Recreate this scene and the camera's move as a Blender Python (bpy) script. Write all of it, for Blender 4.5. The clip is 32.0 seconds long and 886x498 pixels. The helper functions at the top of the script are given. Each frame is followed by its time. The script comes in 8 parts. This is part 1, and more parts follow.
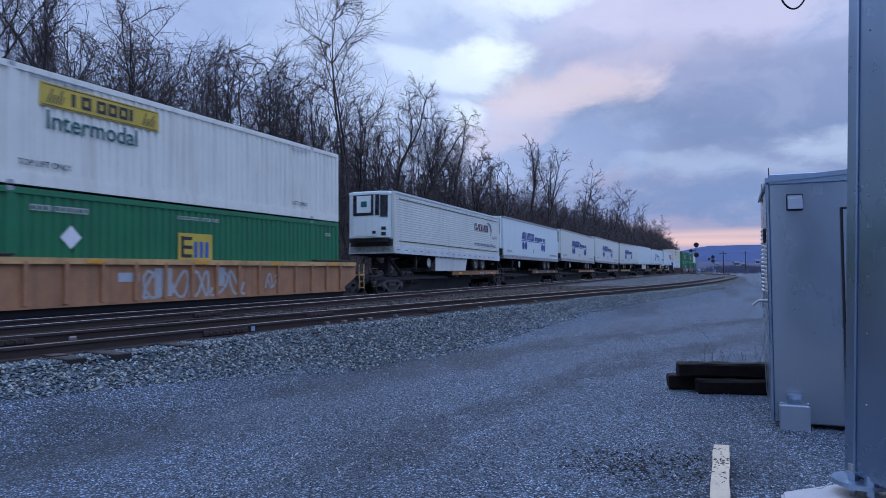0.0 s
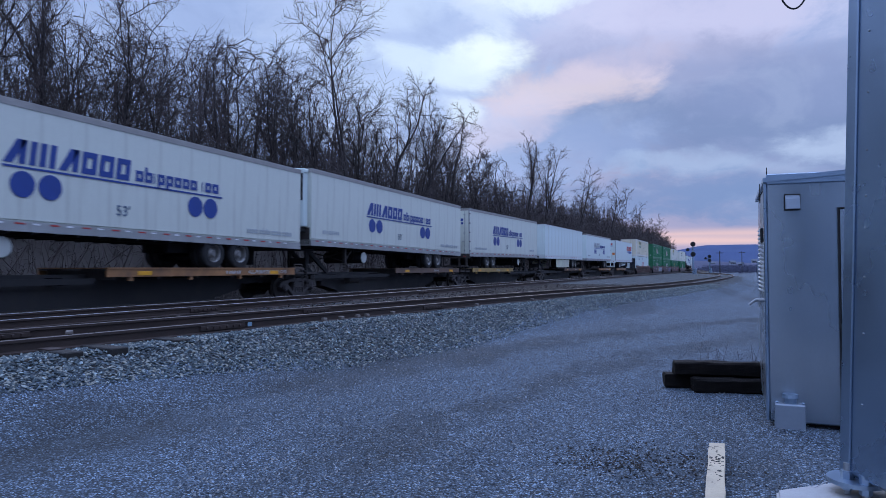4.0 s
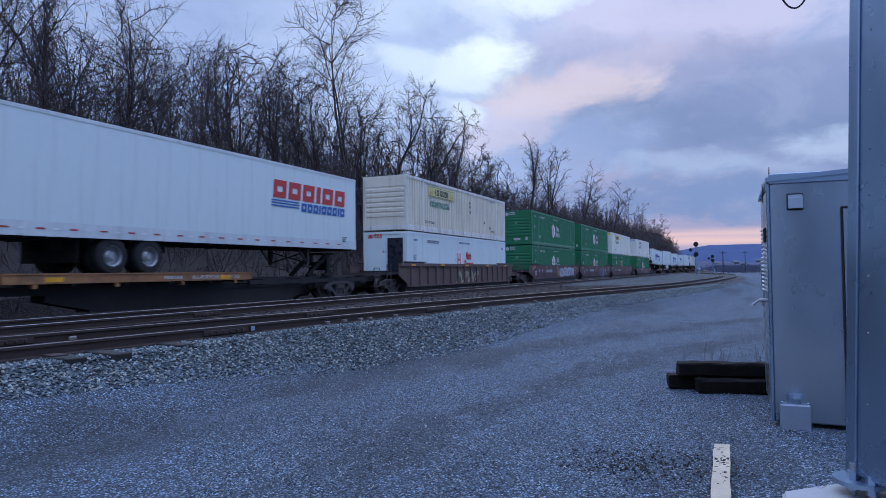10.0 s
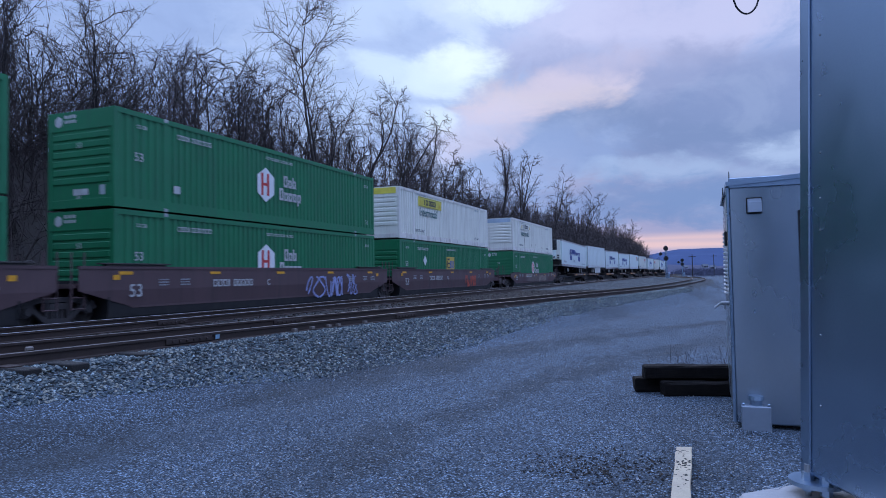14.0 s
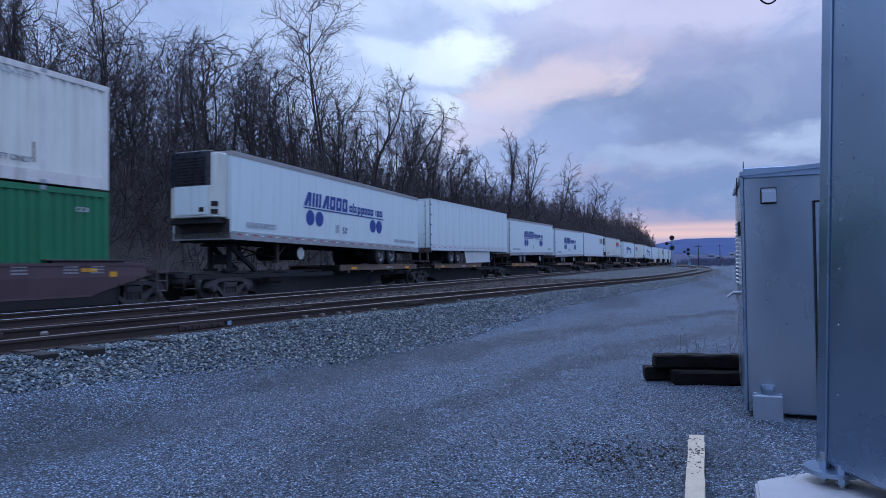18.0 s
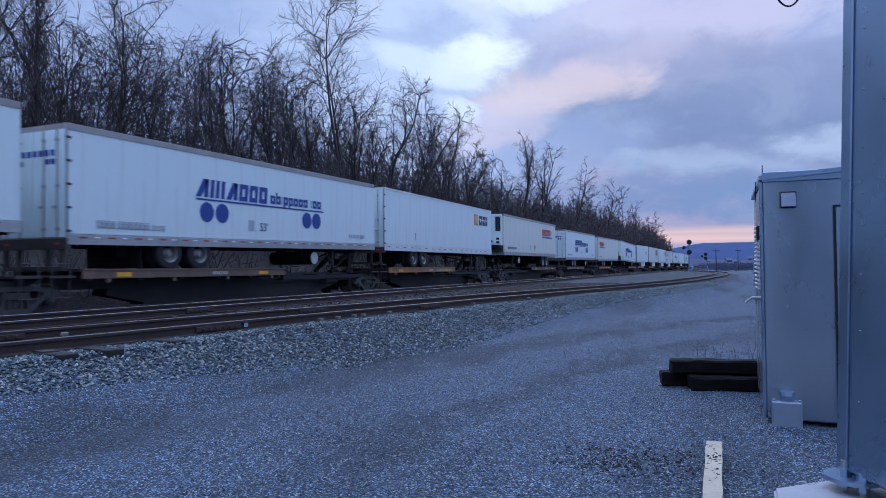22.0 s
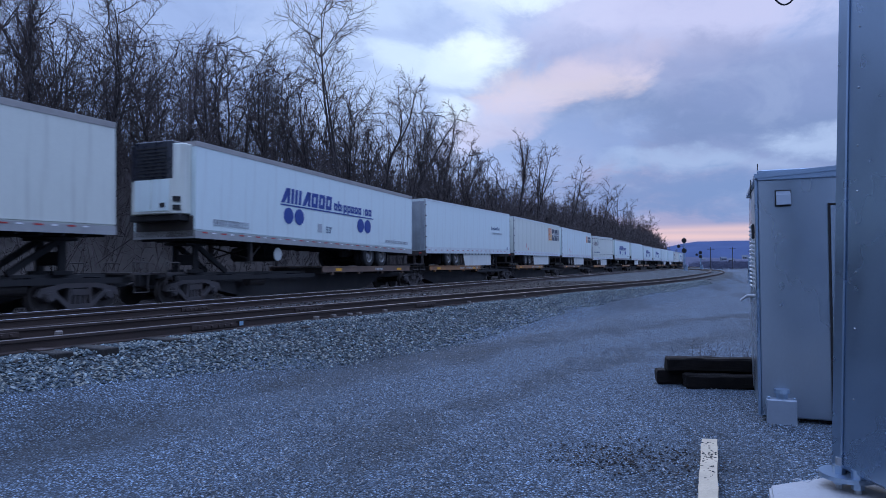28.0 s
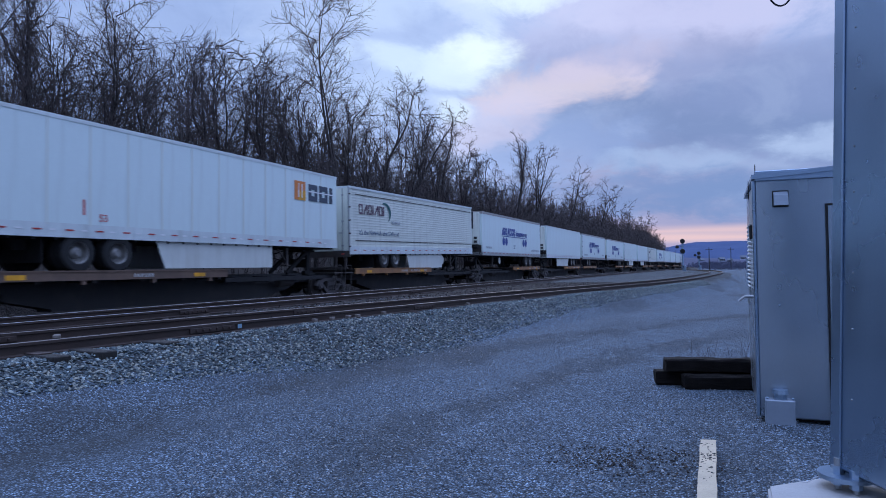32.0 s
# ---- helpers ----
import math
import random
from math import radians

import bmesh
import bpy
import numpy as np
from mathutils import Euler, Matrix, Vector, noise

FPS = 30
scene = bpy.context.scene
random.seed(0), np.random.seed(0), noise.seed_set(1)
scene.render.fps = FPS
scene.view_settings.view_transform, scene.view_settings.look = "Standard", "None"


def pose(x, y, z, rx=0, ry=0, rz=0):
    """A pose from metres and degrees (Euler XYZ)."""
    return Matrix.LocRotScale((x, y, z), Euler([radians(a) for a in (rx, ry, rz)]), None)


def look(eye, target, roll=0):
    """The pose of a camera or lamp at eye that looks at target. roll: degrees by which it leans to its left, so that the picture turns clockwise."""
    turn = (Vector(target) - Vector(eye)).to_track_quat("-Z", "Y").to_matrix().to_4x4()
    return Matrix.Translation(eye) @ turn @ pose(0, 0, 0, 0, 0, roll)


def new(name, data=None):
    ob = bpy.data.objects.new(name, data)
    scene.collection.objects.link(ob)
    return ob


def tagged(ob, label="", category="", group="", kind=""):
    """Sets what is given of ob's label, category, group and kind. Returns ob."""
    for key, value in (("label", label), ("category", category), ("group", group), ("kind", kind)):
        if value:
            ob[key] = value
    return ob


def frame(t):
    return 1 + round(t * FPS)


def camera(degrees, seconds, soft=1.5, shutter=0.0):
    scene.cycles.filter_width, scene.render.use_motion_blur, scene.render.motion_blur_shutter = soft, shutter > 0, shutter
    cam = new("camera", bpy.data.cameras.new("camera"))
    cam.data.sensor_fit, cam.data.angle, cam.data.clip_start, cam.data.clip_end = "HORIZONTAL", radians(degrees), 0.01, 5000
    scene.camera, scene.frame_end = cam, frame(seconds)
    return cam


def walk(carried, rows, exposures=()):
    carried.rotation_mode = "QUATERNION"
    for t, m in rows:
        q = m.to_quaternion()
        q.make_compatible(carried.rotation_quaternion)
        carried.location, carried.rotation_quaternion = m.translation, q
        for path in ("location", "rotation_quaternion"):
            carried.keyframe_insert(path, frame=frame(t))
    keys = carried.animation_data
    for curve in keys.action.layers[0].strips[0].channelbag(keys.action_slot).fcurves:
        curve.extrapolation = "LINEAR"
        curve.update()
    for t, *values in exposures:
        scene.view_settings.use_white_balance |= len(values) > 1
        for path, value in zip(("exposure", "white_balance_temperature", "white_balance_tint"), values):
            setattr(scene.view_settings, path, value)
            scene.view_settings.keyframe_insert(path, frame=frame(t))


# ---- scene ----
cam = camera(66.63, 32.0, soft=0.9, shutter=0.22)


def eye(x, y, z, yaw, pitch, roll):
    return pose(x, y, z, 90 + pitch, 0, yaw) @ pose(0, 0, 0, 0, 0, roll)


walk(cam, [
    (0.0, eye(0.001, -0.014, 1.600, 23.29, 1.91, -0.54)),
    (0.5, eye(0.007, -0.013, 1.599, 23.16, 2.01, -0.41)),
    (1.0, eye(-0.001, -0.015, 1.602, 23.10, 2.09, -0.46)),
    (1.5, eye(-0.000, -0.020, 1.607, 23.16, 2.15, -0.43)),
    (2.0, eye(-0.001, -0.021, 1.603, 23.29, 2.17, -0.69)),
    (2.5, eye(-0.001, -0.023, 1.598, 23.27, 2.00, -0.46)),
    (3.0, eye(-0.005, -0.020, 1.599, 23.15, 1.85, -0.45)),
    (3.5, eye(-0.006, -0.023, 1.598, 23.09, 1.78, -0.22)),
    (5.5, eye(-0.011, -0.008, 1.595, 23.00, 1.33, -0.02)),
    (6.0, eye(-0.013, -0.017, 1.598, 22.99, 1.34, -0.00)),
    (6.5, eye(-0.007, -0.016, 1.596, 22.91, 1.38, -0.18)),
    (7.0, eye(-0.004, -0.011, 1.599, 22.83, 1.54, -0.58)),
    (7.5, eye(-0.004, -0.011, 1.602, 22.85, 1.73, -0.79)),
    (8.0, eye(-0.005, -0.016, 1.603, 22.90, 1.77, -0.59)),
    (8.5, eye(-0.008, -0.014, 1.599, 23.03, 1.80, -0.54)),
    (9.0, eye(-0.013, -0.014, 1.604, 23.15, 1.81, -0.45)),
    (9.5, eye(-0.009, -0.012, 1.601, 23.23, 1.86, -0.49)),
    (10.0, eye(-0.006, -0.014, 1.601, 23.26, 1.87, -0.58)),
    (10.5, eye(-0.007, -0.015, 1.603, 23.45, 1.87, -0.73)),
    (11.0, eye(0.004, -0.023, 1.602, 23.54, 1.92, -0.60)),
    (11.5, eye(0.022, -0.023, 1.593, 22.93, 1.92, -0.37)),
    (12.0, eye(0.033, -0.006, 1.596, 22.23, 1.85, -0.47)),
    (12.5, eye(0.054, 0.021, 1.597, 21.82, 1.73, -0.43)),
    (13.0, eye(0.075, 0.084, 1.595, 21.44, 1.95, -0.43)),
    (13.5, eye(0.078, 0.105, 1.598, 21.37, 2.34, -1.02)),
    (14.0, eye(0.068, 0.065, 1.599, 21.01, 2.31, -1.02)),
    (14.5, eye(0.048, 0.018, 1.597, 20.80, 1.87, -0.70)),
    (16.5, eye(-0.013, 0.008, 1.605, 21.71, 1.63, -0.52)),
    (17.0, eye(0.002, -0.002, 1.597, 21.77, 1.39, -0.43)),
    (17.5, eye(0.002, 0.004, 1.595, 21.51, 1.27, -0.34)),
    (18.0, eye(-0.004, -0.001, 1.600, 21.46, 1.31, -0.67)),
    (18.5, eye(-0.009, 0.008, 1.600, 21.67, 1.44, -0.80)),
    (19.0, eye(-0.016, 0.003, 1.602, 22.24, 1.52, -0.58)),
    (19.5, eye(-0.014, 0.005, 1.600, 22.48, 1.56, -0.69)),
    (20.0, eye(-0.009, -0.001, 1.595, 22.51, 1.56, -0.50)),
    (20.5, eye(-0.014, -0.000, 1.598, 22.58, 1.47, -0.37)),
    (21.0, eye(-0.010, -0.002, 1.599, 22.61, 1.54, -0.40)),
    (21.5, eye(-0.008, -0.007, 1.599, 22.71, 1.61, -0.38)),
    (22.0, eye(-0.007, -0.006, 1.599, 22.76, 1.61, -0.39)),
    (22.5, eye(-0.007, -0.003, 1.602, 23.01, 1.64, -0.69)),
    (23.0, eye(-0.001, -0.023, 1.595, 22.93, 1.47, -0.51)),
    (23.5, eye(-0.002, -0.009, 1.598, 22.73, 1.22, -0.52)),
    (24.0, eye(-0.005, -0.007, 1.597, 22.58, 1.19, -0.43)),
    (24.5, eye(-0.013, 0.003, 1.594, 22.25, 1.22, -0.14)),
    (25.0, eye(-0.022, 0.002, 1.599, 22.35, 1.36, -0.28)),
    (25.5, eye(-0.014, 0.002, 1.596, 22.44, 1.39, -0.29)),
    (27.5, eye(-0.006, -0.003, 1.597, 22.44, 1.37, -0.60)),
    (28.0, eye(-0.014, -0.005, 1.597, 22.37, 1.47, -0.40)),
    (28.5, eye(-0.008, -0.007, 1.598, 22.35, 1.52, -0.56)),
    (29.0, eye(-0.011, -0.001, 1.600, 22.42, 1.54, -0.60)),
    (29.5, eye(-0.008, -0.000, 1.594, 22.27, 1.59, -0.59)),
    (30.0, eye(-0.006, -0.001, 1.597, 22.18, 1.65, -0.36)),
    (30.5, eye(-0.007, -0.000, 1.596, 22.18, 1.58, -0.36)),
    (31.0, eye(-0.005, -0.010, 1.600, 22.17, 1.61, -0.47)),
    (31.5, eye(-0.008, -0.004, 1.599, 22.17, 1.60, -0.59)),
    (32.0, eye(-0.009, -0.003, 1.600, 22.25, 1.61, -0.65)),
], exposures=[(0.0, 0.16, 6410, 10), (6.0, 0.16, 6350, 10), (10.5, 0.16, 6370, 10), (12.0, 0.22, 6510, 10), (13.0, 0.16, 6350, 10), (14.0, 0.14, 6120, 10), (17.0, 0.16, 6250, 10), (22.0, 0.16, 6190, 10), (32.0, 0.16, 6170, 10)])

# ---------------------------------------------------------------- sky and light
def lin(r, g, b):
    return tuple(((c / 255 + 0.055) / 1.055) ** 2.4 if c > 10 else c / 255 / 12.92 for c in (r, g, b)) + (1.0,)


world = bpy.data.worlds.new("dusk_sky")
scene.world = world
world.use_nodes = True
wt = world.node_tree
wt.nodes.clear()


def wmath(op, a, b=None, clamp=False):
    n = wt.nodes.new("ShaderNodeMath")
    n.operation, n.use_clamp = op, clamp
    for i, v in enumerate((a, b)):
        if v is None:
            continue
        if isinstance(v, (int, float)):
            n.inputs[i].default_value = v
        else:
            wt.links.new(v, n.inputs[i])
    return n.outputs[0]


def wmix(fac, a, b, mode="MIX"):
    n = wt.nodes.new("ShaderNodeMix")
    n.data_type, n.blend_type = "RGBA", mode
    for i, v in ((0, fac), (6, a), (7, b)):
        if isinstance(v, (int, float, tuple)):
            n.inputs[i].default_value = v
        else:
            wt.links.new(v, n.inputs[i])
    return n.outputs[2]


def wsmooth(v, lo, hi):
    n = wt.nodes.new("ShaderNodeMapRange")
    n.interpolation_type = "SMOOTHSTEP"
    wt.links.new(v, n.inputs[0])
    n.inputs[1].default_value, n.inputs[2].default_value = lo, hi
    return n.outputs[0]


def wlobe(az, el, width):
    """Soft spot of sky round a direction (degrees left of +y, degrees up)."""
    a, e = radians(az), radians(el)
    d = (-math.sin(a) * math.cos(e), math.cos(a) * math.cos(e), math.sin(e))
    n = wt.nodes.new("ShaderNodeVectorMath")
    n.operation = "DOT_PRODUCT"
    wt.links.new(direction, n.inputs[0])
    n.inputs[1].default_value = d
    return wsmooth(n.outputs["Value"], math.cos(radians(width)), 1.0)


coords = wt.nodes.new("ShaderNodeTexCoord")
direction = coords.outputs["Generated"]
sep = wt.nodes.new("ShaderNodeSeparateXYZ")
wt.links.new(direction, sep.inputs[0])
up = wmath("MAXIMUM", sep.outputs[2], 0.0)
flat = wmath("ADD", up, 0.26)
comb = wt.nodes.new("ShaderNodeCombineXYZ")
wt.links.new(wmath("DIVIDE", sep.outputs[0], flat), comb.inputs[0])
wt.links.new(wmath("DIVIDE", sep.outputs[1], flat), comb.inputs[1])


def wnoise(scale, detail, rough, offset, stretch=(1, 1, 1)):
    m = wt.nodes.new("ShaderNodeMapping")
    m.inputs[1].default_value, m.inputs[3].default_value = offset, stretch
    wt.links.new(comb.outputs[0], m.inputs[0])
    n = wt.nodes.new("ShaderNodeTexNoise")
    n.inputs["Scale"].default_value, n.inputs["Detail"].default_value = scale, detail
    n.inputs["Roughness"].default_value, n.inputs["Distortion"].default_value = rough, 0.35
    wt.links.new(m.outputs[0], n.inputs["Vector"])
    return n.outputs["Fac"]


nishita = wt.nodes.new("ShaderNodeTexSky")
nishita.sky_type, nishita.sun_disc = "NISHITA", False
nishita.sun_elevation, nishita.sun_rotation = radians(2.0), radians(-10)
clear = wmix(1.0, nishita.outputs[0], (0.10, 0.10, 0.10, 1), "MULTIPLY")

# directions bent by noise, so that the edges of the clouds are torn
def wbend(vec, scale, amount, detail):
    n = wt.nodes.new("ShaderNodeTexNoise")
    n.inputs["Scale"].default_value, n.inputs["Detail"].default_value, n.inputs["Roughness"].default_value = scale, detail, 0.6
    m = wt.nodes.new("ShaderNodeMapping")
    m.inputs[3].default_value = (1, 1, 1.9)
    wt.links.new(vec, m.inputs[0])
    wt.links.new(m.outputs[0], n.inputs["Vector"])
    a = wt.nodes.new("ShaderNodeVectorMath")
    a.operation = "MULTIPLY_ADD"
    wt.links.new(n.outputs["Color"], a.inputs[0])
    a.inputs[1].default_value = (amount, amount, amount * 0.55)
    a.inputs[2].default_value = (-amount / 2, -amount / 2, -amount * 0.275)
    b = wt.nodes.new("ShaderNodeVectorMath")
    b.operation = "ADD"
    wt.links.new(vec, b.inputs[0])
    wt.links.new(a.outputs[0], b.inputs[1])
    return b.outputs[0]


bent = wbend(wbend(direction, 4.0, 0.12, 3), 13.0, 0.05, 6)


rag = wnoise(6.0, 8, 0.66, (1.7, 0.9, 0), (1.0, 0.8, 1))


def wdot(vec, d):
    n = wt.nodes.new("ShaderNodeVectorMath")
    n.operation = "DOT_PRODUCT"
    wt.links.new(vec, n.inputs[0])
    n.inputs[1].default_value = tuple(d)
    return n.outputs["Value"]


def cloud(under, az, el, wide, high, tilt, colour, strength, soft=0.98):
    """A bank of cloud (or a gap) round a direction: degrees left of +y, degrees up, half sizes and slope in degrees."""
    a, e, k = radians(az), radians(el), radians(tilt)
    side = Vector((math.cos(a), math.sin(a), 0))
    rise = Vector((math.sin(a) * math.sin(e), -math.cos(a) * math.sin(e), math.cos(e)))
    u, v = side * math.cos(k) + rise * math.sin(k), rise * math.cos(k) - side * math.sin(k)
    d = wmath("ADD", wmath("POWER", wmath("DIVIDE", wdot(bent, u), math.sin(radians(wide))), 2.0), wmath("POWER", wmath("DIVIDE", wdot(bent, v), math.sin(radians(high))), 2.0))
    d = wmath("ADD", d, wmath("MULTIPLY", wmath("SUBTRACT", rag, 0.5), 5.0))
    far = wsmooth(wdot(direction, (-math.sin(a) * math.cos(e), math.cos(a) * math.cos(e), math.sin(e))), 0.2, 0.5)
    mask = wmath("MULTIPLY", wmath("SUBTRACT", 1.0, wsmooth(d, 1.0 - soft, 1.0 + 1.6 * soft)), far)
    return wmix(wmath("MULTIPLY", mask, strength), under, lin(*colour))


low = wmix(wsmooth(up, 0.0, 0.42), lin(122, 147, 194), lin(148, 168, 214))
base = wmix(0.92, clear, low)
grey = wnoise(0.55, 6, 0.55, (3.1, 1.4, 0), (0.75, 1.35, 1))
clouded = wmix(wmath("MULTIPLY", wsmooth(grey, 0.42, 0.66), 0.30), base, lin(122, 140, 186))
for bank in (
        (44, 20, 17, 9, 0, (160, 181, 223), 0.6), (34, 12, 12, 6, 0, (150, 172, 216), 0.5), (21, 17, 13, 8, -8, (182, 201, 236), 0.85), (28, 21, 8, 3, -10, (164, 182, 222), 0.5),
        (2, 21.5, 14, 5.5, 0, (186, 193, 227), 0.8), (4, 19.2, 9, 2.4, 6, (200, 196, 224), 0.45), (11, 20.5, 4, 2.5, 30, (196, 200, 230), 0.5),
        (3, 14.8, 13, 2.6, -5, (140, 150, 188), 0.75), (12, 17.8, 5, 1.4, -14, (160, 170, 208), 0.5), (-2, 11.0, 16, 2.8, -2, (118, 137, 178), 0.85),
        (-7, 13.8, 8, 2.0, 0, (132, 148, 190), 0.6), (13, 9.6, 7, 2.0, 6, (146, 166, 210), 0.6), (2, 7.9, 5.5, 0.8, -3, (162, 182, 216), 0.7), (-8, 9.4, 4, 1.0, 8, (172, 190, 222), 0.8),
        (8, 5.6, 14, 1.5, 0, (112, 138, 184), 0.7), (-4, 5.0, 9, 1.2, 0, (118, 142, 186), 0.6),
        (12.8, 14.8, 4.8, 1.5, 7, (218, 205, 214), 0.7), (17.5, 12.2, 4.4, 1.6, 14, (206, 200, 222), 0.6), (8.5, 16.6, 4, 1.0, 12, (198, 192, 216), 0.5),
        (19.6, 17.2, 3.6, 1.7, 8, (228, 242, 247), 0.95), (24.0, 17.0, 5.0, 1.2, -12, (206, 224, 245), 0.8), (15.6, 21.6, 3.6, 1.2, 0, (222, 237, 248), 0.9),
        (21.4, 13.4, 2.0, 0.8, -10, (214, 229, 245), 0.75), (20.2, 20.6, 3.0, 1.0, -25, (206, 222, 244), 0.6), (26.8, 21.5, 3, 1.2, 10, (196, 214, 242), 0.5)):
    clouded = cloud(clouded, *bank)
billow = wnoise(3.4, 6, 0.6, (4.4, 0.3, 0), (1.0, 0.8, 1))
clouded = wmix(wmath("MULTIPLY", wsmooth(billow, 0.52, 0.72), 0.16), clouded, lin(112, 128, 172))
clouded = wmix(wmath("MULTIPLY", wmath("SUBTRACT", 1.0, wsmooth(billow, 0.30, 0.48)), 0.14), clouded, lin(190, 204, 232))
# a lit strip of clear sky under the cloud, broken by thin bars
streaks = wsmooth(wnoise(1.2, 4, 0.5, (2.0, 6.0, 0), (0.25, 2.2, 1)), 0.40, 0.58)
band = wmath("MULTIPLY", wmath("MULTIPLY", wsmooth(up, 0.028, 0.038), wmath("SUBTRACT", 1.0, wsmooth(up, 0.046, 0.060))), wlobe(2, 2, 26))
clouded = wmix(wmath("MULTIPLY", band, wmath("ADD", wmath("MULTIPLY", streaks, 0.5), 0.42)), clouded, lin(222, 190, 190))
# an overcast sky is brightest overhead
lift = wmath("ADD", wmath("MULTIPLY", wsmooth(up, 0.36, 0.95), 3.3), 1.05)
bg = wt.nodes.new("ShaderNodeBackground")
wt.links.new(clouded, bg.inputs[0])
wt.links.new(lift, bg.inputs[1])
wo = wt.nodes.new("ShaderNodeOutputWorld")
wt.links.new(bg.outputs[0], wo.inputs[0])

sun = new("sun", bpy.data.lights.new("sun", "SUN"))
sun.data.energy, sun.data.angle, sun.data.color = 0.45, radians(25), (0.95, 0.95, 1.0)
sun.matrix_world = look((0, 0, 0), (math.sin(radians(20)) * 3, -math.cos(radians(20)) * 3, -1.3))


# ---------------------------------------------------------------- materials
MATS = {}


def surface(name, col, rough=0.6, metal=0.0, var=0.18, scale=1.2, fine=30.0, bump=0.08, dirt=None, amount=0.35,
            streak=False, rand=0.0, bump_scale=None, spec=0.5, stretch=None):
    """A worn painted, metal or earthy surface: colour, coarse and fine variation, dirt with its own shape, and relief."""
    if name in MATS:
        return MATS[name]
    m = bpy.data.materials.new(name)
    m.use_nodes = True
    t = m.node_tree
    b = t.nodes["Principled BSDF"]
    b.inputs["Roughness"].default_value, b.inputs["Metallic"].default_value = rough, metal
    b.inputs["Specular IOR Level"].default_value = spec
    tc = t.nodes.new("ShaderNodeTexCoord")

    def nz(sc, det, st=None, off=(0, 0, 0)):
        mp = t.nodes.new("ShaderNodeMapping")
        mp.inputs[1].default_value = off
        if st:
            mp.inputs[3].default_value = st
        t.links.new(tc.outputs["Object"], mp.inputs[0])
        n = t.nodes.new("ShaderNodeTexNoise")
        n.inputs["Scale"].default_value, n.inputs["Detail"].default_value = sc, det
        n.inputs["Roughness"].default_value = 0.6
        t.links.new(mp.outputs[0], n.inputs["Vector"])
        return n.outputs["Fac"]

    def mix(fac, a, c, mode="MIX"):
        n = t.nodes.new("ShaderNodeMix")
        n.data_type, n.blend_type = "RGBA", mode
        for i, v in ((0, fac), (6, a), (7, c)):
            if isinstance(v, (int, float, tuple)):
                n.inputs[i].default_value = v
            else:
                t.links.new(v, n.inputs[i])
        return n.outputs[2]

    def rng(v, lo, hi, a=0.0, z=1.0):
        n = t.nodes.new("ShaderNodeMapRange")
        t.links.new(v, n.inputs[0])
        n.inputs[1].default_value, n.inputs[2].default_value = lo, hi
        n.inputs[3].default_value, n.inputs[4].default_value = a, z
        return n.outputs[0]

    c = col if len(col) == 4 else (*col, 1)
    dark = tuple(v * (1 - var) for v in c[:3]) + (1,)
    lite = tuple(min(1, v * (1 + var)) for v in c[:3]) + (1,)
    big, small = nz(scale, 4, stretch), nz(fine, 3, stretch, (5, 3, 1))
    out = mix(rng(big, 0.3, 0.7), dark, lite)
    out = mix(rng(small, 0.35, 0.75, 0, 0.5), out, dark)
    if dirt:
        d = nz(1.6, 6, (2.2, 2.2, 0.16) if streak else None, (9, 4, 2))
        out = mix(rng(d, 0.5, 0.78, 0, amount), out, (*dirt, 1))
    if rand:
        oi = t.nodes.new("ShaderNodeObjectInfo")
        out = mix(rng(oi.outputs["Random"], 0, 1, 0, rand), out, (0.02, 0.018, 0.016, 1))
    t.links.new(out, b.inputs["Base Color"])
    t.links.new(rng(big, 0.3, 0.7, max(0.03, rough - 0.12), min(1, rough + 0.12)), b.inputs["Roughness"])
    if bump:
        bp = t.nodes.new("ShaderNodeBump")
        bp.inputs["Strength"].default_value, bp.inputs["Distance"].default_value = bump, 0.02
        t.links.new(nz(bump_scale or fine, 4, stretch), bp.inputs["Height"])
        t.links.new(bp.outputs[0], b.inputs["Normal"])
    MATS[name] = m
    return m


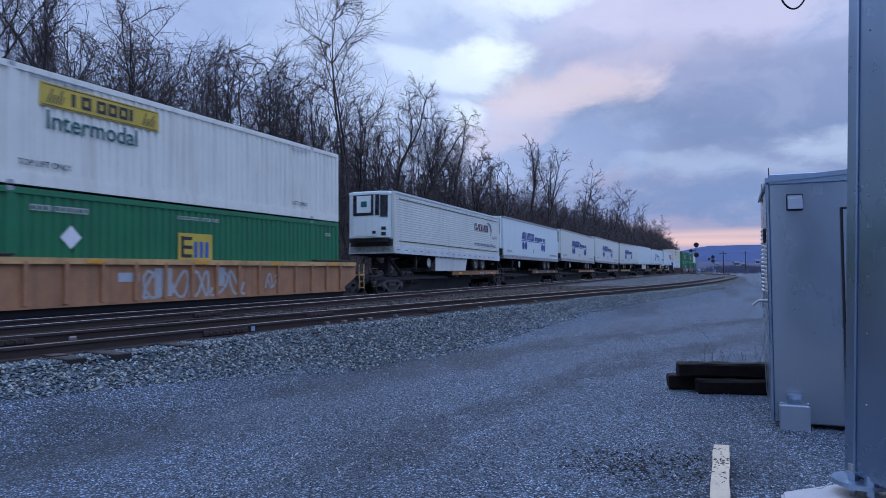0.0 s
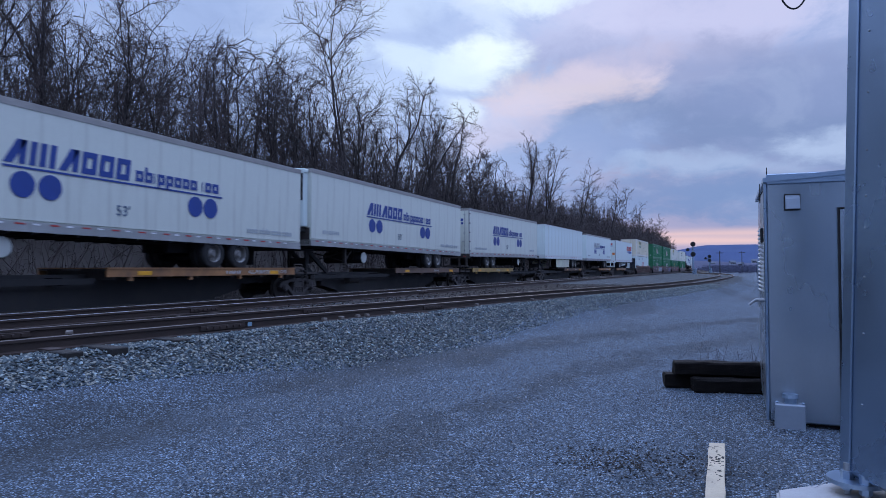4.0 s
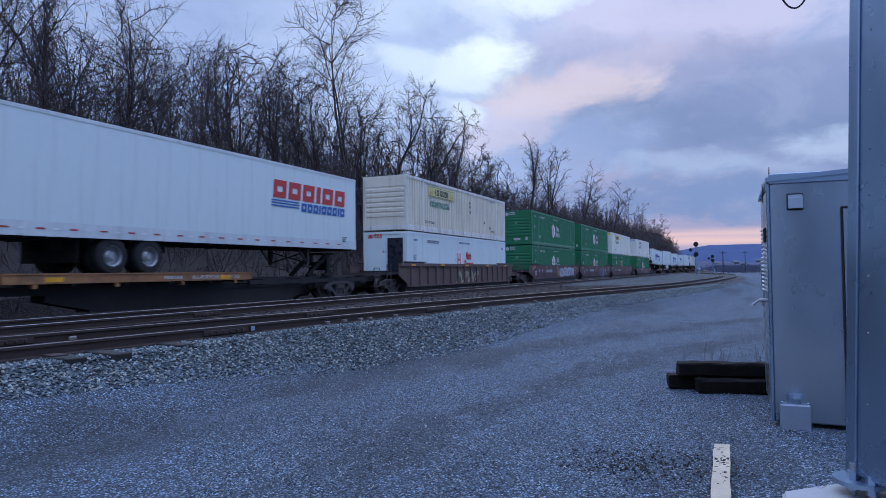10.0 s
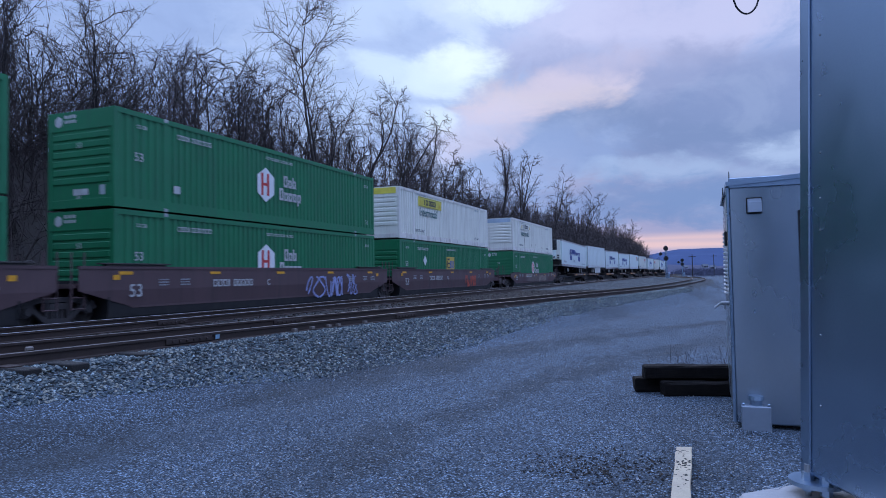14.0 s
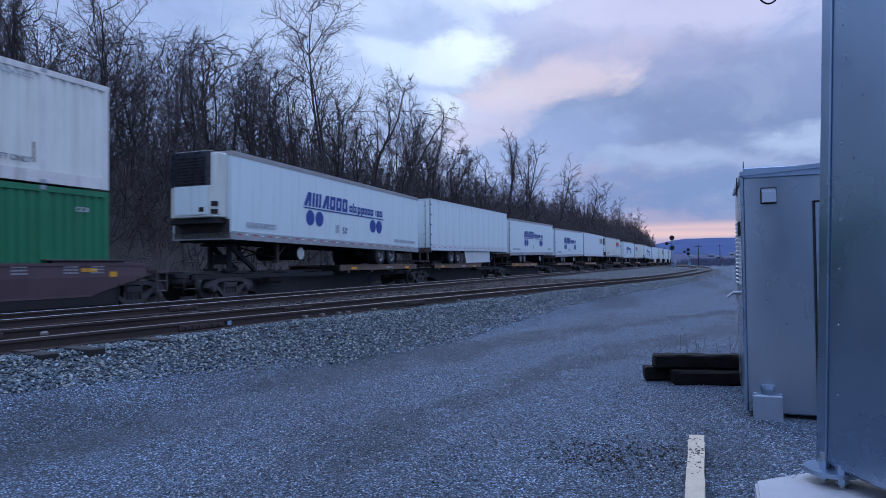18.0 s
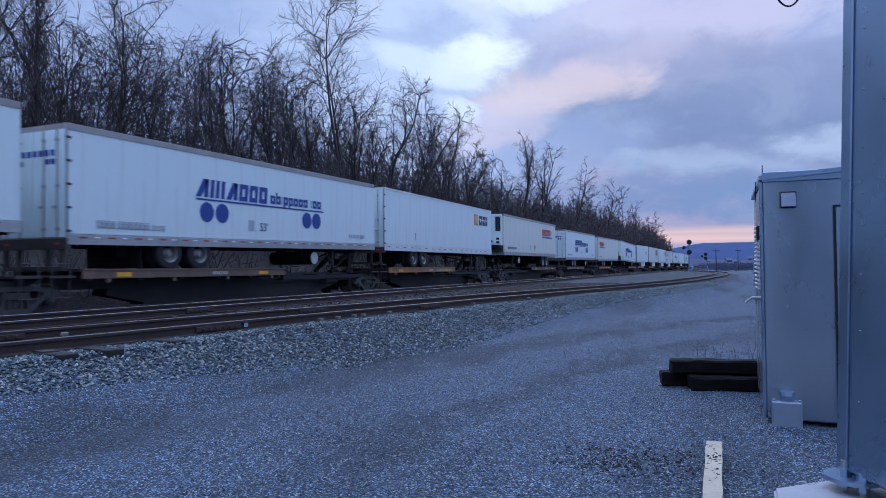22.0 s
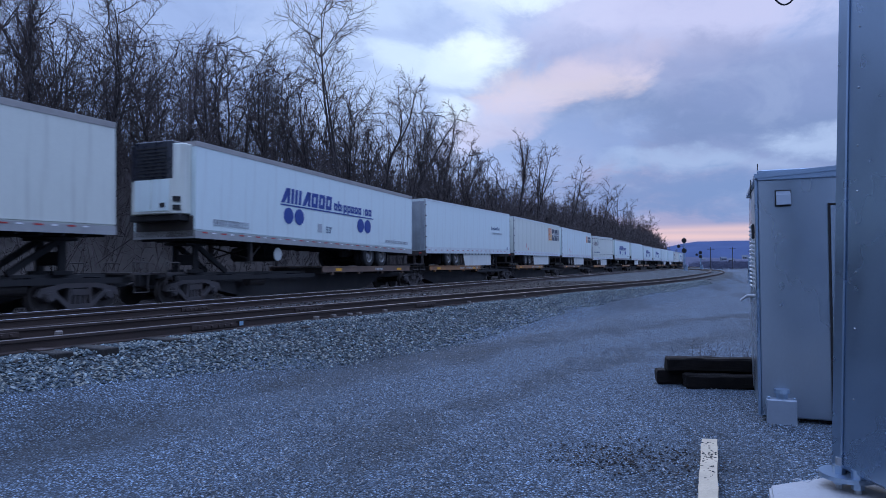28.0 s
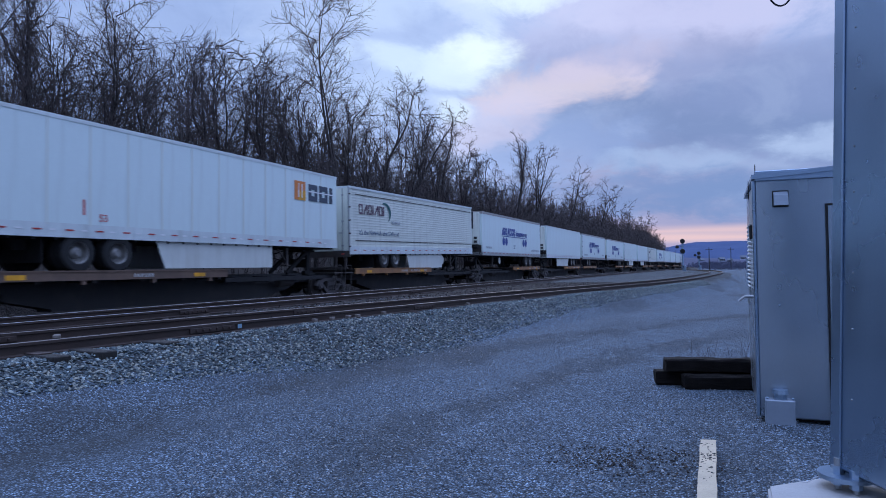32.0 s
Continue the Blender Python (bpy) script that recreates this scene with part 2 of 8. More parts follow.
def gravel(name, stones, soil, size, patch):
    """Crushed stone: cells of many greys, darker soil in worn tracks, relief from the cells."""
    m = bpy.data.materials.new(name)
    m.use_nodes = True
    t = m.node_tree
    b = t.nodes["Principled BSDF"]
    b.inputs["Roughness"].default_value = 0.9
    b.inputs["Specular IOR Level"].default_value = 0.25
    tc = t.nodes.new("ShaderNodeTexCoord")
    vo = t.nodes.new("ShaderNodeTexVoronoi")
    vo.inputs["Scale"].default_value = 1 / size
    t.links.new(tc.outputs["Object"], vo.inputs["Vector"])
    vo2 = t.nodes.new("ShaderNodeTexVoronoi")
    vo2.inputs["Scale"].default_value = 0.42 / size
    t.links.new(tc.outputs["Object"], vo2.inputs["Vector"])
    ramp = t.nodes.new("ShaderNodeValToRGB")
    e = ramp.color_ramp.elements
    e[0].position, e[0].color = 0.0, (*[v * 0.20 for v in stones], 1)
    e[1].position, e[1].color = 1.0, (*[min(1, v * 2.6) for v in stones], 1)
    for at, k in ((0.55, 0.85), (0.88, 1.5)):
        mid = ramp.color_ramp.elements.new(at)
        mid.color = (*[v * k for v in stones], 1)
    sp = t.nodes.new("ShaderNodeSeparateColor")
    t.links.new(vo.outputs["Color"], sp.inputs[0])
    t.links.new(sp.outputs[0], ramp.inputs[0])

    def nz(sc, det, st, off):
        mp = t.nodes.new("ShaderNodeMapping")
        mp.inputs[1].default_value, mp.inputs[3].default_value = off, st
        mp.inputs[2].default_value = (0, 0, radians(-38))
        t.links.new(tc.outputs["Object"], mp.inputs[0])
        n = t.nodes.new("ShaderNodeTexNoise")
        n.inputs["Scale"].default_value, n.inputs["Detail"].default_value = sc, det
        t.links.new(mp.outputs[0], n.inputs["Vector"])
        return n.outputs["Fac"]

    def rng(v, lo, hi, a=0.0, z=1.0):
        n = t.nodes.new("ShaderNodeMapRange")
        n.interpolation_type = "SMOOTHSTEP"
        t.links.new(v, n.inputs[0])
        for i, q in enumerate((lo, hi, a, z)):
            n.inputs[i + 1].default_value = q
        return n.outputs[0]

    def mix(fac, a, c, mode="MIX"):
        n = t.nodes.new("ShaderNodeMix")
        n.data_type, n.blend_type = "RGBA", mode
        for i, v in ((0, fac), (6, a), (7, c)):
            if isinstance(v, (int, float, tuple)):
                n.inputs[i].default_value = v
            else:
                t.links.new(v, n.inputs[i])
        return n.outputs[2]

    out = ramp.outputs[0]
    # towards the cell edges, between stones, the colour drops to half the soil colour
    out = mix(rng(vo.outputs["Distance"], 0.34, 0.62, 0, 0.85), out, (*[v * 0.5 for v in soil], 1))
    # worn wheel ruts that swing towards the yard, and loose soil in patches: stones half sunk in dirt
    sx = t.nodes.new("ShaderNodeSeparateXYZ")
    t.links.new(tc.outputs["Object"], sx.inputs[0])

    def calc(op, a, c=None):
        n = t.nodes.new("ShaderNodeMath")
        n.operation = op
        for i, v in enumerate((a, c)):
            if isinstance(v, (int, float)):
                n.inputs[i].default_value = v
            elif v is not None:
                t.links.new(v, n.inputs[i])
        return n.outputs[0]

    def rut(x0, bend, half, wob):
        y4 = calc("SUBTRACT", sx.outputs[1], 4.0)
        line = calc("ADD", calc("MULTIPLY", calc("MULTIPLY", y4, calc("ABSOLUTE", y4)), bend), x0)
        d = calc("ABSOLUTE", calc("ADD", calc("SUBTRACT", sx.outputs[0], line), calc("MULTIPLY", calc("SUBTRACT", wob, 0.5), 2.6)))
        return rng(d, half * 0.35, half * 1.7, 1, 0)

    wob = nz(0.8, 4, (1, 0.6, 1), (1, 2, 0))
    worn = calc("MULTIPLY", calc("MAXIMUM", rut(-5.5, 0.0175, 0.62, wob), calc("MULTIPLY", rut(-2.9, 0.02, 0.34, wob), 0.85)), rng(nz(0.9, 5, (1, 0.5, 1), (4, 1, 0)), 0.34, 0.60, 0.25, 1))
    patches = rng(nz(0.36, 5, (1.0, 0.30, 1), (2.0, 0.6, 0)), 0.50, 0.66, 0, 0.6)
    dirt = calc("MULTIPLY", calc("MAXIMUM", worn, patches), patch)
    out = mix(dirt, out, (0.46, 0.43, 0.39, 1), "MULTIPLY")
    out = mix(calc("MULTIPLY", dirt, rng(nz(9, 4, (1, 1, 1), (3, 1, 0)), 0.35, 0.65, 0.1, 0.75)), out, (*soil, 1))
    out = mix(rng(nz(2.2, 5, (1, 1, 1), (0, 7, 0)), 0.4, 0.75, 0, 0.35), out, (*[v * 0.4 for v in stones], 1))
    t.links.new(out, b.inputs["Base Color"])
    bp = t.nodes.new("ShaderNodeBump")
    bp.inputs["Strength"].default_value, bp.inputs["Distance"].default_value = 1.0, size * 1.0
    bp.invert = True
    t.links.new(vo.outputs["Distance"], bp.inputs["Height"])
    bp2 = t.nodes.new("ShaderNodeBump")
    bp2.inputs["Strength"].default_value, bp2.inputs["Distance"].default_value = 0.6, size
    t.links.new(vo2.outputs["Distance"], bp2.inputs["Height"])
    t.links.new(bp.outputs[0], bp2.inputs["Normal"])
    t.links.new(bp2.outputs[0], b.inputs["Normal"])
    MATS[name] = m
    return m


GROUND = gravel("gravel_yard", (0.152, 0.202, 0.262), (0.040, 0.043, 0.048), 0.018, 0.72)
BALLAST = gravel("ballast_bed", (0.104, 0.126, 0.142), (0.04, 0.037, 0.034), 0.045, 0.3)
# dark brown bed; the colour also carries the shade under the train
TRACKBED = gravel("brown_bed_and_train_shade", (0.032, 0.025, 0.022), (0.026, 0.02, 0.017), 0.05, 0.4)
LITTER = surface("leaf_litter", (0.052, 0.042, 0.036), 0.95, var=0.45, scale=0.5, fine=9, bump=0.6, dirt=(0.055, 0.055, 0.045), amount=0.6)
TIE = surface("creosoted_tie", (0.015, 0.012, 0.010), 0.85, var=0.4, scale=3, fine=30, bump=0.4, stretch=(0.4, 5, 5), rand=0.3)
OLDTIE = surface("weathered_tie", (0.011, 0.009, 0.008), 0.8, var=0.5, scale=4, fine=28, bump=0.6, stretch=(0.4, 6, 6), dirt=(0.06, 0.045, 0.04), amount=0.35, spec=0.12)
RAIL = surface("rusty_rail", (0.052, 0.034, 0.028), 0.7, 0.2, var=0.3, scale=5, fine=60, bump=0.15)
HEAD = surface("worn_rail_head", (0.30, 0.29, 0.29), 0.38, 0.9, var=0.2, scale=6, fine=60, bump=0.03)
WHITE = surface("trailer_white", (0.67, 0.76, 0.74), 0.42, var=0.05, scale=0.6, fine=18, bump=0.02, dirt=(0.42, 0.41, 0.38), amount=0.30, streak=True)
PEARL = surface("trailer_grey_white", (0.66, 0.68, 0.60), 0.5, var=0.07, scale=0.6, fine=18, bump=0.02, dirt=(0.33, 0.31, 0.27), amount=0.45, streak=True)
RAILMETAL = surface("trailer_rail_metal", (0.63, 0.68, 0.67), 0.45, 0.1, var=0.12, scale=0.8, fine=18, bump=0.02, dirt=(0.34, 0.33, 0.31), amount=0.45, streak=True)
GREYRAIL = surface("trailer_rail_grey", (0.36, 0.36, 0.35), 0.5, 0.2, var=0.15, scale=0.8, fine=18, bump=0.02, dirt=(0.24, 0.21, 0.18), amount=0.5, streak=True)
DOORMETAL = surface("trailer_door_metal", (0.34, 0.36, 0.39), 0.38, 0.6, var=0.2, scale=0.9, fine=14, bump=0.05, dirt=(0.2, 0.18, 0.15), amount=0.5, streak=True)
BOXWHITE = surface("container_white", (0.80, 0.79, 0.69), 0.5, var=0.06, scale=0.8, fine=16, bump=0.03, dirt=(0.34, 0.27, 0.2), amount=0.35, streak=True)
BEIGE = surface("container_beige", (0.76, 0.69, 0.54), 0.55, var=0.08, scale=0.8, fine=16, bump=0.03, dirt=(0.3, 0.24, 0.17), amount=0.45, streak=True)
GREEN = surface("container_green", (0.016, 0.175, 0.070), 0.5, var=0.14, scale=0.8, fine=16, bump=0.03, dirt=(0.03, 0.09, 0.06), amount=0.4, streak=True)
ORANGE = surface("well_oxide_orange", (0.42, 0.205, 0.10), 0.65, var=0.22, scale=1.4, fine=20, bump=0.08, dirt=(0.09, 0.06, 0.05), amount=0.55, streak=True)
BROWN = surface("well_weathered_brown", (0.13, 0.085, 0.075), 0.7, var=0.25, scale=1.4, fine=20, bump=0.08, dirt=(0.05, 0.04, 0.04), amount=0.5, streak=True)
PLUM = surface("well_maroon_brown", (0.105, 0.062, 0.064), 0.6, var=0.16, scale=1.2, fine=20, bump=0.05, dirt=(0.045, 0.036, 0.038), amount=0.5, streak=True)
STEEL = surface("grimy_steel", (0.070, 0.060, 0.056), 0.65, 0.3, var=0.35, scale=3, fine=24, bump=0.12, dirt=(0.085, 0.055, 0.04), amount=0.5)
BLACK = surface("underframe_black", (0.012, 0.011, 0.012), 0.75, var=0.35, scale=3, fine=24, bump=0.1, dirt=(0.030, 0.024, 0.021), amount=0.5)
TYRE = surface("tyre_rubber", (0.016, 0.016, 0.017), 0.85, var=0.25, scale=6, fine=40, bump=0.2, dirt=(0.04, 0.037, 0.034), amount=0.5)
RIM = surface("wheel_rim", (0.24, 0.23, 0.22), 0.5, 0.3, var=0.25, scale=6, fine=40, bump=0.05, dirt=(0.12, 0.1, 0.08), amount=0.5)
ALU = surface("trailer_aluminium", (0.40, 0.41, 0.42), 0.42, 0.6, var=0.15, scale=1.5, fine=20, bump=0.03, dirt=(0.2, 0.18, 0.16), amount=0.4, streak=True)
EDGE = surface("worn_orange_edge", (0.33, 0.155, 0.06), 0.6, var=0.35, scale=1.6, fine=18, bump=0.1, dirt=(0.12, 0.07, 0.045), amount=0.8)
SAFETY = surface("safety_yellow", (0.78, 0.36, 0.02), 0.5, var=0.2, scale=2, fine=20, bump=0.03, dirt=(0.2, 0.12, 0.04), amount=0.5)
TAPE_RED = surface("reflective_red", (0.42, 0.035, 0.03), 0.4, var=0.15, scale=3, fine=30, bump=0)
TAPE_WHITE = surface("reflective_white", (0.78, 0.78, 0.78), 0.35, var=0.08, scale=3, fine=30, bump=0)
NAVY = surface("decal_navy", (0.020, 0.055, 0.26), 0.45, var=0.1, scale=2, fine=30, bump=0)
FADED = surface("decal_faded_grey", (0.42, 0.45, 0.47), 0.5, var=0.12, scale=2, fine=30, bump=0)
TEAL = surface("decal_teal", (0.008, 0.10, 0.10), 0.5, var=0.12, scale=2, fine=30, bump=0)
GOLD = surface("decal_yellow", (0.62, 0.44, 0.06), 0.5, var=0.14, scale=2, fine=24, bump=0, dirt=(0.4, 0.3, 0.1), amount=0.4)
PALEGOLD = surface("decal_pale_yellow", (0.62, 0.58, 0.26), 0.5, var=0.1, scale=2, fine=24, bump=0, dirt=(0.45, 0.42, 0.3), amount=0.5)
INK = surface("decal_black", (0.03, 0.03, 0.032), 0.5, var=0.15, scale=2, fine=30, bump=0)
CHAR = surface("decal_charcoal", (0.055, 0.07, 0.10), 0.5, var=0.15, scale=2, fine=30, bump=0)
RED = surface("decal_red", (0.55, 0.045, 0.04), 0.45, var=0.12, scale=2, fine=30, bump=0)
BLUE = surface("decal_blue", (0.03, 0.12, 0.38), 0.45, var=0.12, scale=2, fine=30, bump=0)
FLAME = surface("decal_orange", (0.70, 0.22, 0.05), 0.45, var=0.12, scale=2, fine=30, bump=0)
MAROON = surface("decal_plum", (0.12, 0.06, 0.09), 0.5, var=0.12, scale=2, fine=30, bump=0)
SLATE = surface("decal_slate", (0.09, 0.14, 0.22), 0.5, var=0.12, scale=2, fine=30, bump=0)
SPRAY = surface("spray_paint_white", (0.42, 0.43, 0.43), 0.6, var=0.2, scale=3, fine=20, bump=0)
SPRAY_B = surface("spray_paint_blue", (0.32, 0.36, 0.62), 0.6, var=0.2, scale=3, fine=20, bump=0)
SPRAY_R = surface("spray_paint_red", (0.5, 0.09, 0.05), 0.6, var=0.2, scale=3, fine=20, bump=0)
STENCIL = surface("stencil_white", (0.50, 0.50, 0.49), 0.55, var=0.2, scale=4, fine=30, bump=0)
RUSTWHITE = surface("container_white_rusting", (0.74, 0.71, 0.64), 0.55, var=0.1, scale=1.2, fine=16, bump=0.04, dirt=(0.20, 0.09, 0.045), amount=0.8, streak=True)
GLASSY = surface("reefer_black", (0.020, 0.022, 0.03), 0.3, var=0.2, scale=3, fine=30, bump=0.03)
SKIRT = surface("side_skirt", (0.62, 0.64, 0.60), 0.5, var=0.08, scale=1, fine=20, bump=0.03, dirt=(0.4, 0.38, 0.32), amount=0.5, streak=True)
GALV = surface("galvanised_sheet", (0.33, 0.42, 0.53), 0.30, 0.9, var=0.06, scale=1.1, fine=60, bump=0.0, dirt=(0.26, 0.33, 0.40), amount=0.25)
BRUSHED = surface("brushed_aluminium", (0.43, 0.48, 0.53), 0.28, 0.94, var=0.06, scale=0.8, fine=40, bump=0.01, stretch=(1, 1, 0.5), dirt=(0.45, 0.45, 0.44), amount=0.2)
BOXGREY = surface("dull_grey_casting", (0.25, 0.29, 0.34), 0.55, 0.3, var=0.1, scale=3, fine=30, bump=0.04)
CONCRETE = surface("concrete_pad", (0.37, 0.36, 0.35), 0.85, var=0.12, scale=3, fine=40, bump=0.25, dirt=(0.35, 0.33, 0.3), amount=0.4)
CURB = surface("painted_curb", (0.44, 0.36, 0.25), 0.75, var=0.15, scale=5, fine=40, bump=0.3, dirt=(0.3, 0.28, 0.22), amount=0.5)
BARK = surface("bark", (0.046, 0.037, 0.036), 0.95, var=0.4, scale=4, fine=30, bump=0.5, stretch=(4, 4, 0.6))
TWIG = surface("twigs", (0.088, 0.068, 0.068), 0.95, var=0.4, scale=1.5, fine=12, bump=0)
BRUSH = surface("winter_brush", (0.070, 0.054, 0.052), 0.95, var=0.45, scale=0.4, fine=4, bump=0)
# far woods: distance haze is put into these two base colours as blue
HAZED_HILL = surface("hazed_wooded_ridge", (0.075, 0.100, 0.180), 1.0, var=0.12, scale=0.01, fine=0.08, bump=0, spec=0.0)
HAZED_FIELD = surface("hazed_valley_woods", (0.105, 0.108, 0.150), 1.0, var=0.25, scale=0.02, fine=0.2, bump=0, spec=0.0)
SIGNAL = surface("signal_black", (0.016, 0.016, 0.018), 0.6, var=0.2, scale=3, fine=30, bump=0)

# ---------------------------------------------------------------- building helpers
SHAPES = {}


def shape(key, make):
    """A mesh built once and shared."""
    if key not in SHAPES:
        bm = make()
        me = bpy.data.meshes.new("shape")
        bm.to_mesh(me)
        bm.free()
        SHAPES[key] = me
    return SHAPES[key]


def part(name, mesh, mat, parent=None, label="", m=None, kind=""):
    """Links a mesh (or a bmesh) as one object under a thing or a part."""
    if isinstance(mesh, bmesh.types.BMesh):
        me = bpy.data.meshes.new(name)
        mesh.to_mesh(me)
        mesh.free()
        mesh = me
    ob = new(name, mesh)
    if not mesh.materials:
        mesh.materials.append(mat)
    elif mesh.materials[0] is not mat:
        ob.material_slots[0].link = "OBJECT"
        ob.material_slots[0].material = mat
    if parent is not None:
        ob.parent = parent
    if m is not None:
        ob.matrix_basis = m
    return tagged(ob, label=label, kind=kind or ("stuff" if name in JOINED else ""))


JOINED = {"wordmark", "small_print", "stencil_lettering", "reflective_tape", "floor_frame", "hinges", "lock_rods", "panel_wing", "grille", "graffiti", "tail_lamps", "underframe"}


def thing(name, label, category, group="", m=None, kind=""):
    ob = new(name)
    ob.empty_display_size = 0.3
    if m is not None:
        ob.matrix_basis = m
    return tagged(ob, label=label, category=category, group=group, kind=kind)


def box(bm, x0, x1, y0, y1, z0, z1):
    v = [bm.verts.new((x, y, z)) for x in (x0, x1) for y in (y0, y1) for z in (z0, z1)]
    for q in ((0, 1, 3, 2), (4, 6, 7, 5), (0, 4, 5, 1), (2, 3, 7, 6), (0, 2, 6, 4), (1, 5, 7, 3)):
        bm.faces.new([v[i] for i in q])
    bm.verts.ensure_lookup_table()


def bevel(bm, w, seg=1):
    bmesh.ops.bevel(bm, geom=bm.edges[:], offset=w, segments=seg, affect="EDGES", clamp_overlap=True)


def cbox(c, size, w):
    bm = bmesh.new()
    box(bm, *(f for i in range(3) for f in (c[i] - size[i] / 2, c[i] + size[i] / 2)))
    if w:
        bevel(bm, w)
    return bm


def rod(bm, a, b, r0, r1, n=8, caps=True):
    a, b = Vector(a), Vector(b)
    d = (b - a).normalized()
    u = d.orthogonal().normalized()
    w = d.cross(u)
    ra = [bm.verts.new(a + (u * math.cos(2 * math.pi * k / n) + w * math.sin(2 * math.pi * k / n)) * r0) for k in range(n)]
    rb = [bm.verts.new(b + (u * math.cos(2 * math.pi * k / n) + w * math.sin(2 * math.pi * k / n)) * r1) for k in range(n)]
    for k in range(n):
        bm.faces.new((ra[k], ra[(k + 1) % n], rb[(k + 1) % n], rb[k]))
    if caps:
        bm.faces.new(ra[::-1])
        bm.faces.new(rb)
    bm.verts.ensure_lookup_table()


def beam(bm, a, b, wx, wh):
    """A square bar from a to b: wx wide across x, wh thick in its own upright."""
    a, b = Vector(a), Vector(b)
    d = (b - a).normalized()
    s = Vector((1, 0, 0)) if abs(d.x) < 0.9 else Vector((0, 1, 0))
    s = (s - d * s.dot(d)).normalized()
    u = d.cross(s)
    v = [bm.verts.new(p + s * i * wx / 2 + u * j * wh / 2) for p in (a, b) for i, j in ((-1, -1), (1, -1), (1, 1), (-1, 1))]
    for q in ((3, 2, 1, 0), (4, 5, 6, 7), (0, 1, 5, 4), (1, 2, 6, 5), (2, 3, 7, 6), (3, 0, 4, 7)):
        bm.faces.new([v[i] for i in q])
    bm.verts.ensure_lookup_table()


def lathe_x(bm, prof, n):
    """Turns (x, radius) points round the x axis."""
    rings = []
    for x, r in prof:
        if r < 1e-6:
            rings.append([bm.verts.new((x, 0, 0))])
        else:
            rings.append([bm.verts.new((x, r * math.cos(2 * math.pi * k / n), r * math.sin(2 * math.pi * k / n))) for k in range(n)])
    for p, q in zip(rings, rings[1:]):
        for k in range(n):
            f = [p[k % len(p)], p[(k + 1) % len(p)], q[(k + 1) % len(q)], q[k % len(q)]]
            f = list(dict.fromkeys(f))
            if len(f) > 2:
                bm.faces.new(f)
    bmesh.ops.recalc_face_normals(bm, faces=bm.faces[:])


def prism(bm, pts, z0, z1):
    a = [bm.verts.new((x, y, z0)) for x, y in pts]
    b = [bm.verts.new((x, y, z1)) for x, y in pts]
    n = len(pts)
    bm.faces.new(a)
    bm.faces.new(b)
    for k in range(n):
        bm.faces.new((a[k], a[(k + 1) % n], b[(k + 1) % n], b[k]))
    bmesh.ops.recalc_face_normals(bm, faces=bm.faces[:])


def prism_yz(bm, pts, x0, x1):
    a = [bm.verts.new((x0, y, z)) for y, z in pts]
    b = [bm.verts.new((x1, y, z)) for y, z in pts]
    n = len(pts)
    f = [bm.faces.new(a), bm.faces.new(b)]
    for k in range(n):
        f.append(bm.faces.new((a[k], a[(k + 1) % n], b[(k + 1) % n], b[k])))
    bmesh.ops.recalc_face_normals(bm, faces=f)


def sorted_quad(pts):
    return pts


def tube(bm, pts, r, n):
    """One bent round bar through the points."""
    pts = [Vector(p) for p in pts]
    prev = None
    for k, p in enumerate(pts):
        d = (pts[min(k + 1, len(pts) - 1)] - pts[max(k - 1, 0)]).normalized()
        u = d.cross(Vector((0, 1, 0.01))).normalized()
        w = d.cross(u)
        cur = [bm.verts.new(p + (u * math.cos(2 * math.pi * i / n) + w * math.sin(2 * math.pi * i / n)) * r) for i in range(n)]
        if prev:
            for i in range(n):
                bm.faces.new((prev[i], prev[(i + 1) % n], cur[(i + 1) % n], cur[i]))
        else:
            bm.faces.new(cur[::-1])
        prev = cur
    bm.faces.new(prev)


def ring(bm, c, r, w, n):
    pts = [(c[0], c[1] + r * math.cos(2 * math.pi * k / n), c[2] + r * math.sin(2 * math.pi * k / n)) for k in range(n)]
    for k in range(n):
        rod(bm, pts[k], pts[(k + 1) % n], w, w, 6, False)


# ---------------------------------------------------------------- lines of the tracks
MAIN = []            # (x, y, heading) every metre along the main line from s = -40
_x, _y = -16.665, -40.0
for _s in range(-40, 1000):
    if _s < 20:
        _h = 0.0
    elif _s < 230:
        _h = 2 * 0.672e-4 * (_s - 20)
    else:
        _h = 0.0282 - (_s - 230) / 420
    MAIN.append((_x, _y, _h))
    _x += math.sin(_h)
    _y += math.cos(_h)


def main_at(s):
    k = max(0.0, min(len(MAIN) - 2.0, s + 40))
    i = int(k)
    f = k - i
    a, b = MAIN[i], MAIN[i + 1]
    return tuple(a[j] + (b[j] - a[j]) * f for j in range(3))


def main_x(y):
    """The main line's x at a given y (it turns away to the left beyond 230 m)."""
    s = y
    for _ in range(3):
        s += y - main_at(s)[1]
        s = min(s, 760)
    return main_at(s)[0]


NEAR_PTS = [(-10.4, -14), (-9.55, -4), (-8.95, 2), (-8.62, 5.0), (-8.1, 9.5), (-7.45, 14), (-6.72, 19), (-5.85, 24), (-4.75, 30), (-3.45, 37), (-2.35, 46), (-1.35, 60), (-0.6, 76),
            (-0.4, 92), (-1.2, 110), (-3.6, 130), (-7.0, 150), (-11.5, 172), (-17.0, 195), (-24, 220)]


